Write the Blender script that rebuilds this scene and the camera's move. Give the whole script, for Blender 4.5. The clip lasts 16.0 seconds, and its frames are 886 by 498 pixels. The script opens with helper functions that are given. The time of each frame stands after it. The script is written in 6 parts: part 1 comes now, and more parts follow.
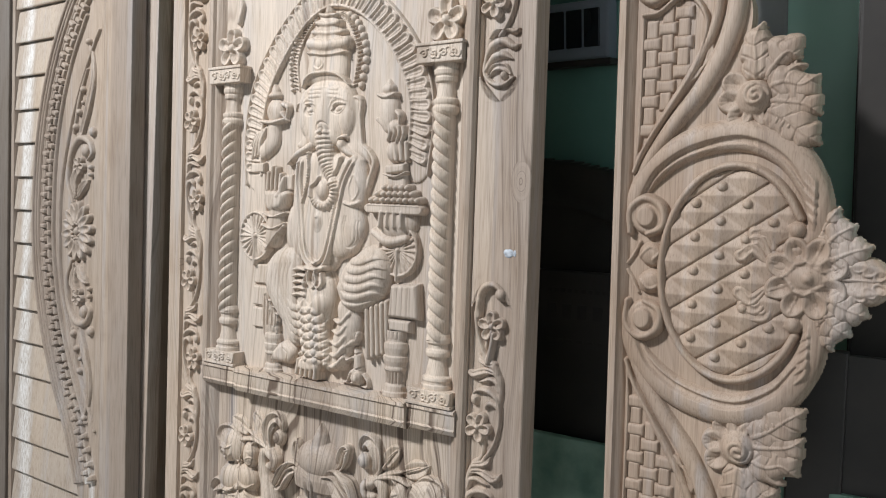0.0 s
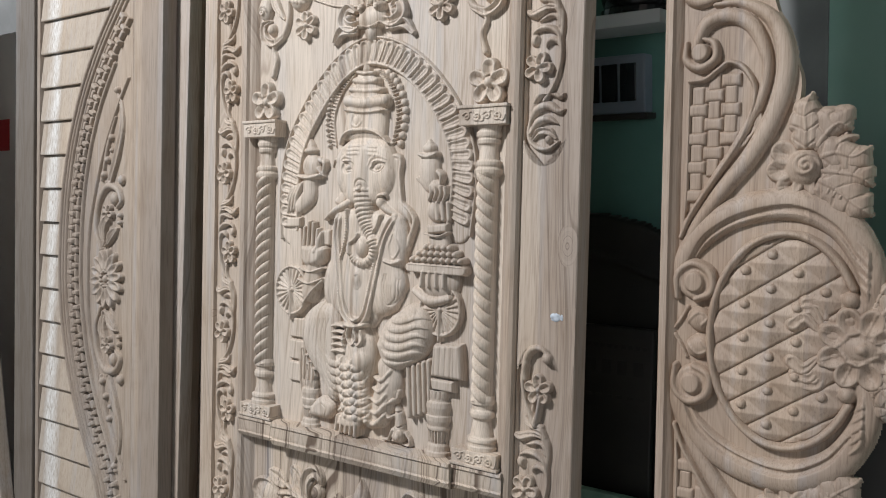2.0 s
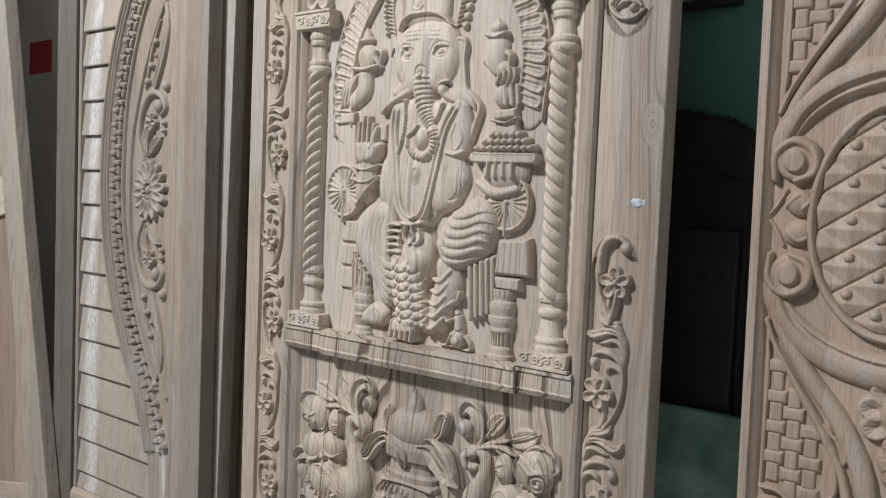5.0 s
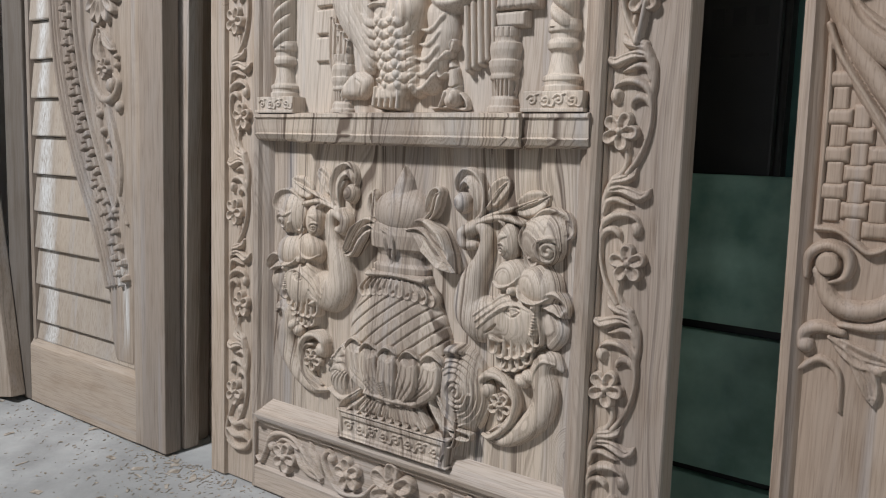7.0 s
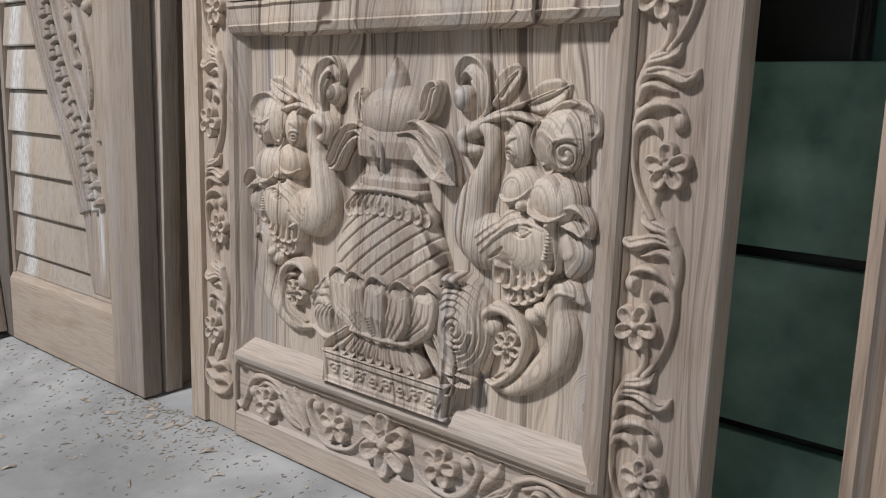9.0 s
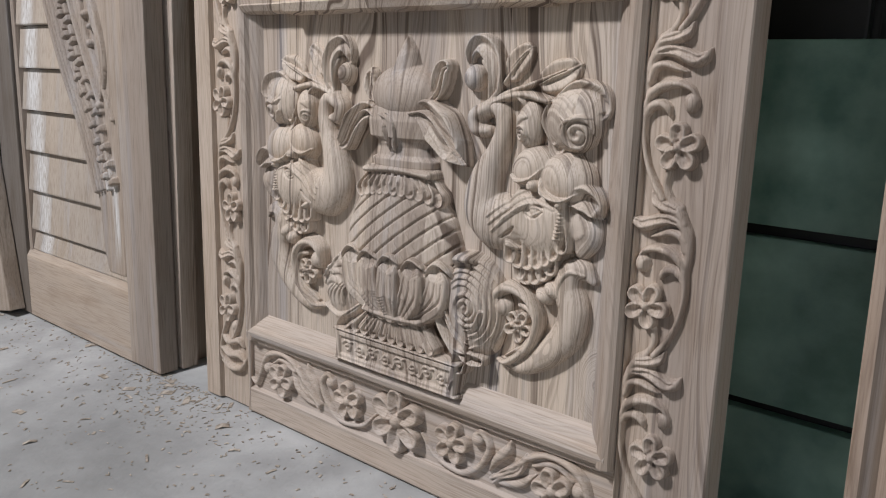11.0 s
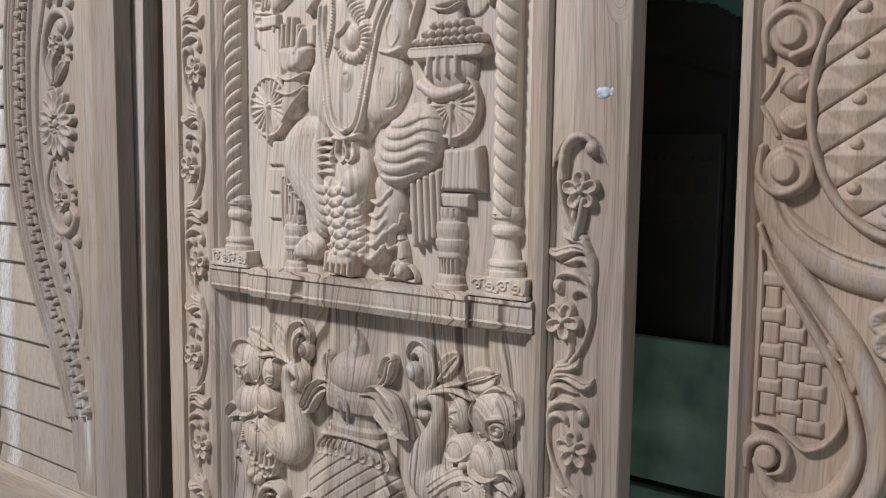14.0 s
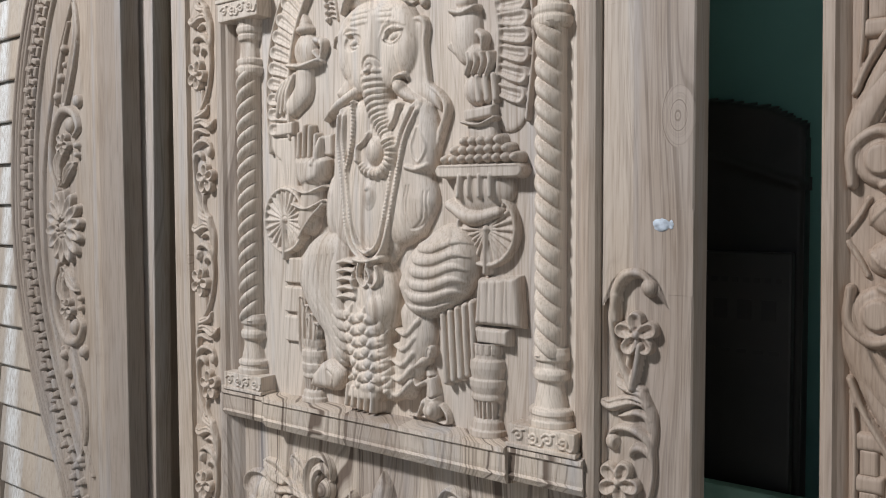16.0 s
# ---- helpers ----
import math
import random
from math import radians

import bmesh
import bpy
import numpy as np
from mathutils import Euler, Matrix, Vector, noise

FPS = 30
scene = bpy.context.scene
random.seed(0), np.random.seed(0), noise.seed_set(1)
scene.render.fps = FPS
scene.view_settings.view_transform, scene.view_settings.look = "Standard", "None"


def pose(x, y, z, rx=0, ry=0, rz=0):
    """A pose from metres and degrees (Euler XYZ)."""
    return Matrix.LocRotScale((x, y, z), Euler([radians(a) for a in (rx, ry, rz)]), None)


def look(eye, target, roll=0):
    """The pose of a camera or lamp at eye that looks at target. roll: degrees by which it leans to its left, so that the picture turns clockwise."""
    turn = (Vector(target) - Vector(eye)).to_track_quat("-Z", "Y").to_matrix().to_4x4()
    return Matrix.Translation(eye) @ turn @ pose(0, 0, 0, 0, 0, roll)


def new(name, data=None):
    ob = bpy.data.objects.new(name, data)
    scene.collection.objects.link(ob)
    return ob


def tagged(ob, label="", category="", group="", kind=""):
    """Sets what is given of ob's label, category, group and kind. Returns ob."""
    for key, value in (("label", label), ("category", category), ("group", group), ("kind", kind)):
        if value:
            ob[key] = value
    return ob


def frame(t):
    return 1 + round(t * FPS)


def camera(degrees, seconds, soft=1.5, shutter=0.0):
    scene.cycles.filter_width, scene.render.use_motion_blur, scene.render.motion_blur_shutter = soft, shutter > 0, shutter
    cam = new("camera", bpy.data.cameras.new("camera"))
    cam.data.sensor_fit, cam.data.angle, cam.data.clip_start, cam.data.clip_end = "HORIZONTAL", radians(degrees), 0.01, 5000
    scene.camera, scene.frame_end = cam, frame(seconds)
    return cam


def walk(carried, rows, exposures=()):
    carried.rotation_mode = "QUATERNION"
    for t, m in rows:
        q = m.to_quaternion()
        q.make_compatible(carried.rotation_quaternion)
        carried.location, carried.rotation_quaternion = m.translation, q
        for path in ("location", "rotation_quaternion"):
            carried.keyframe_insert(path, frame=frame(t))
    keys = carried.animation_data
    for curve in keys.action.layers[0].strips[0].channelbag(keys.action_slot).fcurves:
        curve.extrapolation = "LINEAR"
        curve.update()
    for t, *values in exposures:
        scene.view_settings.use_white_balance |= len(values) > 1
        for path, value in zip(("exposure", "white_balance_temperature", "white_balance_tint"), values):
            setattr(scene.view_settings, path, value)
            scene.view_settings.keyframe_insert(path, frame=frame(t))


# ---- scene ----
# ---- camera ----
# the doors lean back on the wall; the walk is given in the leaning doors' own frame
LEAN = pose(0, 0, 0.005, -6.5)
cam = camera(57.5, 16.0, 1.1)
PATH = [
    (0, (1.701, -1.253, 1.141), (0.553, 0.383, 1.054), 1.9),
    (0.5, (1.653, -1.257, 1.183), (0.531, 0.395, 1.081), 1.6),
    (1, (1.639, -1.27, 1.207), (0.518, 0.383, 1.105), 1.4),
    (1.5, (1.635, -1.282, 1.225), (0.507, 0.367, 1.132), 1.3),
    (2, (1.623, -1.305, 1.245), (0.483, 0.336, 1.172), 1.4),
    (2.5, (1.612, -1.326, 1.263), (0.461, 0.309, 1.222), 1.4),
    (3, (1.596, -1.341, 1.271), (0.435, 0.287, 1.264), 1.7),
    (3.2, (1.584, -1.345, 1.272), (0.415, 0.278, 1.268), 1.7),
    (5.3, (1.509, -1.238, 1.003), (0.309, 0.355, 0.853), 2.2),
    (5.5, (1.506, -1.242, 0.961), (0.317, 0.357, 0.79), 2.2),
    (6, (1.491, -1.223, 0.882), (0.316, 0.384, 0.687), 1.9),
    (6.5, (1.439, -1.146, 0.8), (0.266, 0.459, 0.583), 1.9),
    (7, (1.408, -1.08, 0.711), (0.224, 0.515, 0.473), 1.9),
    (7.5, (1.362, -0.988, 0.655), (0.161, 0.589, 0.394), 2.0),
    (8, (1.334, -0.923, 0.645), (0.111, 0.634, 0.359), 2.0),
    (8.5, (1.324, -0.881, 0.628), (0.087, 0.656, 0.301), 2.0),
    (9, (1.319, -0.86, 0.627), (0.074, 0.662, 0.264), 1.9),
    (9.5, (1.318, -0.863, 0.631), (0.067, 0.65, 0.252), 1.9),
    (10, (1.322, -0.863, 0.631), (0.064, 0.642, 0.239), 1.8),
    (10.2, (1.322, -0.861, 0.629), (0.061, 0.637, 0.218), 1.8),
    (12.5, (1.352, -0.924, 0.746), (0.091, 0.569, 0.32), 1.2),
    (13, (1.392, -0.978, 0.829), (0.126, 0.535, 0.498), 0.7),
    (13.5, (1.417, -1.016, 0.91), (0.221, 0.567, 0.657), 0.5),
    (14, (1.438, -1.046, 0.967), (0.29, 0.579, 0.769), 0.7),
    (14.5, (1.443, -1.035, 1.011), (0.295, 0.597, 0.874), 0.2),
    (15, (1.432, -1.009, 1.044), (0.265, 0.61, 0.923), -0.1),
    (15.5, (1.406, -0.984, 1.069), (0.22, 0.622, 0.956), -0.3),
    (16, (1.342, -0.931, 1.091), (0.137, 0.662, 0.998), -0.2),
]
walk(cam, [(t, LEAN @ look(eye, target, roll)) for t, eye, target, roll in PATH], [(0.0, 0.12, 6500, 10), (3.0, -0.18, 6430, 10), (5.5, -0.12, 6350, 10), (9.0, 0.02, 6400, 12), (10.2, 0.02, 6400, 13), (12.5, -0.06, 6400, 14), (16.0, -0.08, 6300, 10)])

# ---- world and light ----
world = bpy.data.worlds.new("sky")
scene.world = world
world.use_nodes = True
wn = world.node_tree.nodes
sky = wn.new("ShaderNodeTexSky")
sky.sky_type, sky.sun_disc = "NISHITA", False
sky.sun_elevation, sky.sun_rotation = radians(48), radians(215)
world.node_tree.links.new(sky.outputs[0], wn["Background"].inputs[0])
wn["Background"].inputs[1].default_value = 0.06


def opening_light(name, eye, target, width, height, watts, colour):
    data = bpy.data.lights.new(name, "AREA")
    data.shape, data.size, data.size_y, data.energy, data.color = "RECTANGLE", width, height, watts, colour
    ob = new(name, data)
    ob.matrix_world = look(eye, target)
    return ob


opening_light("roof_daylight", (-0.85, -2.45, 4.06), (0.5, 0, 1.1), 0.40, 0.40, 240, (0.925, 0.96, 1.0))
opening_light("gate_daylight", (2.0, -4.25, 1.7), (0.2, 0, 1.1), 2.4, 2.4, 4, (0.93, 0.965, 1.0))
opening_light("side_daylight", (3.65, -1.3, 1.9), (1.3, 0, 1.0), 1.1, 1.1, 14, (0.84, 0.94, 1.0))


# ---- materials ----
def shader(name):
    mat = bpy.data.materials.new(name)
    mat.use_nodes = True
    tree = mat.node_tree
    return mat, tree, tree.nodes["Principled BSDF"]


def node(tree, kind, **values):
    n = tree.nodes.new("ShaderNode" + kind)
    for key, value in values.items():
        if key.startswith("i_"):
            n.inputs[int(key[2:])].default_value = value
        elif key == "op":
            n.operation = value
        elif key == "blend":
            n.data_type, n.blend_type = "RGBA", value
        elif key == "dims":
            n.noise_dimensions = value
    return n


def link(tree, a, b, i=0, o=0):
    tree.links.new(a.outputs[o], b.inputs[i])
    return b


def ramp(tree, source, stops, o=0):
    r = tree.nodes.new("ShaderNodeValToRGB")
    while len(r.color_ramp.elements) < len(stops):
        r.color_ramp.elements.new(0.5)
    for e, (at, col) in zip(r.color_ramp.elements, stops):
        e.position, e.color = at, (*col, 1)
    tree.links.new(source.outputs[o], r.inputs[0])
    return r


def scaled(tree, source, v, shift=(0, 0, 0)):
    m = node(tree, "Mapping")
    m.inputs["Scale"].default_value, m.inputs["Location"].default_value = v, shift
    link(tree, source, m)
    return m


def mixed(tree, fac, a, b, how="MIX"):
    """a and b blended by fac; each may be a node or a value."""
    m = node(tree, "Mix", blend=how)
    for i, s in ((0, fac), (6, a), (7, b)):
        if isinstance(s, bpy.types.Node):
            tree.links.new(s.outputs[2 if s.bl_idname == "ShaderNodeMix" else 0], m.inputs[i])
        else:
            m.inputs[i].default_value = s if i == 0 else (*s, 1)
    return m


def wood(name, light, dark, shift, board=0.115, lines=1.0, rough=0.62, across=0, knots=(), swath=None):
    """Raw teak: glued boards, growth rings that follow the carved depth, pores, grey weathering."""
    mat, tree, bsdf = shader(name)
    geo = node(tree, "NewGeometry")
    pos = scaled(tree, geo, (1, 1, 1), shift)
    pos.inputs["Rotation"].default_value = (radians(6.5), 0, 0)
    if across:
        turn = node(tree, "Mapping")
        turn.inputs["Rotation"].default_value = (0, radians(90), 0)
        pos = link(tree, pos, turn)
    xyz = link(tree, pos, node(tree, "SeparateXYZ"))
    # one tone for each board
    cell = link(tree, xyz, node(tree, "Math", op="DIVIDE", i_1=board))
    cell = link(tree, cell, node(tree, "Math", op="FLOOR"))
    white = node(tree, "TexWhiteNoise")
    white.noise_dimensions = "1D"
    tree.links.new(cell.outputs[0], white.inputs["W"])
    # rings
    warp = node(tree, "TexNoise")
    warp.inputs["Scale"].default_value, warp.inputs["Detail"].default_value = 1.0, 2.0
    link(tree, scaled(tree, pos, (6, 6, 1.2)), warp)
    fx = link(tree, xyz, node(tree, "Math", op="MULTIPLY", i_1=60.0))
    fy = link(tree, xyz, node(tree, "Math", op="MULTIPLY_ADD", i_1=75.0), o=1)
    link(tree, fx, fy, 2)
    fw = node(tree, "Math", op="MULTIPLY_ADD", i_1=16.0)
    link(tree, warp, fw)
    link(tree, fy, fw, 2)
    fb = node(tree, "Math", op="MULTIPLY_ADD", i_1=40.0)
    tree.links.new(white.outputs[0], fb.inputs[0])
    link(tree, fw, fb, 2)
    for kx, kz, kr in knots:
        off = node(tree, "VectorMath", op="SUBTRACT")
        off.inputs[1].default_value = (kx, 0, kz)
        link(tree, geo, off)
        size = node(tree, "VectorMath", op="LENGTH")
        link(tree, scaled(tree, off, (1 / kr, 0, 0.6 / kr)), size)
        near = node(tree, "Math", op="SUBTRACT", i_0=1.0)
        near.use_clamp = True
        tree.links.new(size.outputs["Value"], near.inputs[1])
        swell = node(tree, "Math", op="MULTIPLY_ADD", i_1=9.0)
        link(tree, near, swell)
        link(tree, fb, swell, 2)
        fb = swell
    ring = node(tree, "TexNoise", dims="1D")
    ring.inputs["Scale"].default_value, ring.inputs["Detail"].default_value = 1.0, 2.5
    tree.links.new(fb.outputs[0], ring.inputs["W"])
    ring_col = ramp(tree, ring, [(0.33, (1, 1, 1)), (0.42, (0.22, 0.22, 0.22)), (0.50, (0, 0, 0)), (0.60, (0.06, 0.06, 0.06)), (0.655, (0.6, 0.6, 0.6)), (0.70, (0.1, 0.1, 0.1))])
    # broad patches and fine pores
    patch = node(tree, "TexNoise")
    patch.inputs["Scale"].default_value, patch.inputs["Detail"].default_value = 1.0, 4.0
    link(tree, scaled(tree, pos, (9, 9, 2.2)), patch)
    pores = node(tree, "TexNoise")
    pores.inputs["Scale"].default_value, pores.inputs["Detail"].default_value = 1.0, 3.0
    link(tree, scaled(tree, pos, (420, 420, 14)), pores)
    base = mixed(tree, ramp(tree, patch, [(0.35, (0, 0, 0)), (0.68, (1, 1, 1))]), light, tuple(0.80 * c + 0.05 * g for c, g in zip(light, (1.0, 1.05, 1.1))))
    blot = node(tree, "TexNoise")
    blot.inputs["Scale"].default_value, blot.inputs["Detail"].default_value = 1.0, 6.0
    link(tree, scaled(tree, pos, (22, 22, 7), (2.0, 7.0, 1.0)), blot)
    base = mixed(tree, ramp(tree, blot, [(0.50, (0, 0, 0)), (0.72, (0.55, 0.55, 0.55))]), base, tuple(0.72 * c * k for c, k in zip(light, (1.0, 0.93, 0.84))))
    tone = ramp(tree, white, [(0, (0.80, 0.77, 0.75)), (0.5, (0.97, 0.96, 0.95)), (1, (1.10, 1.07, 1.02))])
    base = mixed(tree, 1.0, base, tone, "MULTIPLY")
    strength = node(tree, "Math", op="MULTIPLY", i_1=0.60 * lines)
    zone = node(tree, "TexNoise")
    zone.inputs["Scale"].default_value, zone.inputs["Detail"].default_value = 1.0, 3.0
    link(tree, scaled(tree, pos, (8, 8, 1.6), (9.0, 3.0, 5.0)), zone)
    link(tree, mixed(tree, 1.0, ring_col, ramp(tree, zone, [(0.38, (0.22, 0.22, 0.22)), (0.60, (1, 1, 1))]), "MULTIPLY"), strength, o=2)
    base = mixed(tree, strength, base, dark)
    fine = node(tree, "TexNoise", dims="1D")
    fine.inputs["Scale"].default_value, fine.inputs["Detail"].default_value = 3.1, 1.0
    tree.links.new(fb.outputs[0], fine.inputs["W"])
    thin = link(tree, ramp(tree, fine, [(0.30, (1, 1, 1)), (0.38, (0, 0, 0)), (0.66, (0, 0, 0)), (0.72, (0.7, 0.7, 0.7))]), node(tree, "Math", op="MULTIPLY", i_1=0.16 * lines))
    base = mixed(tree, thin, base, dark)
    streak = node(tree, "TexNoise")
    streak.inputs["Scale"].default_value, streak.inputs["Detail"].default_value = 1.0, 2.0
    link(tree, scaled(tree, pos, (30, 20, 0.8), (4.0, 1.0, 2.0)), streak)
    grey = tuple(0.25 * sum(light) / 3 + 0.55 * g for g in (0.50, 0.50, 0.53))
    base = mixed(tree, ramp(tree, streak, [(0.56, (0, 0, 0)), (0.70, (0.30, 0.30, 0.30))]), base, grey)
    # a pale upright band mixed over the wood, wavering in x
    if swath:
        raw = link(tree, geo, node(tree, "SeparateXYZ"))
        gap = node(tree, "Math", op="SUBTRACT", i_1=swath[0])
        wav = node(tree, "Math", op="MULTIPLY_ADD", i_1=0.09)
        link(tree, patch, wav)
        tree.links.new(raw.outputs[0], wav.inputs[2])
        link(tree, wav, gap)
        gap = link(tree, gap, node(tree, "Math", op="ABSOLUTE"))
        gap = link(tree, gap, node(tree, "Math", op="DIVIDE", i_1=swath[1]))
        if len(swath) > 2:
            up = link(tree, raw, node(tree, "Math", op="SUBTRACT", i_1=swath[2]), o=2)
            up = link(tree, link(tree, up, node(tree, "Math", op="ABSOLUTE")), node(tree, "Math", op="DIVIDE", i_1=swath[3]))
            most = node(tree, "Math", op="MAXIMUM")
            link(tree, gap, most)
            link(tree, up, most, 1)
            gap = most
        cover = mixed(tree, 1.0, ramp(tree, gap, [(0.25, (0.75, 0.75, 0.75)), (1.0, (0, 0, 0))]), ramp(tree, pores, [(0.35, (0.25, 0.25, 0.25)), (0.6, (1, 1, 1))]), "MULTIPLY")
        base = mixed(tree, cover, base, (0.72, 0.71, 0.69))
    pore_col = ramp(tree, pores, [(0.30, (0.70, 0.66, 0.62)), (0.50, (1, 1, 1)), (0.68, (1.05, 1.05, 1.05))])
    base = mixed(tree, 0.75, base, pore_col, "MULTIPLY")
    tree.links.new(base.outputs[2], bsdf.inputs["Base Color"])
    bsdf.inputs["Roughness"].default_value = rough
    bsdf.inputs["Specular IOR Level"].default_value = 0.38
    bump = node(tree, "Bump")
    bump.inputs["Strength"].default_value, bump.inputs["Distance"].default_value = 0.25, 0.0012
    tree.links.new(pores.outputs[0], bump.inputs["Height"])
    tree.links.new(bump.outputs[0], bsdf.inputs["Normal"])
    return mat


def mottled(name, a, b, scale, rough=0.8, bump_by=0.15, dirt=None, metal=0.0, detail=6.0, low=0.35, high=0.65):
    mat, tree, bsdf = shader(name)
    geo = node(tree, "NewGeometry")
    n1 = node(tree, "TexNoise")
    n1.inputs["Scale"].default_value, n1.inputs["Detail"].default_value = scale, detail
    link(tree, geo, n1)
    col = mixed(tree, ramp(tree, n1, [(low, (0, 0, 0)), (high, (1, 1, 1))]), a, b)
    if dirt:
        n2 = node(tree, "TexNoise")
        n2.inputs["Scale"].default_value, n2.inputs["Detail"].default_value = scale * 0.23, 8.0
        link(tree, geo, n2)
        col = mixed(tree, ramp(tree, n2, [(0.48, (0, 0, 0)), (0.72, (0.8, 0.8, 0.8))]), col, dirt)
    tree.links.new(col.outputs[2], bsdf.inputs["Base Color"])
    bsdf.inputs["Roughness"].default_value, bsdf.inputs["Metallic"].default_value = rough, metal
    n3 = node(tree, "TexNoise")
    n3.inputs["Scale"].default_value, n3.inputs["Detail"].default_value = scale * 9, 4.0
    link(tree, geo, n3)
    bump = node(tree, "Bump")
    bump.inputs["Strength"].default_value, bump.inputs["Distance"].default_value = bump_by, 0.004
    tree.links.new(n3.outputs[0], bump.inputs["Height"])
    tree.links.new(bump.outputs[0], bsdf.inputs["Normal"])
    return mat


TEAK = wood("teak_door", (0.545, 0.452, 0.370), (0.15, 0.106, 0.078), (0, 0, 0), lines=2.1, knots=((0.846, 0.250, 0.030), (0.30, 1.30, 0.02)))
TEAK_PALE = wood("pale_teak_panel", (0.61, 0.515, 0.43), (0.25, 0.18, 0.13), (0.7, 0.2, 1.3), lines=1.15)
TEAK_FRAME = wood("teak_frame", (0.46, 0.372, 0.302), (0.14, 0.098, 0.072), (3.07, 1.3, 0.4), board=0.2, lines=1.35, knots=((0.985, 1.20, 0.022), (0.03, 1.0, 0.02)))
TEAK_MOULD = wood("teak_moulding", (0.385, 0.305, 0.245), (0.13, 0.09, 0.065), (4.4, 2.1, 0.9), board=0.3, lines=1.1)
TEAK_RAIL = wood("teak_rail", (0.60, 0.495, 0.405), (0.16, 0.115, 0.085), (1.4, 2.3, 0.7), board=0.6, lines=0.8, across=1)
TEAK_LEFT = wood("teak_left_door", (0.36, 0.290, 0.234), (0.17, 0.122, 0.088), (5.3, 0.7, 1.9), lines=0.45, knots=((-0.21, 0.58, 0.034), (-0.215, 1.5, 0.02)), swath=(-0.282, 0.016, 0.33, 0.13))
TEAK_LEFT_RAIL = wood("teak_left_rail", (0.43, 0.345, 0.275), (0.24, 0.175, 0.125), (6.6, 3.9, 1.2), board=0.5, lines=0.4, across=1)
TEAK_SLAT = wood("teak_slat", (0.415, 0.345, 0.282), (0.23, 0.17, 0.125), (7.3, 0.1, 2.9), board=0.09, lines=0.5, swath=(-0.640, 0.034))
TEAK_RIGHT = wood("teak_right_panel", (0.425, 0.318, 0.240), (0.15, 0.098, 0.068), (9.1, 4.2, 3.3), lines=0.6)
TEAK_DARK = wood("teak_weathered", (0.44, 0.36, 0.29), (0.17, 0.125, 0.09), (2.2, 6.1, 0.3), lines=0.8)
# darker teak: the shade on the louvred door's far stile, as colour
TEAK_SHADED = wood("teak_in_shade", (0.20, 0.172, 0.145), (0.10, 0.075, 0.055), (8.2, 1.1, 0.8), lines=0.6)
CONCRETE = mottled("dusty_concrete", (0.27, 0.262, 0.25), (0.44, 0.428, 0.41), 6.0, 0.92, 0.5, (0.17, 0.165, 0.155))
GREEN = mottled("green_paint", (0.16, 0.29, 0.22), (0.52, 0.74, 0.60), 7.0, 0.6, 0.5, (0.10, 0.15, 0.12))
# shaded and lit copies of the wall's green: gap behind doors, open right side
SHADED_GREEN_WALL = mottled("shaded_green_paint", (0.12, 0.25, 0.21), (0.17, 0.33, 0.28), 3.0, 0.75, 0.25, (0.08, 0.16, 0.135))
LIT_GREEN_WALL = mottled("lit_green_paint", (0.40, 0.66, 0.55), (0.52, 0.76, 0.66), 3.0, 0.75, 0.25, (0.24, 0.38, 0.33))
# for unseen walls and ceiling, kept dark to cut bounced fill light
DIM_PLASTER = mottled("low_bounce_plaster", (0.13, 0.13, 0.125), (0.2, 0.2, 0.19), 4.5, 0.9, 0.3, (0.16, 0.16, 0.15))
PLASTER = mottled("grey_plaster", (0.22, 0.22, 0.215), (0.34, 0.34, 0.33), 4.5, 0.9, 0.3, (0.27, 0.27, 0.26))
# white case toned down to grey-blue, for the shade behind the doors
CASE = mottled("shaded_case", (0.22, 0.25, 0.30), (0.28, 0.31, 0.36), 5.0, 0.55, 0.05)
WHITE = mottled("white_paint", (0.66, 0.67, 0.68), (0.76, 0.77, 0.78), 4.0, 0.5, 0.05)
# dark wood of post and boards; also carries shade on headboard and low leaf
DARK = mottled("dark_and_shaded_wood", (0.020, 0.017, 0.015), (0.042, 0.034, 0.029), 5.0, 0.5, 0.1)
BLACK = mottled("black_gloss", (0.012, 0.012, 0.014), (0.02, 0.02, 0.022), 3.0, 0.18, 0.02)
MARK = mottled("faded_stencil", (0.032, 0.027, 0.024), (0.042, 0.036, 0.031), 9.0, 0.7)
RED = mottled("red_cloth", (0.42, 0.03, 0.04), (0.55, 0.05, 0.06), 8.0, 0.8, 0.2)
FILLER = mottled("pale_filler", (0.32, 0.34, 0.37), (0.52, 0.55, 0.60), 140.0, 0.6, 0.2)
PANE = mottled("dark_pane", (0.01, 0.012, 0.016), (0.02, 0.022, 0.028), 3.0, 0.12, 0.0)
SHAVING = mottled("wood_shaving", (0.46, 0.39, 0.32), (0.19, 0.15, 0.11), 55.0, 0.8, 0.1)


# ---- mesh helpers ----
def finish(name, me, mat, parent=None, label="", smooth=True):
    me.materials.append(mat)
    if smooth:
        me.polygons.foreach_set("use_smooth", np.ones(len(me.polygons), bool))
    ob = new(name, me)
    if parent:
        ob.parent = parent
    return tagged(ob, label)


def part(name, bm, mat, parent=None, label="", smooth=False):
    bmesh.ops.recalc_face_normals(bm, faces=bm.faces)
    me = bpy.data.meshes.new(name)
    bm.to_mesh(me)
    bm.free()
    return finish(name, me, mat, parent, label, smooth)


def base_of(name, m, label, category, group=""):
    return tagged(place(new(name), m), label, category, group)


def place(ob, m):
    ob.matrix_basis = m
    return ob


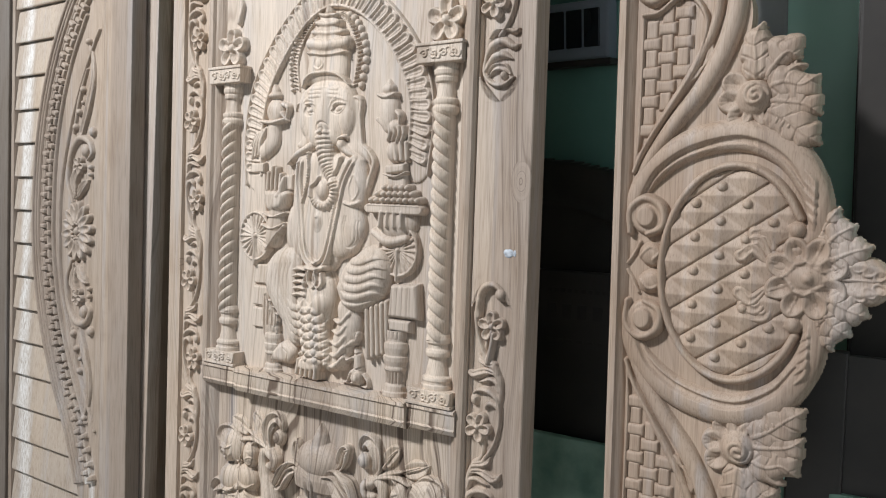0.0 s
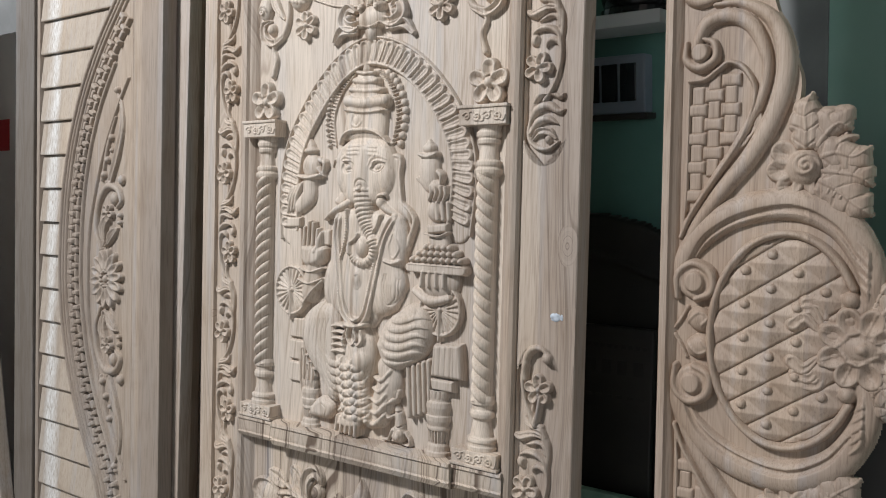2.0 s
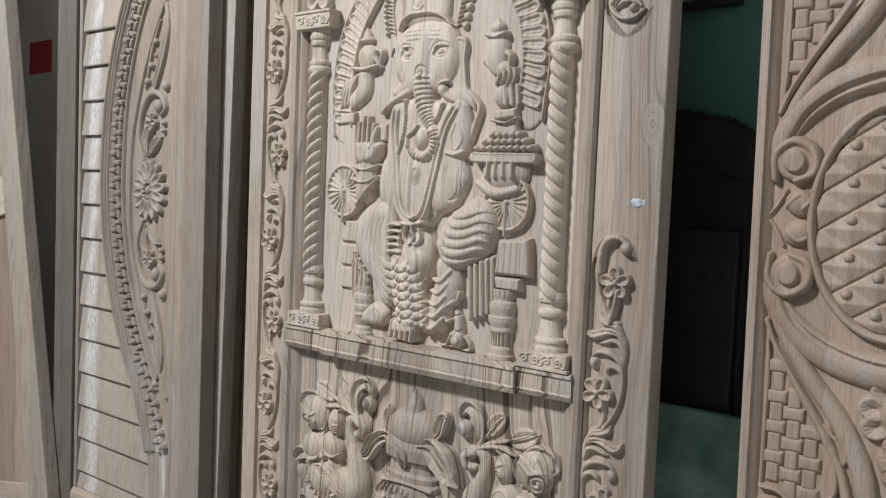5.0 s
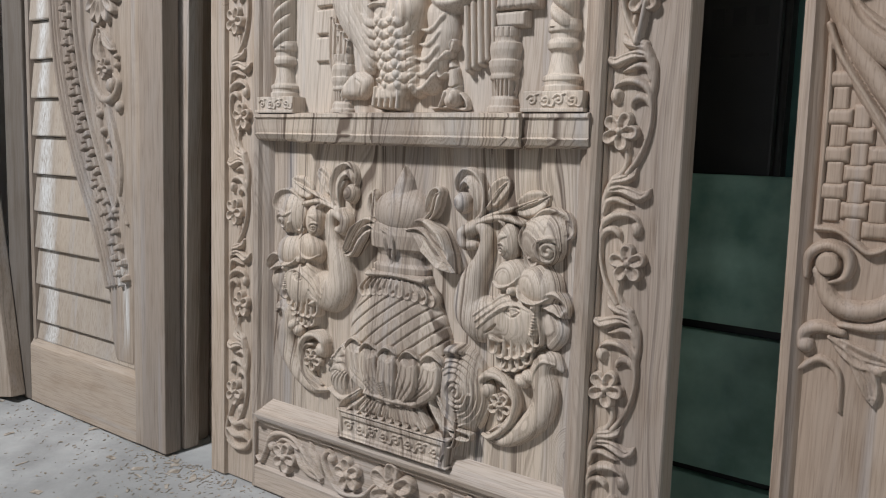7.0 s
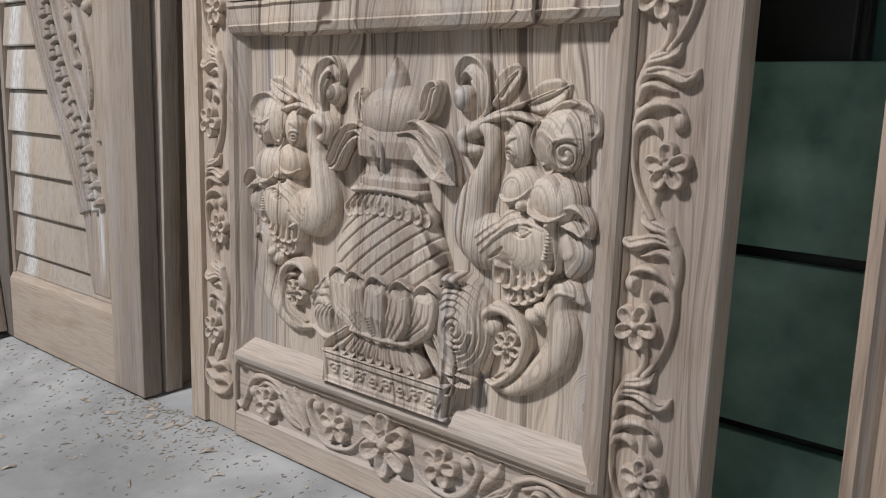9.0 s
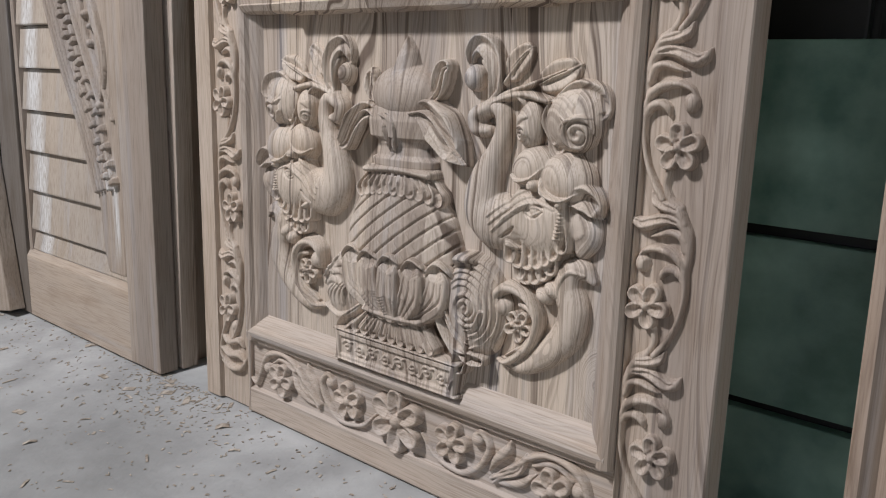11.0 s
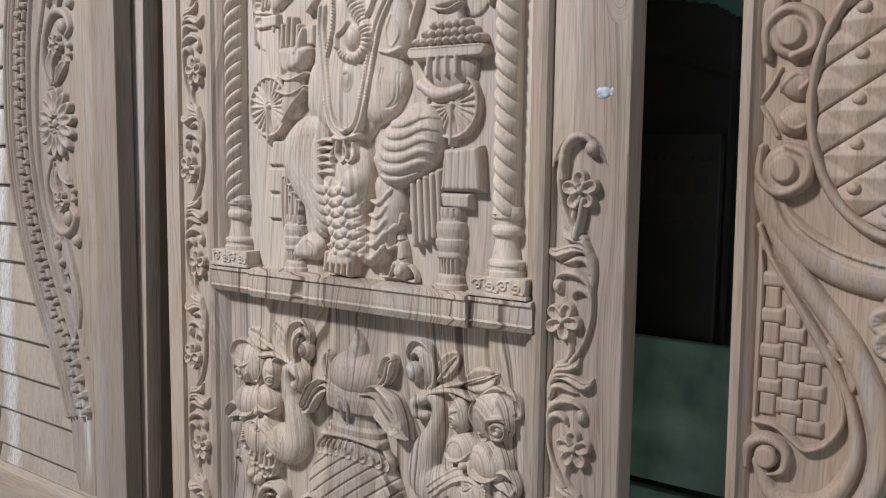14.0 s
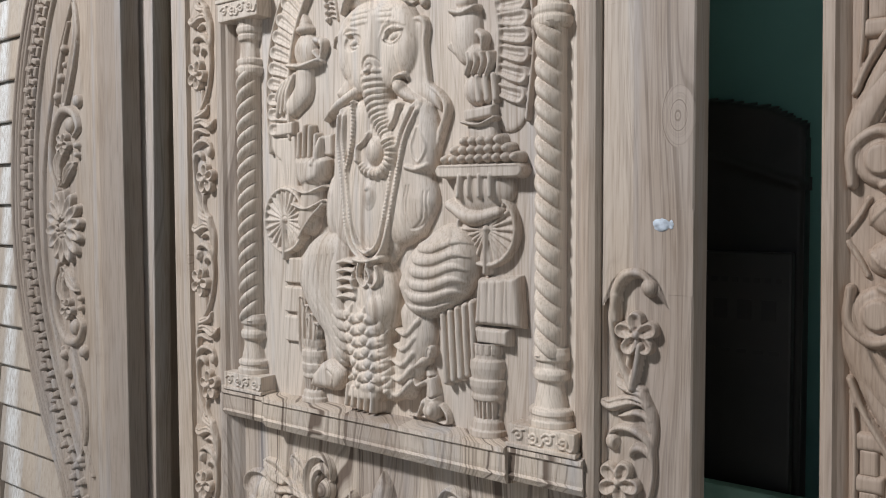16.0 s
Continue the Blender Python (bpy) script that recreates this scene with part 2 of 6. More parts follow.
def block(bm, a, b, bevel=0.0, warp=0.0):
    made = bmesh.ops.create_cube(bm, size=1)["verts"]
    for v in made:
        v.co = Vector([a[i] + (v.co[i] + 0.5) * (b[i] - a[i]) + random.uniform(-warp, warp) for i in range(3)])
    if bevel:
        edges = list({e for v in made for e in v.link_edges})
        bmesh.ops.bevel(bm, geom=edges, offset=bevel, segments=2, affect="EDGES", profile=0.6)
    return bm


def cuboid(a, b, bevel=0.002, warp=0.0):
    return block(bmesh.new(), a, b, bevel, warp)


def extruded(profile, lo, hi, along="z"):
    """A closed outline of (across, depth) drawn out along z or x; for x, across is the height."""
    bm = bmesh.new()
    rows = []
    for s in (lo, hi):
        rows.append([bm.verts.new((a, d, s) if along == "z" else (s, d, a)) for a, d in profile])
    n = len(profile)
    for i in range(n):
        bm.faces.new((rows[0][i], rows[0][(i + 1) % n], rows[1][(i + 1) % n], rows[1][i]))
    bm.faces.new(rows[0][::-1])
    bm.faces.new(rows[1])
    return bm


def spline(pts, per=7):
    """A smooth line through the given points (Catmull-Rom)."""
    p = np.array(pts, float)
    if len(p) == 2:
        return p[0] + (p[1] - p[0]) * np.linspace(0, 1, per)[:, None]
    q = np.vstack([2 * p[0] - p[1], p, 2 * p[-1] - p[-2]])
    out = []
    for i in range(len(p) - 1):
        a, b, c, d = q[i:i + 4]
        for s in np.linspace(0, 1, per, endpoint=False):
            out.append(0.5 * (2 * b + (c - a) * s + (2 * a - 5 * b + 4 * c - d) * s ** 2 + (3 * b - a - 3 * c + d) * s ** 3))
    return np.array(out + [p[-1]])


class Relief:
    """A carved height over a flat ground, on a fine grid; what stays under the ground is trimmed away."""
    depth = 1.0

    def __init__(self, x0, z0, x1, z1, res=0.0016):
        self.res, self.x0, self.z0 = res, x0, z0
        self.x, self.z = np.arange(x0, x1 + res, res), np.arange(z0, z1 + res, res)
        self.X, self.Z = np.meshgrid(self.x, self.z)
        self.H = np.full(self.X.shape, -0.008)

    def window(self, xa, za, xb, zb):
        i0, i1 = max(0, int((xa - self.x0) / self.res)), min(len(self.x), int((xb - self.x0) / self.res) + 2)
        j0, j1 = max(0, int((za - self.z0) / self.res)), min(len(self.z), int((zb - self.z0) / self.res) + 2)
        return (slice(j0, j1), slice(i0, i1)) if i1 > i0 and j1 > j0 else None

    def blend(self, w, h, mode, k=0.003):
        a = self.H[w]
        if mode == "add":
            self.H[w] = a + np.maximum(h, 0)
        elif mode == "cut":
            self.H[w] = a - np.maximum(h, 0)
        else:
            near = np.clip(1 - np.abs(a - h) / k, 0, 1)
            self.H[w] = np.maximum(a, h) + near ** 2 * k / 4
        return self

    @staticmethod
    def profile(d, r, h, kind):
        q = np.clip(d / r, 0, 1)
        if kind == "round":
            top = h * np.sqrt(np.maximum(0, 1 - (1 - q) ** 2))
        elif kind == "flat":
            s = np.clip(q / 0.28, 0, 1)
            top = h * np.sqrt(np.maximum(0, 1 - (1 - s) ** 2))
        elif kind == "cup":
            s = np.clip(q / 0.3, 0, 1)
            top = h * np.sqrt(np.maximum(0, 1 - (1 - s) ** 2)) * (1 - 0.55 * np.clip((q - 0.2) / 0.65, 0, 1) ** 1.2)
        elif kind == "vee":
            top = h * q
        else:
            top = h * np.clip(q * 1.6, 0, 1) * (0.75 + 0.25 * np.cos(q * 9))
        return np.where(d > 0, top, 1.6 * d)

    def dome(self, cx, cz, rx, rz, h, rot=0.0, kind="round", mode="max", base=0.0):
        m = max(rx, rz) * 1.05 + 0.005
        w = self.window(cx - m, cz - m, cx + m, cz + m)
        if not w:
            return self
        c, s = math.cos(radians(rot)), math.sin(radians(rot))
        u, v = self.X[w] - cx, self.Z[w] - cz
        r = min(rx, rz)
        d = (1 - np.hypot((u * c + v * s) / rx, (v * c - u * s) / rz)) * r
        top = self.profile(d, r, h, kind)
        return self.blend(w, top + np.where(d > 0, base, 0) if mode == "max" else top, mode)

    def stroke(self, pts, r, h, kind="round", mode="max", ribs=0, rib=0.25, per=7, base=0.0):
        p = spline(pts, per)
        radii = np.interp(np.linspace(0, 1, len(p)), np.linspace(0, 1, len(np.atleast_1d(r))), np.atleast_1d(r))
        m = radii.max() + 0.006
        w = self.window(p[:, 0].min() - m, p[:, 1].min() - m, p[:, 0].max() + m, p[:, 1].max() + m)
        if not w:
            return self
        X, Z = self.X[w], self.Z[w]
        D, R, T = np.full(X.shape, -1.0), np.full(X.shape, radii.max()), np.zeros(X.shape)
        i0, j0 = w[1].start, w[0].start
        for i in range(len(p) - 1):
            a, b = p[i], p[i + 1]
            lo, hi = np.minimum(a, b) - m, np.maximum(a, b) + m
            v = self.window(lo[0], lo[1], hi[0], hi[1])
            if not v:
                continue
            v = (slice(v[0].start - j0, v[0].stop - j0), slice(v[1].start - i0, v[1].stop - i0))
            ab = b - a
            f = np.clip(((X[v] - a[0]) * ab[0] + (Z[v] - a[1]) * ab[1]) / max(1e-9, ab @ ab), 0, 1)
            dist = np.hypot(X[v] - a[0] - f * ab[0], Z[v] - a[1] - f * ab[1])
            rr = radii[i] + f * (radii[i + 1] - radii[i])
            d = rr - dist
            best = d > D[v]
            D[v] = np.where(best, d, D[v])
            R[v] = np.where(best, rr, R[v])
            T[v] = np.where(best, (i + f) / (len(p) - 1), T[v])
        hh = h * np.sqrt(np.maximum(R, 0) / radii.max())
        if ribs:
            hh = hh * (1 - rib + rib * np.abs(np.sin(np.pi * ribs * T)))
        top = self.profile(D, np.maximum(R, 1e-4), hh, kind)
        return self.blend(w, top + np.where(D > 0, base, 0) if mode == "max" else top, mode)

    def poly(self, pts, h, bevel=0.006, mode="max", smooth=0, kind="round"):
        p = spline(list(pts) + [pts[0]], smooth)[:-1] if smooth else np.array(pts, float)
        m = 0.006
        w = self.window(p[:, 0].min() - m, p[:, 1].min() - m, p[:, 0].max() + m, p[:, 1].max() + m)
        if not w:
            return self
        X, Z = self.X[w], self.Z[w]
        dist, inside = np.full(X.shape, 9.0), np.zeros(X.shape, bool)
        for a, b in zip(p, np.roll(p, -1, 0)):
            ab = b - a
            f = np.clip(((X - a[0]) * ab[0] + (Z - a[1]) * ab[1]) / max(1e-9, ab @ ab), 0, 1)
            dist = np.minimum(dist, np.hypot(X - a[0] - f * ab[0], Z - a[1] - f * ab[1]))
            if a[1] != b[1]:
                cross = (a[1] > Z) != (b[1] > Z)
                inside ^= cross & (X < a[0] + (Z - a[1]) / (b[1] - a[1]) * ab[0])
        d = np.where(inside, dist, -dist)
        return self.blend(w, self.profile(d, bevel, h, kind), mode)

    def leaf(self, pts, width, h, vein=True, base=0.0):
        n = [0.12, 0.75, 1.0, 0.8, 0.1]
        self.stroke(pts, [width * k for k in n], h, "cup" if vein else "round", base=base)
        return self.stroke(pts, [0.0035, 0.0015], h * 0.95 + base, "round") if vein else self

    def flower(self, cx, cz, R, h, n=5, turn=90.0, heart=0.23):
        for k in range(n):
            a = radians(turn + 360.0 * k / n)
            fat = R * min(0.37, 1.85 / n)
            ca, sa = math.cos(a), math.sin(a)
            self.stroke([(cx + ca * R * 0.22, cz + sa * R * 0.22), (cx + ca * (R - fat), cz + sa * (R - fat))], [fat * 0.55, fat * 0.95, fat], h, "cup", per=5)
        return self.dome(cx, cz, R * heart, R * heart, h * 1.15)

    def spiral(self, cx, cz, R, turns, r, h, mode="add", turn=0.0, way=1):
        pts = []
        for k in range(int(turns * 8) + 1):
            f = k / (turns * 8)
            a = radians(turn) + way * 2 * math.pi * turns * f
            pts.append((cx + R * (1 - 0.88 * f) * math.cos(a), cz + R * (1 - 0.88 * f) * math.sin(a)))
        return self.stroke(pts, r, h, "round", mode, per=3)

    def rough(self, by=0.0005):
        g = np.random.RandomState(3)
        n = g.normal(0, 1, (self.H.shape[0] // 9 + 2, self.H.shape[1] // 9 + 2))
        n = np.kron(n, np.ones((9, 9)))[:self.H.shape[0], :self.H.shape[1]]
        for _ in range(3):
            n = (n + np.roll(n, 4, 0) + np.roll(n, -4, 0) + np.roll(n, 4, 1) + np.roll(n, -4, 1)) / 5
        self.H += n * by
        return self

    def mesh(self, name, ground, mat, parent=None, label="", keep=-0.0025):
        h = self.H
        solid = h > keep
        quad = solid[:-1, :-1] | solid[1:, :-1] | solid[:-1, 1:] | solid[1:, 1:]
        j, i = np.nonzero(quad)
        n = len(self.x)
        ids = np.stack([j * n + i, j * n + i + 1, (j + 1) * n + i + 1, (j + 1) * n + i], 1)
        used, inv = np.unique(ids, return_inverse=True)
        co = np.stack([self.X.ravel()[used], ground - np.where(h > 0, h * self.depth, h).ravel()[used], self.Z.ravel()[used]], 1)
        me = bpy.data.meshes.new(name)
        me.vertices.add(len(used))
        me.vertices.foreach_set("co", co.astype(np.float32).ravel())
        me.loops.add(ids.size)
        me.loops.foreach_set("vertex_index", inv.astype(np.int32).ravel())
        me.polygons.add(len(ids))
        me.polygons.foreach_set("loop_start", np.arange(0, ids.size, 4, dtype=np.int32))
        me.update(calc_edges=True)
        return finish(name, me, mat, parent, label)


def turned(R, cx, rows, depth=1.0, slim=1.0):
    """A half-round turned post on a relief: rows of (height, radius) from the foot up."""
    zs, rs = [z for z, _ in rows], [slim * r for _, r in rows]
    w = R.window(cx - max(rs) - 0.004, zs[0], cx + max(rs) + 0.004, zs[-1])
    r = np.interp(R.Z[w], zs, rs)
    d = r - np.abs(R.X[w] - cx)
    top = depth * np.sqrt(np.maximum(0, r ** 2 - (R.X[w] - cx) ** 2)) + 0.004
    return R.blend(w, np.where(d > 0, top, 2 * d), "max", 0.001)


# ---- the room ----
def structure(name, bm, mat, label=""):
    return tagged(part(name, bm, mat), label, kind="structure")


BACK = 0.56
structure("floor", cuboid((-4.2, -4.2, -0.12), (3.6, 1.1, 0.0), 0), CONCRETE, "dusty grey concrete workshop floor")
structure("wall_north", cuboid((-4.2, BACK, 0.0), (3.6, BACK + 0.15, 4.0), 0), SHADED_GREEN_WALL, "green painted plaster wall behind the doors, shade put into its colour")
structure("wall_west", cuboid((-4.35, -4.2, 0.0), (-4.2, BACK, 4.0), 0), DIM_PLASTER)
bm = cuboid((-4.35, -4.35, 4.0), (-1.35, BACK + 0.15, 4.12), 0)
block(bm, (0.25, -4.35, 4.0), (3.75, BACK + 0.15, 4.12))
block(bm, (-1.35, -4.35, 4.0), (0.25, -3.3, 4.12))
block(bm, (-1.35, -1.7, 4.0), (0.25, BACK + 0.15, 4.12))
structure("ceiling", bm, DIM_PLASTER)
bm = cuboid((-4.2, -4.35, 0.0), (0.6, -4.2, 4.0), 0)
block(bm, (3.4, -4.35, 0.0), (3.6, -4.2, 4.0))
block(bm, (0.6, -4.35, 3.0), (3.4, -4.2, 4.0))
structure("wall_south", bm, DIM_PLASTER)
bm = cuboid((3.6, -4.2, 0.0), (3.75, -1.95, 4.0), 0)
block(bm, (3.6, -0.65, 0.0), (3.75, BACK, 4.0))
block(bm, (3.6, -1.95, 0.0), (3.75, -0.65, 1.2))
block(bm, (3.6, -1.95, 2.6), (3.75, -0.65, 4.0))
structure("wall_east", bm, DIM_PLASTER)

# ---- the carved main door ----
LINE = 0.012   # the panels' ground lies this deep
BAND = 0.009   # the ground of the vine bands
door = base_of("carved_door", LEAN, "raw teak door with deep relief carving, leaning upright on the floor", "door")


def vine_unit(s, res=0.0013):
    """One turn of the running vine, its flower left out; s mirrors it."""
    R = Relief(-0.056, -0.066, 0.056, 0.166, res)
    q = lambda *pts: [(s * x, z) for x, z in pts]
    # stem, and the leaf root that it widens into
    R.stroke(q((-0.014, -0.060), (-0.026, -0.043), (-0.037, -0.020), (-0.0435, 0.007), (-0.0445, 0.028), (-0.0425, 0.048)), [0.005, 0.0045, 0.0038, 0.0036, 0.004, 0.005], 0.010)
    R.stroke(q((-0.0425, 0.046), (-0.0445, 0.068), (-0.0425, 0.090), (-0.036, 0.106)), [0.0045, 0.006, 0.007, 0.006], 0.009)
    R.stroke(q((-0.013, 0.162), (-0.0105, 0.146), (-0.0175, 0.130), (-0.030, 0.120)), [0.0042, 0.0042, 0.0048, 0.006], 0.009)
    # the two hooks and the bud under the larger one
    R.stroke(q((-0.044, 0.044), (-0.037, 0.0595), (-0.023, 0.0685), (-0.006, 0.0705), (0.009, 0.0650), (0.0170, 0.0535)), [0.0035, 0.0062, 0.0066, 0.0050, 0.0032, 0.0012], 0.013)
    R.stroke(q((-0.043, 0.033), (-0.0366, 0.0445), (-0.026, 0.0480), (-0.0175, 0.0430), (-0.0145, 0.035)), [0.003, 0.0058, 0.0062, 0.005, 0.0018], 0.011)
    R.stroke(q((-0.036, 0.030), (-0.030, 0.038), (-0.022, 0.037)), [0.002, 0.003, 0.0015], 0.004, "round", "cut")
    R.dome(s * 0.0095, 0.0500, 0.0098, 0.0115, 0.011)
    R.dome(s * 0.0030, 0.0475, 0.0035, 0.0080, 0.004, mode="cut")
    # three flames with turned-up tips
    R.stroke(q((-0.041, 0.072), (-0.036, 0.0875), (-0.0235, 0.0915), (-0.0116, 0.0880), (0.002, 0.0835)), [0.004, 0.0052, 0.0050, 0.0040, 0.0012], 0.011)
    R.stroke(q((-0.042, 0.085), (-0.036, 0.1010), (-0.0222, 0.1070), (-0.0062, 0.1035), (0.0100, 0.0970), (0.0210, 0.1000), (0.0265, 0.1090)), [0.004, 0.0062, 0.0068, 0.0078, 0.0088, 0.0066, 0.0012], 0.014)
    R.stroke(q((-0.030, 0.1045), (-0.014, 0.1065), (0.002, 0.1020), (0.013, 0.0985), (0.021, 0.1020)), [0.0015, 0.0028, 0.0034, 0.003, 0.001], 0.0045, "round", "cut")
    R.stroke(q((-0.038, 0.104), (-0.0295, 0.1155), (-0.0143, 0.1205), (-0.0020, 0.1250), (0.0050, 0.1375)), [0.005, 0.0068, 0.0074, 0.0062, 0.0012], 0.013)
    R.stroke(q((-0.028, 0.1185), (-0.013, 0.1220), (-0.001, 0.1275), (0.003, 0.1340)), [0.0015, 0.0028, 0.0028, 0.0008], 0.004, "round", "cut")
    R.rough(0.0003)
    return R


def small_flower(R0=0.0295, h=0.0135, n=5, turn=80.0):
    R = Relief(-R0 - 0.008, -R0 - 0.008, R0 + 0.008, R0 + 0.008, 0.0012)
    return R.flower(0, 0, R0, h, n, turn)


vine_mesh = {s: vine_unit(s).mesh("vine_scroll", 0.0, TEAK_FRAME, door) for s in (1, -1)}
flower_mesh = {s: small_flower(turn=80 + 14 * s).mesh("flower", 0.0, TEAK_FRAME, door) for s in (1, -1)}


def vine_at(x, z, s, slim=1.0, scroll=True):
    for name, source in (("vine_scroll", vine_mesh), ("flower", flower_mesh)):
        if name == "flower" or scroll:
            ob = new(name, source[s].data)
            ob.parent, ob.location, ob.scale = door, (x, BAND, z), (slim, 1.0, 1.0)


for k in range(11):
    side = 1 if k % 2 else -1
    vine_at(0.0755 + 0.0110 * side, 0.190 + 0.1925 * k, side, 0.86)
for k in range(5):
    side = 1 if k % 2 == 0 else -1
    vine_at(0.9235 + 0.0115 * side, 0.182 + 0.189 * k, side, 1.0, k < 4)
for k in range(4):
    side = 1 if k % 2 else -1
    vine_at(0.9270 + 0.0110 * side, 1.525 + 0.190 * k, side, 1.0)
for ob in (*vine_mesh.values(), *flower_mesh.values()):
    bpy.data.objects.remove(ob)

# stiles, with the vine's shallow trough cut into them
BACKFACE = 0.045
def stile(x0, x1, a, b, z0, z1, trough=True):
    face = [(x0 + 0.002, 0.0), (a - 0.003, 0.0), (a, BAND), (b, BAND), (b + 0.003, 0.0), (x1 - 0.002, 0.0)] if trough else [(x0 + 0.002, 0.0), (x1 - 0.002, 0.0)]
    return extruded([(x0, BACKFACE), (x0, 0.002), *face, (x1, 0.002), (x1, BACKFACE)], z0, z1)

TOP = 2.12
part("stile", stile(-0.012, 0.132, 0.036, 0.122, 0.0, TOP), TEAK_FRAME, door)
part("stile", stile(0.888, 1.006, 0.893, 0.974, 0.0, 1.020), TEAK_FRAME, door)
part("stile", stile(0.888, 1.006, 0.893, 0.974, 1.020, 1.346, False), TEAK_FRAME, door, "plain stretch of stile with a lock patch")
part("stile", stile(0.888, 1.006, 0.893, 0.974, 1.346, TOP), TEAK_FRAME, door)
# the trough's rounded head and foot: corner pieces flush with the face
for cz, rz in ((0.972, 0.0485), (1.394, -0.0480)):
    for s, edge in ((-1, 0.8900), (1, 0.9770)):
        arc = [(0.9335 + s * 0.0405 * math.cos(radians(a)), cz + rz * math.sin(radians(a))) for a in range(0, 91, 9)]
        ring = [(edge, cz), *arc, (edge, cz + rz)]
        bm = bmesh.new()
        sets = [[bm.verts.new((x, y, z)) for x, z in ring] for y in (-0.0002, BAND + 0.001)]
        n = len(ring)
        for i in range(1, n - 2):
            for ids in sets:
                bm.faces.new((ids[0], ids[i], ids[i + 1]))
        for ids in sets:
            bm.faces.new((ids[0], ids[n - 2], ids[n - 1]))
        for i in range(n):
            bm.faces.new((sets[0][i], sets[0][(i + 1) % n], sets[1][(i + 1) % n], sets[1][i]))
        bmesh.ops.recalc_face_normals(bm, faces=bm.faces)
        part("trough_corner", bm, TEAK_FRAME, door)
R = Relief(0.875, 0.86, 0.99, 1.05, 0.0014)
R.stroke([(0.908, 0.955), (0.906, 0.985), (0.918, 1.010), (0.938, 1.015), (0.952, 1.006)], [0.004, 0.006, 0.007, 0.006, 0.004], 0.010)
R.dome(0.952, 0.998, 0.011, 0.011, 0.012)
R.stroke([(0.908, 0.985), (0.903, 0.955), (0.910, 0.915), (0.930, 0.872)], [0.006, 0.005, 0.004, 0.006], 0.010)
R.stroke([(0.940, 0.925), (0.936, 0.900), (0.930, 0.872)], 0.0045, 0.009)
R.mesh("scroll_end", 0.003, TEAK_FRAME, door)
R = Relief(0.885, 1.335, 0.985, 1.475, 0.0013)
R.stroke([(0.929, 1.497), (0.912, 1.462), (0.902, 1.428), (0.899, 1.400), (0.915, 1.381), (0.939, 1.377), (0.959, 1.389)], [0.004, 0.004, 0.0045, 0.0045, 0.005, 0.005, 0.003], 0.010)
R.stroke([(0.905, 1.449), (0.918, 1.473), (0.941, 1.480), (0.961, 1.470), (0.971, 1.479)], [0.004, 0.0075, 0.0080, 0.0055, 0.0012], 0.013)
R.stroke([(0.902, 1.428), (0.916, 1.450), (0.939, 1.455), (0.958, 1.444), (0.971, 1.447)], [0.004, 0.0080, 0.0085, 0.0060, 0.0012], 0.012)
R.stroke([(0.901, 1.405), (0.917, 1.427), (0.938, 1.431), (0.956, 1.422)], [0.004, 0.0075, 0.0070, 0.0015], 0.011)
R.stroke([(0.904, 1.393), (0.920, 1.409), (0.941, 1.408), (0.952, 1.397)], [0.003, 0.007, 0.007, 0.003], 0.010, "cup")
R.stroke([(0.911, 1.459), (0.929, 1.472), (0.952, 1.469)], [0.001, 0.0025, 0.001], 0.004, "round", "cut")
R.stroke([(0.910, 1.436), (0.930, 1.447), (0.953, 1.438)], [0.001, 0.0025, 0.001], 0.004, "round", "cut")
R.dome(0.939, 1.394, 0.0075, 0.008, 0.011)
R.mesh("scroll_end", BAND, TEAK_FRAME, door)
# the vine's foot, curling towards the bottom rail
R = Relief(0.030, 0.03, 0.130, 0.20, 0.0013)
R.stroke([(0.085, 0.215), (0.062, 0.171), (0.043, 0.127), (0.038, 0.092), (0.056, 0.073)], [0.0045, 0.004, 0.004, 0.0045, 0.003], 0.010)
R.stroke([(0.045, 0.131), (0.064, 0.120), (0.093, 0.129), (0.107, 0.117)], [0.004, 0.0070, 0.0065, 0.0012], 0.012)
R.stroke([(0.040, 0.104), (0.064, 0.095), (0.092, 0.100), (0.113, 0.088)], [0.004, 0.0072, 0.0070, 0.0012], 0.012)
R.stroke([(0.041, 0.078), (0.066, 0.069), (0.099, 0.075), (0.120, 0.099), (0.131, 0.121)], [0.004, 0.0068, 0.0066, 0.005, 0.002], 0.011)
R.dome(0.083, 0.156, 0.010, 0.011, 0.011)
R.mesh("scroll_end", BAND, TEAK_FRAME, door)

# lock patch: a let-in strip, a smear of pale filler on it
bm = bmesh.new()
block(bm, (0.976, -0.0003, 0.990), (1.0055, 0.002, 1.092), 0.0003)
patch = part("lock_patch", bm, TEAK_FRAME, door, "let-in strip of wood")
R = Relief(0.945, 1.050, 1.005, 1.105, 0.0010)
R.dome(0.9665, 1.0735, 0.0100, 0.0075, 0.0016, 10)
R.dome(0.9600, 1.0765, 0.0050, 0.0040, 0.0014)
R.dome(0.9790, 1.0745, 0.0030, 0.0060, 0.0014)
R.rough(0.0010)
R.mesh("filler_smear", -0.0009, FILLER, patch, "pale bluish smear of filler", 0.0002)

# bottom rail, top rail and the mouldings round the two panels
part("bottom_rail", extruded([(0.0, BACKFACE), (0.0, 0.002), (0.003, 0.0), (0.046, 0.0), (0.050, BAND), (0.138, BAND), (0.141, 0.0), (0.150, 0.0), (0.150, BACKFACE)], 0.132, 0.888, "x"), TEAK_RAIL, door)
part("top_rail", extruded([(1.98, BACKFACE), (1.98, 0.0), (TOP - 0.002, 0.0), (TOP, 0.002), (TOP, BACKFACE)], 0.132, 0.888, "x"), TEAK_RAIL, door)


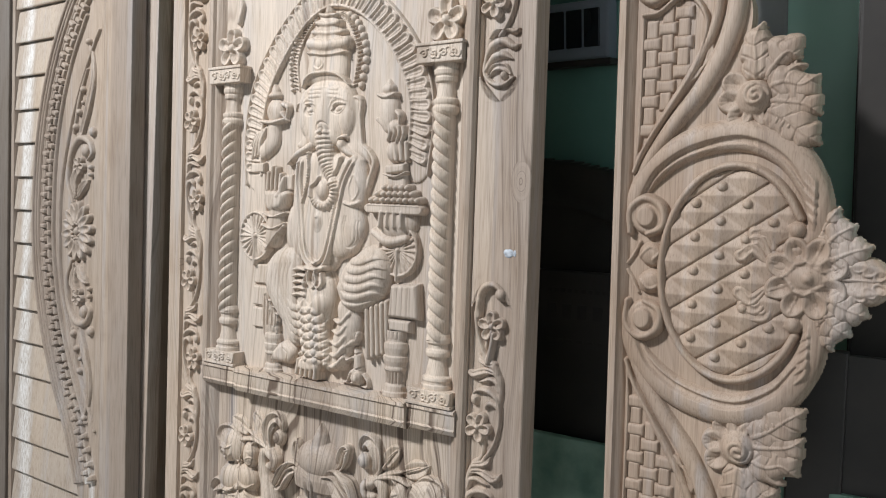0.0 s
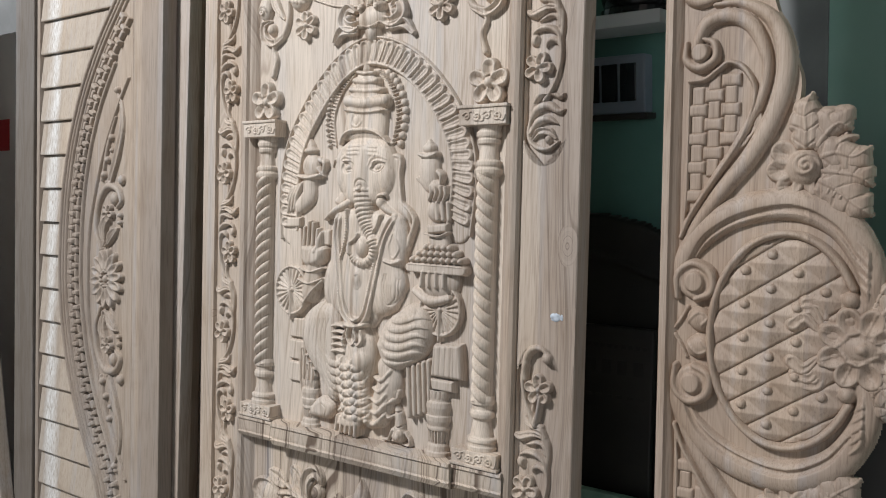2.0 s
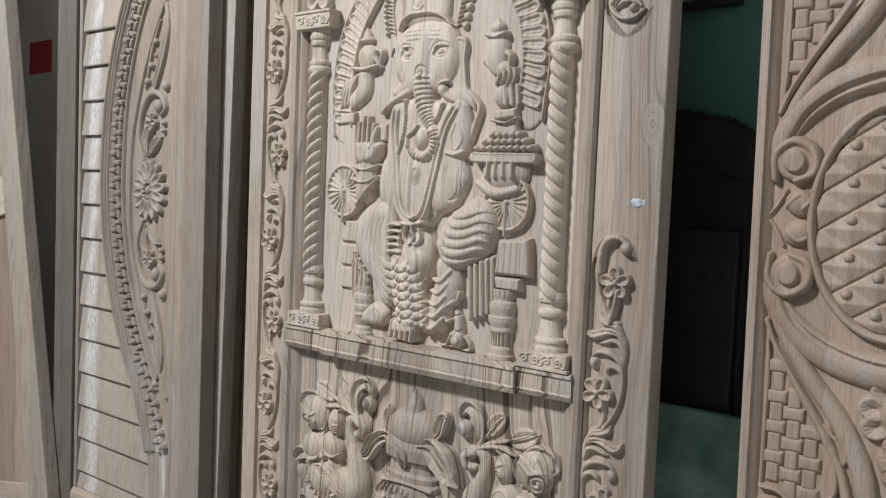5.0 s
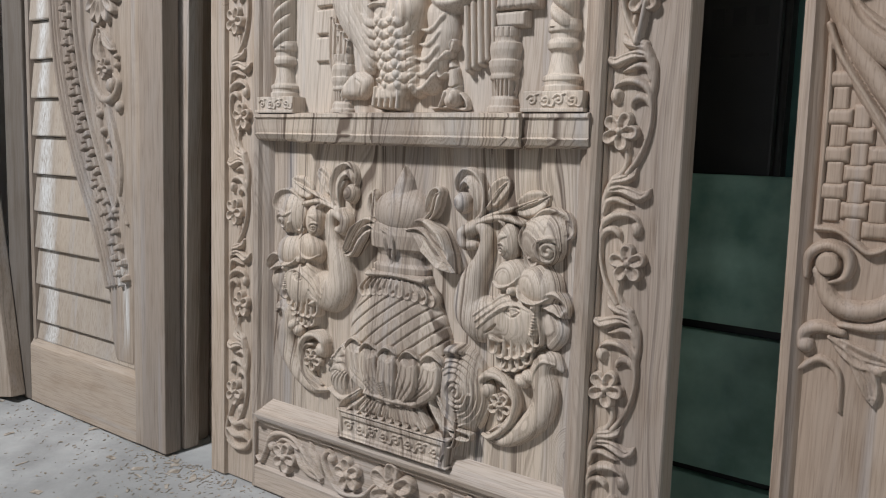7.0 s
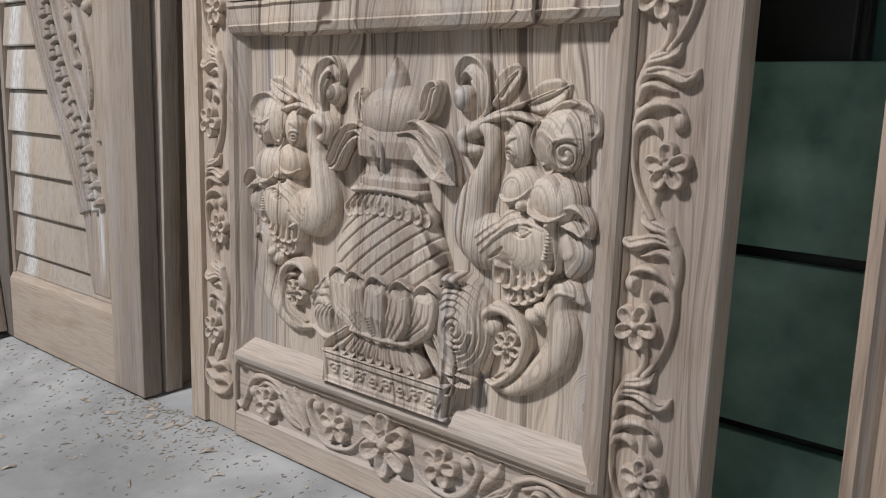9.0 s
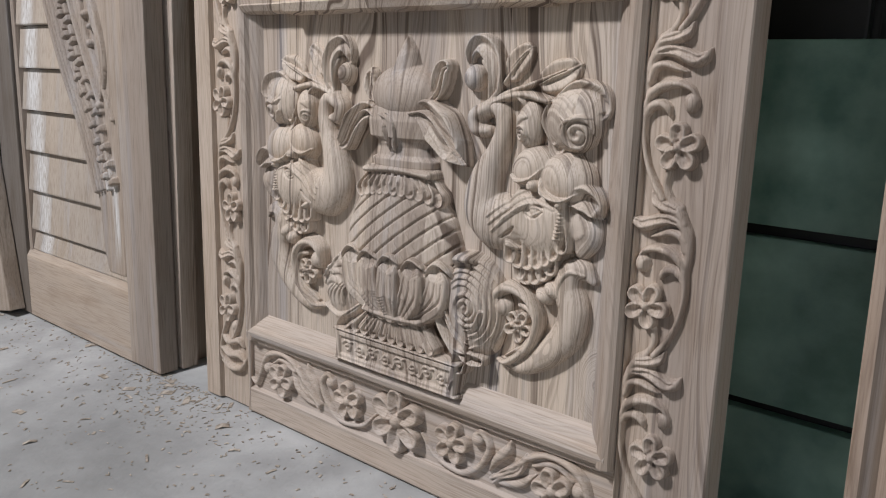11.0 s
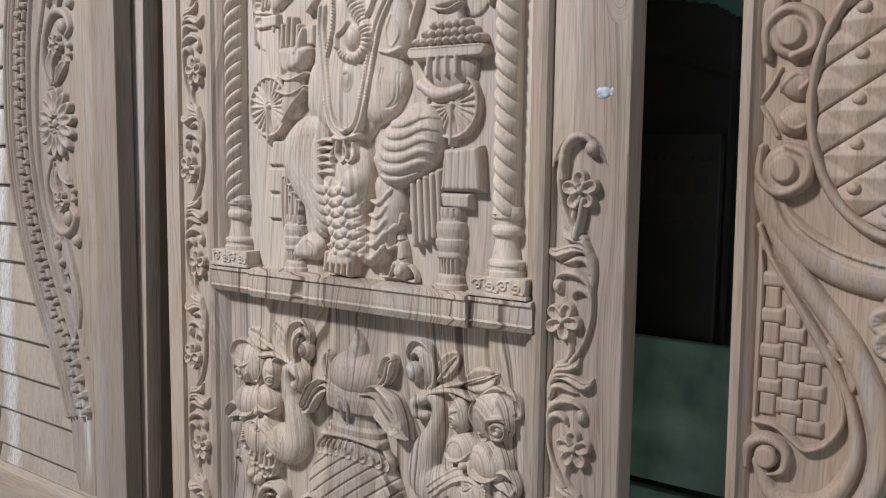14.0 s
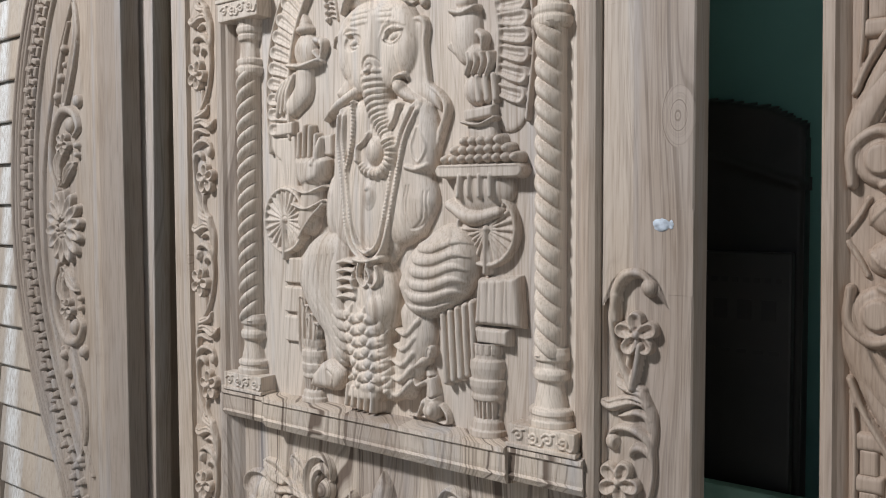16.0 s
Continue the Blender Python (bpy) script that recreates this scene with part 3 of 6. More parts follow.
def moulding(outer, inner):
    """An ogee from the frame (outer) down to the panel (inner)."""
    w = inner - outer
    return [(outer, 0.03), (outer, -0.004), (outer + 0.10 * w, -0.010), (outer + 0.28 * w, -0.013), (outer + 0.46 * w, -0.011), (outer + 0.56 * w, -0.004), (outer + 0.66 * w, -0.002),
            (outer + 0.84 * w, 0.004), (outer + 0.95 * w, 0.010), (inner, LINE), (inner, 0.03)]


part("moulding", extruded(moulding(0.132, 0.176), 0.150, 1.98), TEAK_FRAME, door)
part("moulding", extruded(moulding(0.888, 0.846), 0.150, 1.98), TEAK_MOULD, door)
part("moulding", extruded(moulding(0.150, 0.196), 0.1405, 0.8795, "x"), TEAK_RAIL, door)
part("panel_board", cuboid((0.14, LINE, 0.15), (0.88, 0.034, 0.74), 0), TEAK, door)
part("panel_board", cuboid((0.14, LINE, 0.741), (0.88, 0.034, 1.98), 0), TEAK_PALE, door)

# the ledge under the pillars, stepped forward in its middle
def ledge_profile(out, drop):
    return [(0.722 - drop, 0.03), (0.722 - drop, -0.004), (0.726 - drop, -0.010 - out), (0.735, -0.016 - out), (0.738, -0.012 - out), (0.744, -0.013 - out), (0.764, -0.014 - out),
            (0.767, -0.018 - out), (0.773, -0.017 - out), (0.776, -0.008), (0.777, 0.03)]

part("ledge", extruded(ledge_profile(0.004, 0.0), 0.152, 0.270, "x"), TEAK, door)
part("ledge", extruded(ledge_profile(0.012, 0.003), 0.2705, 0.7605, "x"), TEAK, door)
part("ledge", extruded(ledge_profile(0.004, 0.0), 0.761, 0.872, "x"), TEAK, door)

# bottom rail carving
def rail_flower(x, z, R0, n, turn, name):
    R = Relief(x - R0 - 0.01, z - R0 - 0.01, x + R0 + 0.01, z + R0 + 0.01, 0.0013)
    R.flower(x, z, R0, 0.015, n, turn, 0.30)
    R.mesh(name, BAND, TEAK_RAIL, door)

for x, z, turn in ((0.222, 0.086, 70), (0.398, 0.098, 100), (0.622, 0.098, 80), (0.800, 0.086, 110)):
    rail_flower(x, z, 0.034, 5, turn, "flower")
R = Relief(0.44, 0.03, 0.58, 0.17, 0.0013)
R.flower(0.510, 0.098, 0.056, 0.018, 6, 90, 0.25)
for k in range(6):
    a = radians(30 + 60 * k)
    R.dome(0.510 + 0.043 * math.cos(a), 0.098 + 0.043 * math.sin(a), 0.012, 0.007, 0.012, math.degrees(a))
R.mesh("large_flower", BAND, TEAK_RAIL, door)
for s in (1, -1):
    X = lambda x: 0.510 + s * (x - 0.510)
    R = Relief(min(X(0.55), X(0.90)), 0.035, max(X(0.55), X(0.90)), 0.155, 0.0014)
    q = lambda *pts: [(X(x), z) for x, z in pts]
    R.stroke(q((0.560, 0.092), (0.590, 0.064), (0.640, 0.056), (0.672, 0.075), (0.690, 0.110), (0.676, 0.130), (0.662, 0.122)), [0.003, 0.005, 0.006, 0.006, 0.006, 0.005, 0.004], 0.010)
    R.dome(X(0.668), 0.116, 0.011, 0.011, 0.012)
    R.leaf(q((0.690, 0.075), (0.705, 0.100), (0.722, 0.118), (0.728, 0.138)), 0.009, 0.012, False)
    R.leaf(q((0.696, 0.068), (0.722, 0.084), (0.742, 0.098), (0.752, 0.122)), 0.009, 0.011)
    R.leaf(q((0.702, 0.062), (0.730, 0.070), (0.752, 0.080), (0.770, 0.098)), 0.008, 0.010, False)
    R.stroke(q((0.700, 0.062), (0.760, 0.120), (0.800, 0.134), (0.840, 0.120), (0.858, 0.085), (0.872, 0.060), (0.888, 0.066)), [0.004, 0.005, 0.006, 0.007, 0.006, 0.005, 0.003], 0.011)
    R.stroke(q((0.765, 0.110), (0.800, 0.122), (0.828, 0.108)), [0.003, 0.005, 0.002], 0.008)
    R.dome(X(0.838), 0.098, 0.011, 0.011, 0.012)
    R.mesh("vine_scroll", BAND, TEAK_RAIL, door)

# ---- lower panel: the vase and its two supporters ----
MID = 0.512
Relief.depth = 0.74


def carve(name, box, draw, label="", res=0.0013, parent=None):
    """A piece of deep carving on the lower panel, cut to its true height."""
    R = Relief(*box, res)
    R.depth = 0.74
    draw(R)
    R.rough(0.0004)
    return R.mesh(name, LINE, TEAK, parent or door, label)


def round_about(pts, margin=0.03):
    return (min(p[0] for p in pts) - margin, min(p[1] for p in pts) - margin, max(p[0] for p in pts) + margin, max(p[1] for p in pts) + margin)


def belly(R):
    # bell-shaped body, wrapped in a lattice of deep and shallow grooves
    turned(R, MID, [(0.275, 0.062), (0.300, 0.086), (0.335, 0.108), (0.370, 0.117), (0.400, 0.113), (0.430, 0.101), (0.460, 0.085), (0.485, 0.072)], 0.42)
    for k in range(-6, 9):
        c = MID + 0.034 * k
        R.stroke([(c - 0.110, 0.300), (c - 0.045, 0.355), (c + 0.025, 0.410), (c + 0.110, 0.470)], 0.0030, 0.0055, "vee", "cut", per=5)
    for k in range(-6, 9):
        c = MID + 0.034 * k
        R.stroke([(c + 0.080, 0.310), (c + 0.010, 0.390), (c - 0.060, 0.480)], 0.0016, 0.0018, "vee", "cut", per=5)
    # collar of hanging lobes
    for k in range(11):
        x = MID - 0.078 + 0.0156 * k
        drop = 0.010 * abs((x - MID) / 0.078) ** 2
        h = 0.046 - 2.6 * (x - MID) ** 2
        R.stroke([(x * 0.75 + MID * 0.25, 0.492 - 0.4 * drop), (x, 0.474 - drop), (x + 0.001, 0.466 - drop)], [0.006, 0.0098, 0.0098], h, "cup")
        R.stroke([(x * 0.8 + MID * 0.2, 0.490 - drop * 0.4), (x, 0.470 - drop)], 0.0014, 0.0022, "round", "add")
    R.stroke([(MID - 0.062, 0.492), (MID, 0.496), (MID + 0.062, 0.492)], 0.0075, 0.042)


vase = carve("vase", (0.385, 0.265, 0.645, 0.51), belly, "round-bellied carved vase with lattice grooves")


def neck(R):
    turned(R, MID, [(0.490, 0.052), (0.500, 0.062), (0.510, 0.064), (0.516, 0.052), (0.528, 0.048), (0.538, 0.056), (0.542, 0.070), (0.566, 0.078), (0.584, 0.070), (0.590, 0.050)], 0.52)


carve("neck", (0.42, 0.485, 0.61, 0.60), neck, "", parent=vase)


def coconut(R):
    R.dome(MID + 0.004, 0.604, 0.068, 0.043, 0.050)
    R.stroke([(MID + 0.002, 0.632), (MID + 0.004, 0.655), (MID + 0.002, 0.684)], [0.026, 0.018, 0.002], 0.034)


carve("coconut", (0.43, 0.55, 0.60, 0.69), coconut, "carved coconut with a pointed tip")
# leaves that fall over the neck, and two that stand at its sides
for pts, wid, h in (([(0.478, 0.562), (0.448, 0.578), (0.420, 0.560), (0.400, 0.530), (0.384, 0.520)], 0.020, 0.042), ([(0.486, 0.575), (0.500, 0.566), (0.506, 0.545), (0.503, 0.512)], 0.014, 0.054),
                    ([(0.540, 0.578), (0.566, 0.580), (0.592, 0.560), (0.612, 0.536), (0.634, 0.512)], 0.029, 0.048), ([(0.462, 0.590), (0.450, 0.612), (0.448, 0.640)], 0.013, 0.030), ([(0.566, 0.592), (0.582, 0.612), (0.590, 0.640), (0.602, 0.644)], 0.015, 0.034)):
    def fallen(R):
        R.leaf(pts, wid, h)
        for f in (-0.5, 0.5):
            R.stroke([(x + f * wid * 0.7, z + 0.3 * f * wid) for x, z in pts], [0.001, 0.0022, 0.001], 0.0025, "round", "add")
    carve("leaf", round_about(pts), fallen)


def foot(R):
    # sheath of tall pointed petals, beaded ring, petalled foot, plinth with running scrolls
    for k, x in enumerate((-0.088, 0.088, -0.046, 0.046, 0.0)):
        c, h = MID + x, 0.056 - 2.0 * x * x
        R.stroke([(MID + 0.45 * x, 0.276), (MID + 0.9 * x, 0.310), (c, 0.340), (c - 0.10 * x + 0.004, 0.362)], [0.014, 0.024, 0.023, 0.010], h + 0.006, "flat")
        for f in (-0.5, 0.0, 0.5):
            R.stroke([(MID + 0.45 * x + f * 0.016, 0.280), (MID + 0.9 * x + f * 0.026, 0.312), (c + f * 0.022, 0.342)], [0.001, 0.0026, 0.001], 0.0040, "round", "cut")
        R.stroke([(c - 0.021, 0.330), (c - 0.019, 0.354), (c + 0.001, 0.371), (c + 0.019, 0.362), (c + 0.024, 0.352)], [0.002, 0.0045, 0.006, 0.0045, 0.0025], h + 0.012)
    R.stroke([(MID - 0.056, 0.276), (MID, 0.273), (MID + 0.056, 0.276)], 0.0085, 0.050)
    R.poly([(0.452, 0.272), (0.572, 0.272), (0.606, 0.229), (0.418, 0.229)], 0.034, 0.012)
    for k in range(9):
        x = 0.434 + 0.0195 * k
        top = MID + (x - MID) * 0.66
        R.stroke([(top, 0.268), (x, 0.238)], [0.0070, 0.0096], 0.044, "cup")
        R.stroke([(top, 0.264), (x, 0.240)], [0.0015, 0.003], 0.003, "round", "add")
    R.poly([(0.386, 0.176), (0.386, 0.227), (0.638, 0.227), (0.638, 0.176)], 0.040, 0.003)
    R.poly([(0.396, 0.186), (0.396, 0.217), (0.628, 0.217), (0.628, 0.186)], 0.006, 0.003, "cut")
    R.stroke([(0.384, 0.228), (0.640, 0.228)], 0.0036, 0.044)
    R.stroke([(0.384, 0.179), (0.640, 0.179)], 0.0036, 0.044)
    for k in range(8):
        x = 0.412 + 0.0285 * k
        f = 1 if k % 2 else -1
        R.spiral(x, 0.2015, 0.0105, 1.3, 0.0022, 0.005, turn=200 * f, way=f)
        R.stroke([(x + 0.008, 0.2015 - 0.008 * f), (x + 0.016, 0.2015 - 0.010 * f), (x + 0.022, 0.2015 + 0.002 * f)], 0.002, 0.005, "round", "add")


carve("foot", (0.365, 0.170, 0.66, 0.385), foot, "sheathed and stepped vase foot with running scrolls", 0.0011, vase)
# ribbon ends beside the foot
for pts, wid in (([(0.469, 0.291), (0.439, 0.266), (0.403, 0.240), (0.393, 0.228)], 0.014), ([(0.588, 0.340), (0.597, 0.309), (0.620, 0.272), (0.642, 0.248), (0.638, 0.225)], 0.017), ([(0.637, 0.246), (0.657, 0.243), (0.676, 0.242)], 0.011)):
    def ribbon(R):
        R.stroke(pts, [wid * 0.5, wid * 0.9, wid, wid * 0.8], 0.040, "cup")
        R.stroke(pts, [0.001, 0.002, 0.001], 0.003, "round", "add")
    carve("ribbon", round_about(pts, 0.025), ribbon)


def lotus_bud(R):
    c = (0.395, 0.298)
    R.dome(c[0], c[1], 0.048, 0.062, 0.036, -20)
    R.stroke([(0.344, 0.256), (0.388, 0.247), (0.431, 0.268), (0.449, 0.304), (0.438, 0.333)], [0.003, 0.008, 0.008, 0.007, 0.002], 0.034)
    R.stroke([(0.338, 0.282), (0.371, 0.306), (0.404, 0.300), (0.398, 0.266)], [0.003, 0.006, 0.006, 0.002], 0.005, "round", "add")
    for k in range(6):
        R.stroke([(x + 0.0125 * k, z + 0.004 * k) for x, z in ((0.352, 0.254), (0.355, 0.278), (0.377, 0.299))], [0.001, 0.003, 0.001], 0.004, "round", "add")
    for k in range(5):
        R.stroke([(x + 0.009 * k, z + 0.014 * k) for x, z in ((0.338, 0.277), (0.355, 0.306), (0.387, 0.322), (0.405, 0.317))], [0.002, 0.005, 0.005, 0.002], 0.005, "round", "add")
    R.spiral(0.358, 0.319, 0.014, 1.8, 0.0024, 0.006)


carve("lotus_bud", (0.31, 0.225, 0.47, 0.42), lotus_bud, "half-open carved lotus bud")


def coiled_rose(R):
    c = (0.655, 0.317)
    R.dome(c[0], c[1], 0.056, 0.076, 0.042, 8)
    R.spiral(c[0], c[1], 0.027, 2.6, 0.0030, 0.007, way=-1)
    for k in range(5):
        r = 0.032 + 0.0085 * k
        R.stroke([(c[0] - 0.006 + 0.95 * r * math.cos(a), c[1] + 1.05 * r * math.sin(a)) for a in np.linspace(-1.5 + 0.2 * k, 2.4, 9)], [0.0012, 0.0034, 0.0034, 0.0012], 0.006, "round", "add", per=4)
    R.stroke([(0.624, 0.372), (0.632, 0.383), (0.652, 0.385), (0.662, 0.381)], [0.003, 0.008, 0.009, 0.003], 0.048)
    R.stroke([(0.598, 0.317), (0.605, 0.289), (0.627, 0.261), (0.653, 0.255), (0.668, 0.267)], [0.004, 0.011, 0.013, 0.010, 0.004], 0.038, "cup")
    R.stroke([(0.638, 0.247), (0.660, 0.265), (0.687, 0.271)], [0.003, 0.009, 0.003], 0.036, "cup")
    R.stroke([(0.613, 0.345), (0.597, 0.330), (0.602, 0.306)], [0.004, 0.010, 0.006], 0.040, "cup")


carve("rose", (0.575, 0.225, 0.73, 0.42), coiled_rose, "carved rose with a coiled heart")


def supporter(s):
    """The elephant-headed scroll beast at one side of the vase, and the sprays that it lifts."""
    X = lambda x: MID + s * (x - MID - (0 if s > 0 else 0.006))
    q = lambda *pts: [(X(x), z) for x, z in pts]
    box = lambda a, b, c, d: (min(X(a), X(c)), b, max(X(a), X(c)), d)
    at = lambda p: (X(p[0]), p[1])

    def head(R):
        # neck, the raised trunk with its curled tip, cheek and jaw
        R.stroke(q((0.809, 0.462), (0.827, 0.447), (0.819, 0.422)), [0.020, 0.026, 0.012], 0.026)
        R.poly(q((0.689, 0.439), (0.707, 0.472), (0.727, 0.498), (0.764, 0.495), (0.801, 0.486), (0.811, 0.466), (0.806, 0.442), (0.783, 0.421), (0.754, 0.411), (0.729, 0.416), (0.705, 0.426)), 0.040, 0.034, smooth=3)
        R.dome(*at((0.765, 0.448)), 0.050, 0.046, 0.042)
        R.stroke(q((0.716, 0.443), (0.685, 0.442), (0.663, 0.460), (0.665, 0.497), (0.682, 0.535), (0.691, 0.566), (0.685, 0.589), (0.664, 0.594)), [0.036, 0.040, 0.034, 0.026, 0.017, 0.014, 0.013, 0.010], 0.042, per=10)
        R.stroke(q((0.666, 0.591), (0.648, 0.580), (0.652, 0.564), (0.669, 0.562)), [0.012, 0.014, 0.013, 0.008], 0.034)
        R.stroke(q((0.657, 0.574), (0.670, 0.578), (0.676, 0.572)), [0.002, 0.004, 0.002], 0.006, "round", "cut")
        R.stroke(q((0.706, 0.425), (0.719, 0.434), (0.727, 0.442)), [0.0015, 0.003, 0.0015], 0.008, "round", "cut")
        R.stroke(q((0.712, 0.424), (0.720, 0.418), (0.732, 0.414)), [0.004, 0.007, 0.004], 0.044)
        # the two bosses of the brow with their rims
        R.dome(*at((0.742, 0.518)), 0.036, 0.030, 0.036, 25 * s)
        R.stroke(q((0.713, 0.509), (0.727, 0.502), (0.748, 0.507), (0.764, 0.523)), [0.002, 0.0042, 0.0042, 0.002], 0.042)
        R.dome(*at((0.794, 0.509)), 0.042, 0.034, 0.041, -12 * s)
        R.stroke(q((0.760, 0.508), (0.769, 0.491), (0.795, 0.484), (0.817, 0.495)), [0.002, 0.0046, 0.0046, 0.002], 0.048)
        R.dome(*at((0.752, 0.499)), 0.012, 0.010, 0.048)
        # forehead straps, brow, eye
        for k in range(3):
            R.stroke([(X(x + 0.004 * k), z - 0.0095 * k) for x, z in ((0.685, 0.451), (0.710, 0.474), (0.736, 0.491), (0.756, 0.496))], [0.0015, 0.0032, 0.0032, 0.0015], 0.0045, "round", "add")
        R.stroke(q((0.707, 0.448), (0.729, 0.467), (0.750, 0.478), (0.772, 0.477), (0.786, 0.471)), [0.001, 0.0035, 0.004, 0.003, 0.001], 0.0045, "round", "add")
        R.dome(*at((0.757, 0.467)), 0.0155, 0.010, 0.0045, 12 * s, "flat", "cut")
        R.stroke(q((0.744, 0.465), (0.755, 0.473), (0.769, 0.469)), [0.001, 0.003, 0.001], 0.005, "round", "add")
        R.stroke(q((0.744, 0.464), (0.756, 0.460), (0.769, 0.469)), [0.001, 0.0022, 0.001], 0.004, "round", "add")
        R.dome(*at((0.757, 0.467)), 0.0062, 0.0062, 0.0055, 0, "round", "add")
        # ear flap, beaded ear drop
        R.stroke(q((0.804, 0.487), (0.825, 0.490), (0.840, 0.481), (0.847, 0.468)), [0.010, 0.018, 0.015, 0.003], 0.040, "cup")
        R.dome(*at((0.794, 0.478)), 0.008, 0.008, 0.048)
        R.stroke(q((0.794, 0.474), (0.794, 0.453), (0.793, 0.434)), [0.0055, 0.0075, 0.010], 0.049, ribs=9, rib=0.3)
        # two rows of neck feathers
        for pts, n, h in ((((0.713, 0.399), (0.737, 0.392), (0.762, 0.396), (0.783, 0.409), (0.804, 0.428)), 7, 0.034), (((0.728, 0.377), (0.746, 0.371), (0.766, 0.379), (0.786, 0.395)), 5, 0.026)):
            line = spline(pts, 12)
            for k in range(n):
                x, z = line[int((k + 0.5) / n * (len(line) - 1))]
                R.stroke([(X(x - 0.002), z + 0.026), (X(x), z + 0.004)], [0.010, 0.0118], h, "cup")

    carve("elephant_head", box(0.60, 0.34, 0.87, 0.63), head, "carved elephant head with a raised trunk")

    def tail(R):
        R.stroke(q((0.838, 0.385), (0.822, 0.397), (0.805, 0.391), (0.800, 0.368), (0.812, 0.341), (0.802, 0.305), (0.769, 0.268), (0.734, 0.246), (0.695, 0.248)), [0.006, 0.014, 0.018, 0.021, 0.024, 0.023, 0.018, 0.011, 0.003], 0.028, per=9)
        R.stroke(q((0.828, 0.392), (0.808, 0.394), (0.796, 0.379), (0.792, 0.358)), [0.002, 0.003, 0.003, 0.001], 0.004, "round", "add")
        for p in ((0.783, 0.365), (0.770, 0.355)):
            R.dome(*at(p), 0.016, 0.012, 0.030, -30 * s)
        R.stroke(q((0.695, 0.329), (0.698, 0.346), (0.719, 0.356), (0.747, 0.346), (0.762, 0.319), (0.751, 0.281), (0.718, 0.251), (0.697, 0.249)), [0.006, 0.009, 0.0095, 0.0085, 0.0075, 0.0075, 0.006, 0.002], 0.034)
        R.stroke(q((0.732, 0.334), (0.748, 0.331), (0.757, 0.314), (0.744, 0.283), (0.710, 0.256)), [0.005, 0.007, 0.006, 0.005, 0.002], 0.022)
        R.dome(*at((0.706, 0.327)), 0.0165, 0.0165, 0.030)

    carve("scroll_tail", box(0.68, 0.215, 0.87, 0.425), tail)

    def flower(R):
        x, z = at((0.731, 0.304))
        R.flower(x, z, 0.024, 0.022, 5, 60)
        R.spiral(x, z, 0.010, 1.6, 0.002, 0.006)

    carve("flower", box(0.70, 0.27, 0.79, 0.35), flower)

    def rose(R):
        R.stroke(q((0.769, 0.604), (0.799, 0.619), (0.827, 0.614), (0.839, 0.598), (0.834, 0.587)), [0.006, 0.013, 0.015, 0.012, 0.004], 0.020, "cup")
        R.stroke(q((0.767, 0.556), (0.775, 0.544), (0.784, 0.550)), [0.008, 0.012, 0.005], 0.018, "cup")
        R.stroke(q((0.763, 0.601), (0.761, 0.580), (0.772, 0.556)), [0.006, 0.010, 0.007], 0.022, "cup")
        R.dome(*at((0.797, 0.582)), 0.042, 0.040, 0.032)
        R.spiral(*at((0.810, 0.566)), 0.023, 2.2, 0.0034, 0.007, way=s)
        R.stroke(q((0.785, 0.587), (0.798, 0.581), (0.814, 0.588), (0.826, 0.587)), [0.001, 0.0036, 0.003, 0.001], 0.006, "round", "add")
        R.stroke(q((0.787, 0.578), (0.786, 0.565), (0.797, 0.551), (0.816, 0.548)), [0.001, 0.0036, 0.0036, 0.001], 0.006, "round", "add")
        for k in range(3):
            R.stroke(q(*[(x + 0.010 * k, z) for x, z in ((0.785, 0.602), (0.784, 0.594), (0.788, 0.589))]), [0.001, 0.0018, 0.001], 0.002, "round", "cut")

    carve("rose", box(0.72, 0.51, 0.87, 0.65), rose)

    def bud(R):
        R.dome(*at((0.734, 0.573)), 0.022, 0.033, 0.030)
        R.spiral(*at((0.725, 0.561)), 0.011, 1.8, 0.0022, 0.006)
        R.stroke(q((0.713, 0.567), (0.721, 0.581), (0.735, 0.584)), [0.002, 0.006, 0.002], 0.006, "round", "add")

    carve("bud", box(0.68, 0.53, 0.78, 0.62), bud)

    def stem(R):
        R.stroke(q((0.657, 0.590), (0.687, 0.604), (0.723, 0.611), (0.759, 0.604)), [0.004, 0.0055, 0.006, 0.006], 0.022)
        R.stroke(q((0.710, 0.609), (0.723, 0.601), (0.727, 0.591)), [0.004, 0.005, 0.003], 0.020)
        R.stroke(q((0.658, 0.595), (0.692, 0.611), (0.731, 0.624), (0.779, 0.643)), [0.004, 0.0045, 0.004, 0.002], 0.018)
        R.stroke(q((0.660, 0.596), (0.686, 0.621), (0.707, 0.648), (0.721, 0.664)), [0.004, 0.0042, 0.003, 0.0015], 0.016)
        R.stroke(q((0.651, 0.586), (0.668, 0.591), (0.675, 0.600)), [0.005, 0.007, 0.005], 0.026)

    carve("stem", box(0.62, 0.56, 0.84, 0.69), stem)
    for pts, wid in ((((0.698, 0.629), (0.701, 0.644), (0.715, 0.660), (0.729, 0.671)), 0.018), (((0.743, 0.624), (0.760, 0.632), (0.780, 0.640), (0.801, 0.650)), 0.021)):
        def blade(R):
            R.stroke(q(*pts), [0.002, wid * 0.8, wid, wid * 0.75, 0.001], 0.012, "cup")
            R.stroke(q(*pts), [0.002, 0.0026, 0.001], 0.014)
        carve("leaf", box(0.66, 0.58, 0.86, 0.70), blade)

    def tendril(R):
        R.stroke(q((0.670, 0.598), (0.676, 0.622), (0.676, 0.647), (0.664, 0.668), (0.647, 0.675), (0.634, 0.664), (0.631, 0.649)), [0.006, 0.011, 0.014, 0.015, 0.013, 0.010, 0.004], 0.026, "cup", per=9)
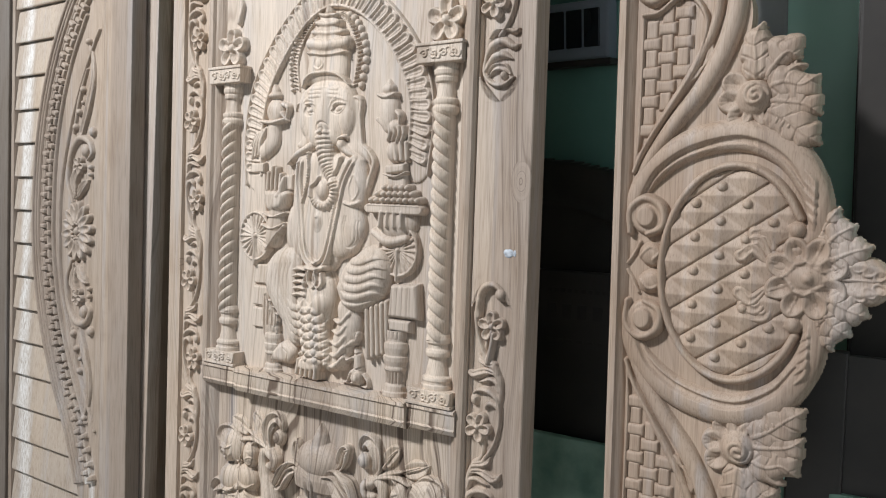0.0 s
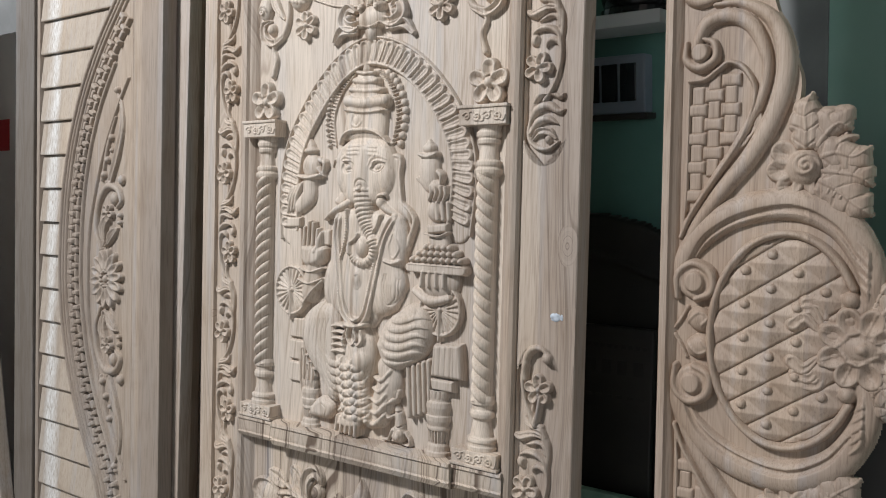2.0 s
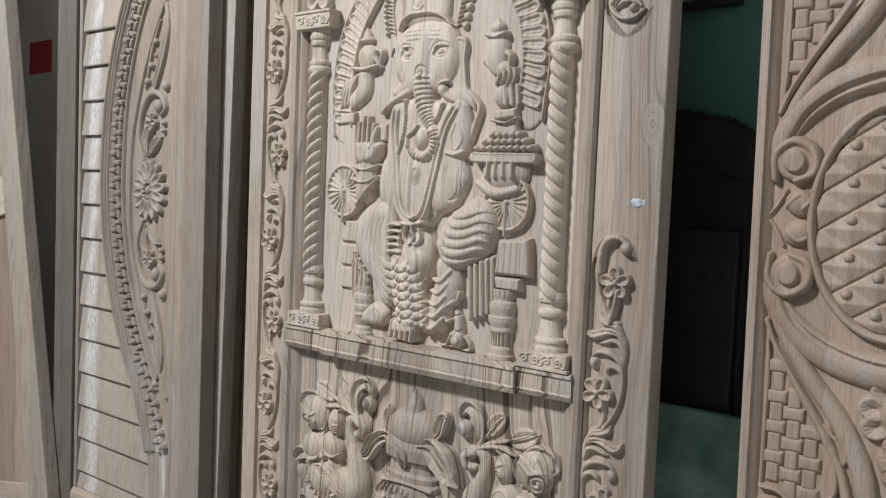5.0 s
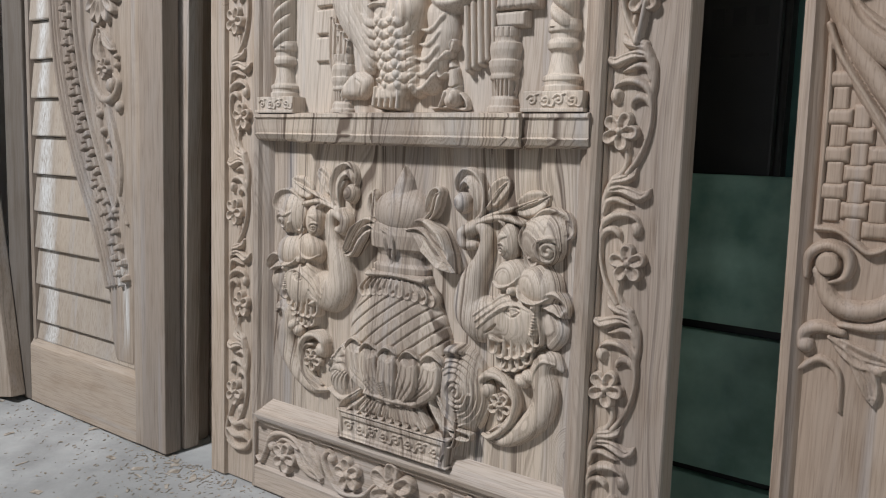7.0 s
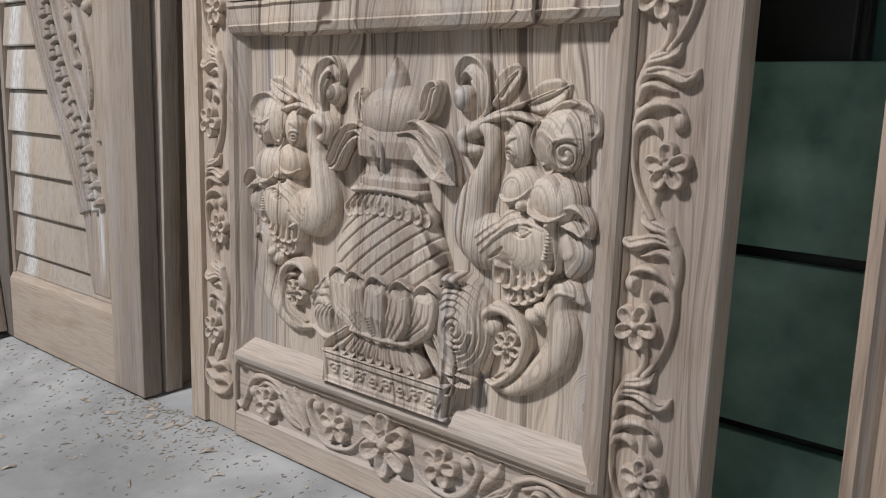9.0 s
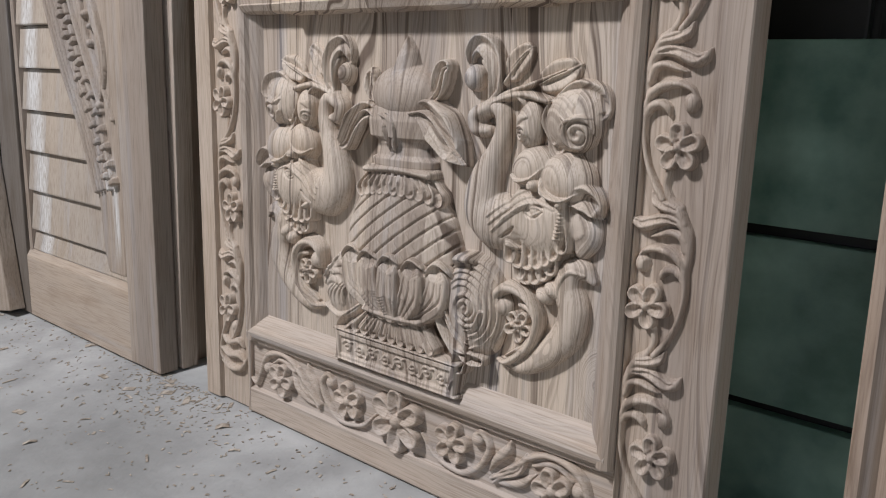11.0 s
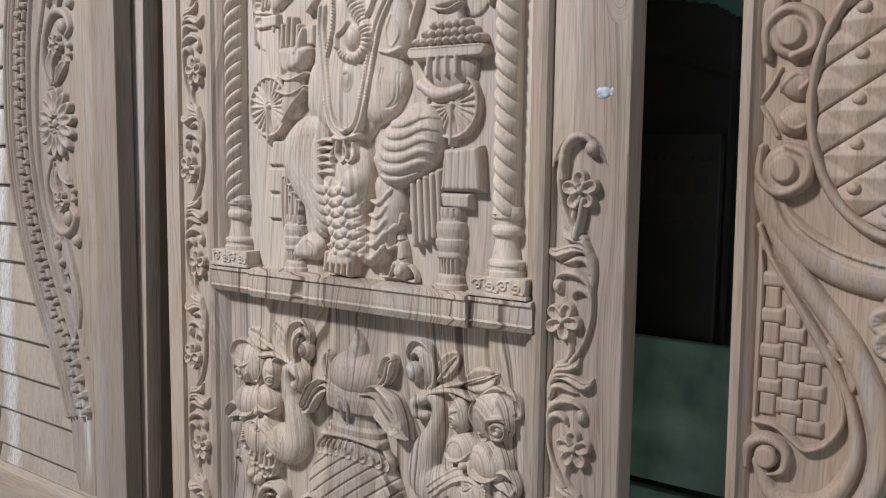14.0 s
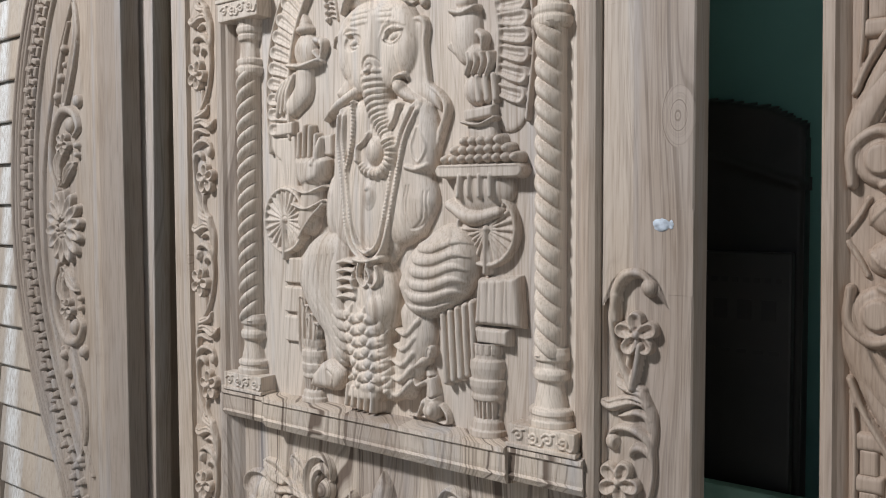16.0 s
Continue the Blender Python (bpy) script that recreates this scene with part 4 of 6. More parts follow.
        R.stroke(q((0.673, 0.611), (0.675, 0.637), (0.670, 0.658), (0.653, 0.671)), [0.001, 0.0028, 0.0028, 0.001], 0.004, "round", "add")
        R.dome(*at((0.640, 0.630)), 0.0175, 0.0185, 0.030)
        R.stroke(q((0.656, 0.651), (0.666, 0.636), (0.669, 0.615)), [0.006, 0.005, 0.002], 0.018)

    carve("tendril", box(0.60, 0.56, 0.73, 0.70), tendril)


supporter(1)
supporter(-1)

# ---- upper panel: pillars, arch and the seated figure ----
def pillar(cx, twist):
    R = Relief(cx - 0.06, 0.90, cx + 0.06, 1.335, 0.0014)
    dx = R.X - cx
    r = 0.0208
    inside = r - np.abs(dx)
    phase = (R.Z - 0.9 + twist * dx) / 0.0255
    top = 0.040 * np.sqrt(np.maximum(0, 1 - (dx / r) ** 2)) * (0.52 + 0.48 * np.abs(np.sin(np.pi * phase)) ** 0.7) + 0.004
    R.blend((slice(None), slice(None)), np.where(inside > 0, top, 2 * inside), "max", 0.001)
    shaft = R.mesh("pillar", LINE, TEAK_PALE, door, "rope-twisted carved pillar")
    R = Relief(cx - 0.06, 0.80, cx + 0.06, 0.915, 0.0014)
    turned(R, cx, [(0.806, 0.0360), (0.814, 0.0360), (0.8145, 0.0324), (0.821, 0.0324), (0.8215, 0.0351), (0.828, 0.0342), (0.832, 0.0270), (0.862, 0.0198), (0.866, 0.0225), (0.868, 0.0279), (0.876, 0.0297), (0.882, 0.0270),
                   (0.883, 0.0234), (0.892, 0.0234), (0.894, 0.0288), (0.902, 0.0297), (0.910, 0.0270)], 1.15, 0.9)
    R.mesh("foot", LINE, TEAK_PALE, shaft)
    R = Relief(cx - 0.06, 1.325, cx + 0.06, 1.43, 0.0014)
    turned(R, cx, [(1.328, 0.0270), (1.333, 0.0315), (1.341, 0.0324), (1.346, 0.0270), (1.350, 0.0297), (1.356, 0.0297), (1.360, 0.0234), (1.384, 0.019), (1.388, 0.0198), (1.390, 0.0252), (1.398, 0.0270), (1.400, 0.0243), (1.404, 0.0288),
                   (1.412, 0.0297), (1.414, 0.0270), (1.426, 0.0306)], 1.15, 0.9)
    R.mesh("neck", LINE, TEAK_PALE, shaft)
    for name, z0, z1, half, out in (("base", 0.776, 0.806, 0.050, 0.033), ("capital", 1.424, 1.459, 0.052, 0.033)):
        bm = cuboid((cx - half, LINE - out, z0), (cx + half, LINE + 0.01, z1), 0.002)
        lip = z0 - 0.001 if name == "base" else z1 - 0.003
        block(bm, (cx - half - 0.003, LINE - out - 0.003, lip), (cx + half + 0.003, LINE + 0.01, lip + 0.006), 0.0015)
        part(name, bm, TEAK_PALE, shaft)
        R = Relief(cx - half, z0, cx + half, z1, 0.0011)
        for k in range(4):
            x = cx - 0.034 + 0.0225 * k
            f = 1 if k % 2 else -1
            R.spiral(x, z0 + 0.0165, 0.0092, 1.25, 0.0020, 0.0035, "max", 200 * f, f)
            R.stroke([(x + 0.006, z0 + 0.0165 - 0.008 * f), (x + 0.013, z0 + 0.0165 - 0.009 * f), (x + 0.017, z0 + 0.0165)], 0.0018, 0.0035)
        R.mesh("scrollwork", LINE - out, TEAK_PALE, shaft)
    R = Relief(cx - 0.05, 1.45, cx + 0.05, 1.56, 0.0013)
    R.flower(cx, 1.506, 0.047, 0.026, 5, 88, 0.27)
    R.mesh("flower", LINE, TEAK_PALE, door)


pillar(0.209, -0.7)
pillar(0.812, 0.7)

# arch of lobes behind the figure
ARCH = [(0.290, 1.205), (0.287, 1.305), (0.308, 1.405), (0.370, 1.500), (0.444, 1.568), (0.519, 1.592), (0.607, 1.564), (0.684, 1.496), (0.738, 1.412), (0.756, 1.328), (0.746, 1.225)]
R = Relief(0.24, 1.17, 0.80, 1.64, 0.0016)
R.stroke(ARCH, 0.027, 0.007, "flat")
out = spline(ARCH, 8)
centre = np.array([0.52, 1.30])
for k in range(2, len(out) - 2, 2):
    way = out[k + 1] - out[k - 1]
    way /= np.linalg.norm(way)
    normal = np.array([-way[1], way[0]])
    mid = out[k]
    tongue = [tuple(mid - normal * 0.018 - way * 0.004), tuple(mid + normal * 0.002 + way * 0.001), tuple(mid + normal * 0.015 + way * 0.003)]
    R.stroke(tongue, [0.0095, 0.0116, 0.0126], 0.018, "cup")
    R.stroke(tongue, [0.0012, 0.0020, 0.0024], 0.004, "round", "add")
R.stroke([tuple(c + (c - centre) / np.linalg.norm(c - centre) * 0.031) for c in np.array(ARCH)], 0.0035, 0.014)
R.stroke([tuple(c - (c - centre) / np.linalg.norm(c - centre) * 0.024) for c in np.array(ARCH)], 0.0045, 0.016)
R.mesh("arch", LINE, TEAK_PALE, door, "carved arch of overlapping lobes")

# the figure, one piece of carving
F = Relief(0.285, 0.775, 0.795, 1.62, 0.0014)
F.depth = 0.74
# halo: fine rays and a string of beads at each side of the crown
for path, out, r in ((([(0.473, 1.551), (0.437, 1.513), (0.414, 1.459), (0.421, 1.397)]), -0.014, 0.0052), ([(0.525, 1.552), (0.562, 1.523), (0.586, 1.463), (0.575, 1.395)], 0.016, 0.0085)):
    line = spline(path, 16)
    F.stroke(path, 0.002, 0.007)
    for a, b in zip(line[1::2], line[2::2]):
        F.stroke([tuple(a), (a[0] + out, a[1] + 0.004)], 0.0014, 0.008, per=3)
    gone = 0.0
    for a, b in zip(line, line[1:]):
        gone += np.linalg.norm(b - a)
        if gone > 1.7 * r:
            F.dome(b[0] + out * 1.45, b[1] + 0.003, r, r, 0.011 + r * 0.4)
            gone = 0.0
# crown: a stepped cone over a broad band
F.poly([(0.483, 1.556), (0.534, 1.552), (0.549, 1.511), (0.565, 1.479), (0.564, 1.437), (0.560, 1.404), (0.444, 1.407), (0.447, 1.442), (0.452, 1.485), (0.467, 1.516)], 0.022, 0.026)
F.stroke([(0.506, 1.578), (0.507, 1.556)], [0.005, 0.012], 0.020)
F.stroke([(0.488, 1.551), (0.507, 1.547), (0.532, 1.547)], 0.0055, 0.026)
F.stroke([(0.481, 1.534), (0.509, 1.529), (0.538, 1.530)], 0.0085, 0.028)
F.stroke([(0.469, 1.516), (0.510, 1.510), (0.551, 1.510)], 0.0075, 0.026)
F.stroke([(0.461, 1.493), (0.510, 1.486), (0.561, 1.488)], [0.015, 0.017, 0.015], 0.033)
F.stroke([(0.455, 1.473), (0.509, 1.465), (0.563, 1.467)], 0.0042, 0.031, ribs=17, rib=0.5)
F.stroke([(0.478, 1.463), (0.475, 1.445), (0.490, 1.437), (0.502, 1.447), (0.494, 1.459)], 0.0026, 0.003, "round", "add")
F.dome(0.488, 1.450, 0.006, 0.009, 0.003, 0, "round", "add")
# head: broad brow that narrows to the trunk
F.poly([(0.440, 1.395), (0.466, 1.410), (0.509, 1.417), (0.556, 1.408), (0.581, 1.391), (0.596, 1.356), (0.585, 1.319), (0.565, 1.293), (0.541, 1.272), (0.470, 1.271), (0.446, 1.297), (0.429, 1.334), (0.426, 1.371)], 0.031, 0.034, smooth=4)
F.stroke([(0.440, 1.402), (0.459, 1.424), (0.503, 1.429), (0.546, 1.422), (0.572, 1.400)], [0.003, 0.0055, 0.006, 0.0055, 0.003], 0.032)
F.stroke([(0.449, 1.414), (0.473, 1.428), (0.503, 1.432), (0.540, 1.424), (0.561, 1.411)], 0.0016, 0.003, "round", "add", ribs=24, rib=0.8)
F.dome(0.570, 1.331, 0.026, 0.044, 0.034)
F.dome(0.449, 1.334, 0.018, 0.040, 0.030)
for k in range(3):
    z = 0.0082 * k
    F.stroke([(x, h - z) for x, h in ((0.470, 1.396), (0.507, 1.396), (0.547, 1.392))], 0.0038, 0.0032, "round", "add")
F.dome(0.506, 1.373, 0.0055, 0.009, 0.004, 0, "round", "add")
# eyes: sunk almond, lids, ball and brow
for eye, lid, low, brow, ball in ((((0.554, 1.351)), [(0.536, 1.348), (0.544, 1.360), (0.560, 1.362), (0.571, 1.360)], [(0.536, 1.347), (0.550, 1.341), (0.564, 1.347), (0.571, 1.358)], [(0.528, 1.352), (0.537, 1.368), (0.555, 1.373), (0.575, 1.366)], 0.0055),
                                  (((0.472, 1.351)), [(0.459, 1.365), (0.473, 1.363), (0.483, 1.348)], [(0.461, 1.358), (0.470, 1.344), (0.483, 1.344)], [(0.453, 1.367), (0.463, 1.374), (0.482, 1.370)], 0.0045)):
    F.dome(eye[0], eye[1], 0.018, 0.013, 0.005, 15, "flat", "cut")
    F.stroke(lid, [0.0016, 0.0032, 0.0016], 0.006, "round", "add")
    F.stroke(low, [0.0012, 0.0024, 0.0012], 0.0045, "round", "add")
    F.dome(eye[0], eye[1], ball * 1.5, ball, 0.0055, 15, "round", "add")
    F.stroke(brow, [0.0015, 0.0042, 0.0015], 0.0035, "round", "add")
# ears
F.poly([(0.577, 1.373), (0.595, 1.375), (0.605, 1.364), (0.603, 1.342), (0.607, 1.308), (0.609, 1.284), (0.628, 1.264), (0.633, 1.233), (0.617, 1.244), (0.592, 1.254), (0.572, 1.258), (0.566, 1.280), (0.573, 1.321)], 0.016, 0.014, smooth=3)
F.stroke([(0.575, 1.372), (0.595, 1.373), (0.604, 1.361), (0.601, 1.334), (0.606, 1.292), (0.611, 1.275), (0.629, 1.261), (0.642, 1.240), (0.633, 1.209), (0.625, 1.183)], [0.004, 0.006, 0.005, 0.004, 0.004, 0.004, 0.005, 0.006, 0.006, 0.004], 0.019)
F.poly([(0.442, 1.373), (0.427, 1.368), (0.419, 1.353), (0.429, 1.329), (0.438, 1.301), (0.418, 1.278), (0.445, 1.268), (0.458, 1.290), (0.453, 1.326)], 0.014, 0.012, smooth=3)
F.stroke([(0.442, 1.371), (0.427, 1.368), (0.418, 1.353)], [0.002, 0.004, 0.002], 0.020)
# tusks: a long one, and the broken stub in its socket
F.stroke([(0.469, 1.274), (0.432, 1.258), (0.399, 1.239)], [0.012, 0.010, 0.0035], 0.036)
F.stroke([(0.547, 1.283), (0.556, 1.291), (0.572, 1.293), (0.576, 1.284)], [0.003, 0.005, 0.005, 0.002], 0.033)
F.dome(0.559, 1.276, 0.013, 0.016, 0.036, 30)
F.stroke([(0.563, 1.270), (0.582, 1.259), (0.606, 1.250)], [0.012, 0.010, 0.004], 0.030)
# chest, upper arm with its band, and the belly's soft sides
F.poly([(0.429, 1.266), (0.478, 1.269), (0.580, 1.255), (0.607, 1.242), (0.618, 1.202), (0.613, 1.161), (0.621, 1.119), (0.611, 1.078), (0.578, 1.044), (0.534, 1.035), (0.438, 1.032), (0.411, 1.087), (0.415, 1.159), (0.418, 1.222)], 0.028, 0.030, smooth=3)
F.stroke([(0.599, 1.236), (0.607, 1.202), (0.603, 1.161)], [0.020, 0.024, 0.021], 0.031)
F.stroke([(0.596, 1.214), (0.586, 1.185), (0.598, 1.163), (0.613, 1.184), (0.601, 1.214)], 0.0022, 0.003, "round", "add")
F.stroke([(0.577, 1.157), (0.595, 1.153), (0.613, 1.157)], 0.0070, 0.036)
F.stroke([(0.592, 1.138), (0.594, 1.110), (0.585, 1.070)], [0.022, 0.032, 0.020], 0.030)
for r in (0.3, 0.65):
    F.stroke([(x + 0.016 * r - 0.008, z) for x, z in ((0.579, 1.129), (0.574, 1.099), (0.585, 1.066), (0.606, 1.082), (0.611, 1.120))], 0.0018, 0.0022, "round", "cut")
F.dome(0.416, 1.094, 0.018, 0.058, 0.026)
F.dome(0.502, 1.111, 0.076, 0.112, 0.036)
# garlands
F.stroke([(0.448, 1.246), (0.446, 1.202), (0.453, 1.140), (0.461, 1.069), (0.478, 1.034), (0.505, 1.022), (0.525, 1.035), (0.539, 1.078), (0.555, 1.146), (0.571, 1.203), (0.596, 1.246)], [0.009, 0.0105, 0.011, 0.011, 0.011, 0.013, 0.011, 0.011, 0.011, 0.010, 0.009], 0.034, "flat")
for side in (-1, 1):
    way = spline([(0.448, 1.246), (0.446, 1.202), (0.453, 1.140), (0.461, 1.069), (0.478, 1.034), (0.505, 1.022), (0.525, 1.035), (0.539, 1.078), (0.555, 1.146), (0.571, 1.203), (0.596, 1.246)], 12)
    for k in range(1, len(way) - 1):
        step = way[k + 1] - way[k - 1]
        step /= np.linalg.norm(step)
        F.dome(way[k][0] - step[1] * 0.0056 * side, way[k][1] + step[0] * 0.0056 * side, 0.0042, 0.0046, 0.004, 0, "round", "add")
for path in ([(0.471, 1.260), (0.473, 1.227), (0.468, 1.190), (0.458, 1.157)], [(0.563, 1.249), (0.556, 1.229), (0.547, 1.217)]):
    way = spline(path, 6)
    for x, z in way:
        F.dome(x, z, 0.0050, 0.0058, 0.039)
# drop pendant
F.dome(0.507, 1.117, 0.020, 0.031, 0.043)
F.dome(0.507, 1.117, 0.014, 0.024, 0.0025, 0, "flat", "add")
F.dome(0.507, 1.126, 0.0042, 0.0042, 0.004, 0, "round", "add")
# trunk, curled round a sweet
F.stroke([(0.516, 1.383), (0.512, 1.350), (0.509, 1.321), (0.509, 1.300)], [0.024, 0.028, 0.030, 0.028], 0.042)
F.stroke([(0.509, 1.308), (0.512, 1.270), (0.522, 1.235), (0.535, 1.212), (0.548, 1.189)], [0.029, 0.027, 0.024, 0.021, 0.017], 0.046, ribs=15, rib=0.16, per=12)
F.stroke([(0.542, 1.199), (0.550, 1.182), (0.544, 1.162), (0.522, 1.148), (0.497, 1.154), (0.483, 1.170)], [0.016, 0.0155, 0.015, 0.014, 0.012, 0.009], 0.051, ribs=14, rib=0.16, per=10)
F.dome(0.517, 1.182, 0.022, 0.029, 0.048)
F.stroke([(0.483, 1.170), (0.481, 1.189), (0.495, 1.199), (0.505, 1.210), (0.493, 1.209)], [0.008, 0.006, 0.006, 0.006, 0.003], 0.044)
F.spiral(0.509, 1.308, 0.0190, 1.4, 0.0029, 0.0050, "cut")
F.dome(0.509, 1.308, 0.0065, 0.0075, 0.003, 0, "round", "add")
# raised hand, palm outwards, with bangles and the goad's rod behind it
F.poly([(0.384, 1.215), (0.413, 1.217), (0.413, 1.181), (0.385, 1.182)], 0.012, 0.004)
for k, (x, top) in enumerate(((0.0, 0.004), (0.013, 0.016), (0.026, 0.014), (0.039, 0.0))):
    F.stroke([(px + x, pz) for px, pz in ((0.340, 1.182),)] + [(px + x, pz + top) for px, pz in ((0.340, 1.216),)], [0.0066, 0.0050], 0.026)
F.stroke([(0.382, 1.169), (0.388, 1.195), (0.391, 1.209)], [0.010, 0.008, 0.005], 0.034)
F.poly([(0.330, 1.183), (0.401, 1.181), (0.404, 1.159), (0.395, 1.140), (0.369, 1.133), (0.344, 1.133), (0.331, 1.157)], 0.030, 0.014, smooth=3)
F.dome(0.378, 1.155, 0.018, 0.024, 0.009, -25, "round", "add")
F.stroke([(0.366, 1.138), (0.362, 1.115), (0.354, 1.077)], [0.026, 0.027, 0.026], 0.026)
F.stroke([(0.331, 1.130), (0.362, 1.122), (0.400, 1.132)], 0.0038, 0.031)
F.stroke([(0.327, 1.104), (0.361, 1.096), (0.400, 1.109)], 0.0038, 0.031)
F.stroke([(0.344, 1.049), (0.370, 1.079), (0.399, 1.103)], 0.0052, 0.032)
# the far hand: a small urn on the fingertips, cuff below
F.dome(0.351, 1.356, 0.027, 0.030, 0.024)
F.dome(0.349, 1.390, 0.019, 0.009, 0.026)
F.stroke([(0.349, 1.395), (0.346, 1.416)], [0.014, 0.003], 0.020)
F.stroke([(0.317, 1.334), (0.349, 1.330), (0.381, 1.335)], 0.0055, 0.028)
F.stroke([(0.378, 1.370), (0.394, 1.362), (0.388, 1.341)], [0.007, 0.007, 0.003], 0.022)
F.stroke([(0.376, 1.350), (0.390, 1.334)], [0.006, 0.003], 0.022)
F.stroke([(0.346, 1.319), (0.343, 1.290), (0.319, 1.268)], [0.020, 0.022, 0.018], 0.022)
for k in range(4):
    F.stroke([(x + 0.010 * k, z + 0.004 * k) for x, z in ((0.299, 1.307), (0.283, 1.281), (0.275, 1.249))], [0.0055, 0.0060, 0.0050], 0.022)
F.poly([(0.273, 1.242), (0.325, 1.243), (0.324, 1.220), (0.278, 1.218)], 0.018, 0.004)
F.poly([(0.280, 1.218), (0.324, 1.220), (0.331, 1.118), (0.295, 1.115)], 0.010, 0.005)
# the near hand: a conch held up by the fingers, cuff and forearm below
F.dome(0.674, 1.344, 0.027, 0.046, 0.022)
F.dome(0.673, 1.386, 0.017, 0.012, 0.022)
F.stroke([(0.673, 1.392), (0.672, 1.403)], [0.010, 0.003], 0.016)
F.stroke([(0.654, 1.374), (0.673, 1.369), (0.694, 1.374)], 0.0055, 0.026)
F.stroke([(0.649, 1.326), (0.658, 1.315)], [0.006, 0.003], 0.018)
F.stroke([(0.699, 1.339), (0.707, 1.331), (0.705, 1.315)], [0.006, 0.007, 0.004], 0.024)
F.dome(0.693, 1.308, 0.017, 0.017, 0.026)
for k in range(4):
    F.stroke([(x + 0.0115 * k, z - 0.001 * k) for x, z in ((0.685, 1.310), (0.688, 1.297), (0.681, 1.283))], [0.0052, 0.0056, 0.0042], 0.030)
F.stroke([(0.680, 1.279), (0.698, 1.274), (0.723, 1.277)], 0.0045, 0.014)
F.dome(0.692, 1.263, 0.022, 0.024, 0.022)
for k in range(3):
    F.stroke([(x + 0.0135 * k, z) for x, z in ((0.698, 1.277), (0.702, 1.245))], [0.0064, 0.0070], 0.024)
F.poly([(0.676, 1.235), (0.730, 1.239), (0.730, 1.219), (0.679, 1.213)], 0.028, 0.006)
F.stroke([(0.676, 1.216), (0.704, 1.211), (0.730, 1.219)], 0.0035, 0.031)
F.poly([(0.679, 1.213), (0.728, 1.217), (0.734, 1.177), (0.679, 1.174)], 0.020, 0.010)
# the folded leg in its cloth, and the far leg
F.poly([(0.338, 1.017), (0.370, 1.048), (0.415, 1.062), (0.449, 1.040), (0.463, 0.980), (0.462, 0.907), (0.448, 0.845), (0.418, 0.848), (0.400, 0.883), (0.358, 0.928), (0.334, 0.976)], 0.038, 0.040, smooth=4)
for k in range(8):
    f = k / 7
    F.stroke([(x + 0.080 * f, z + 0.008 * f) for x, z in ((0.349, 1.016), (0.341, 0.966), (0.369, 0.917), (0.401, 0.871))], 0.0014, 0.0018, "round", "cut")
for k in range(4):
    F.stroke([(x + 0.0125 * k, z - 0.014 * k) for x, z in ((0.335, 0.946), (0.337, 0.888), (0.341, 0.853))], [0.005, 0.007, 0.006], 0.020 + 0.003 * (k % 2), "cup")
F.poly([(0.552, 0.981), (0.575, 1.028), (0.609, 1.055), (0.643, 1.074), (0.680, 1.064), (0.700, 1.032), (0.693, 0.990), (0.661, 0.955), (0.610, 0.932), (0.574, 0.941)], 0.046, 0.040, smooth=4)
for k in range(6):
    z = -0.0185 * k
    F.stroke([(x - 0.002 * k, h + z) for x, h in ((0.592, 1.047), (0.607, 1.039), (0.636, 1.039), (0.672, 1.050), (0.694, 1.045))], [0.003, 0.0068, 0.0066, 0.005, 0.001], 0.0062, "round", "add")
F.stroke([(0.639, 1.074), (0.658, 1.062), (0.673, 1.027)], [0.001, 0.003, 0.001], 0.004, "round", "add")
F.stroke([(0.582, 0.935), (0.589, 0.907), (0.575, 0.869), (0.564, 0.826)], [0.028, 0.032, 0.032, 0.022], 0.034)
for k in range(5):
    F.stroke([(x - 0.004 * k, z - 0.0235 * k) for x, z in ((0.550, 0.912), (0.577, 0.909), (0.597, 0.928), (0.600, 0.938))], [0.003, 0.009, 0.008, 0.002], 0.040)
F.stroke([(0.522, 0.915), (0.529, 0.868), (0.543, 0.813)], [0.008, 0.012, 0.014], 0.038, ribs=12, rib=0.10)
# waist: sash folds, knot and tassels, the smooth fall of cloth, then its scalloped pleats
F.dome(0.514, 0.956, 0.044, 0.066, 0.044)
F.stroke([(0.470, 0.957), (0.484, 0.910), (0.499, 0.832)], [0.040, 0.046, 0.040], 0.040)
for k in range(7):
    z = -0.0182 * k
    for j in range(3):
        x0 = 0.0030 * k + 0.0290 * j
        F.stroke([(x + x0, h + z - 0.004 * j + 0.0016 * j * j) for x, h in ((0.425, 0.944), (0.440, 0.929), (0.461, 0.931), (0.472, 0.947))], [0.002, 0.0072, 0.0078, 0.002], 0.0070, "round", "add")
F.dome(0.521, 0.945, 0.031, 0.034, 0.053)
for k in range(5):
    F.stroke([(x, z - 0.0135 * k) for x, z in ((0.444, 1.011), (0.459, 1.014), (0.476, 1.012))], 0.0056, 0.047)
F.stroke([(0.481, 1.017), (0.503, 1.015), (0.531, 1.020)], 0.0070, 0.050)
for x in (0.0, 0.017):
    F.stroke([(a + x, z) for a, z in ((0.491, 1.011), (0.488, 0.991), (0.501, 0.976), (0.513, 0.989), (0.507, 1.008))], 0.0034, 0.050)
F.stroke([(0.478, 1.010), (0.474, 0.983), (0.480, 0.957)], [0.003, 0.005, 0.003], 0.048)
# feet
F.stroke([(0.461, 0.831), (0.494, 0.831), (0.524, 0.831)], 0.0075, 0.044, ribs=7, rib=0.4)
F.poly([(0.458, 0.823), (0.524, 0.829), (0.525, 0.808), (0.511, 0.793), (0.455, 0.793)], 0.038, 0.014, smooth=3)
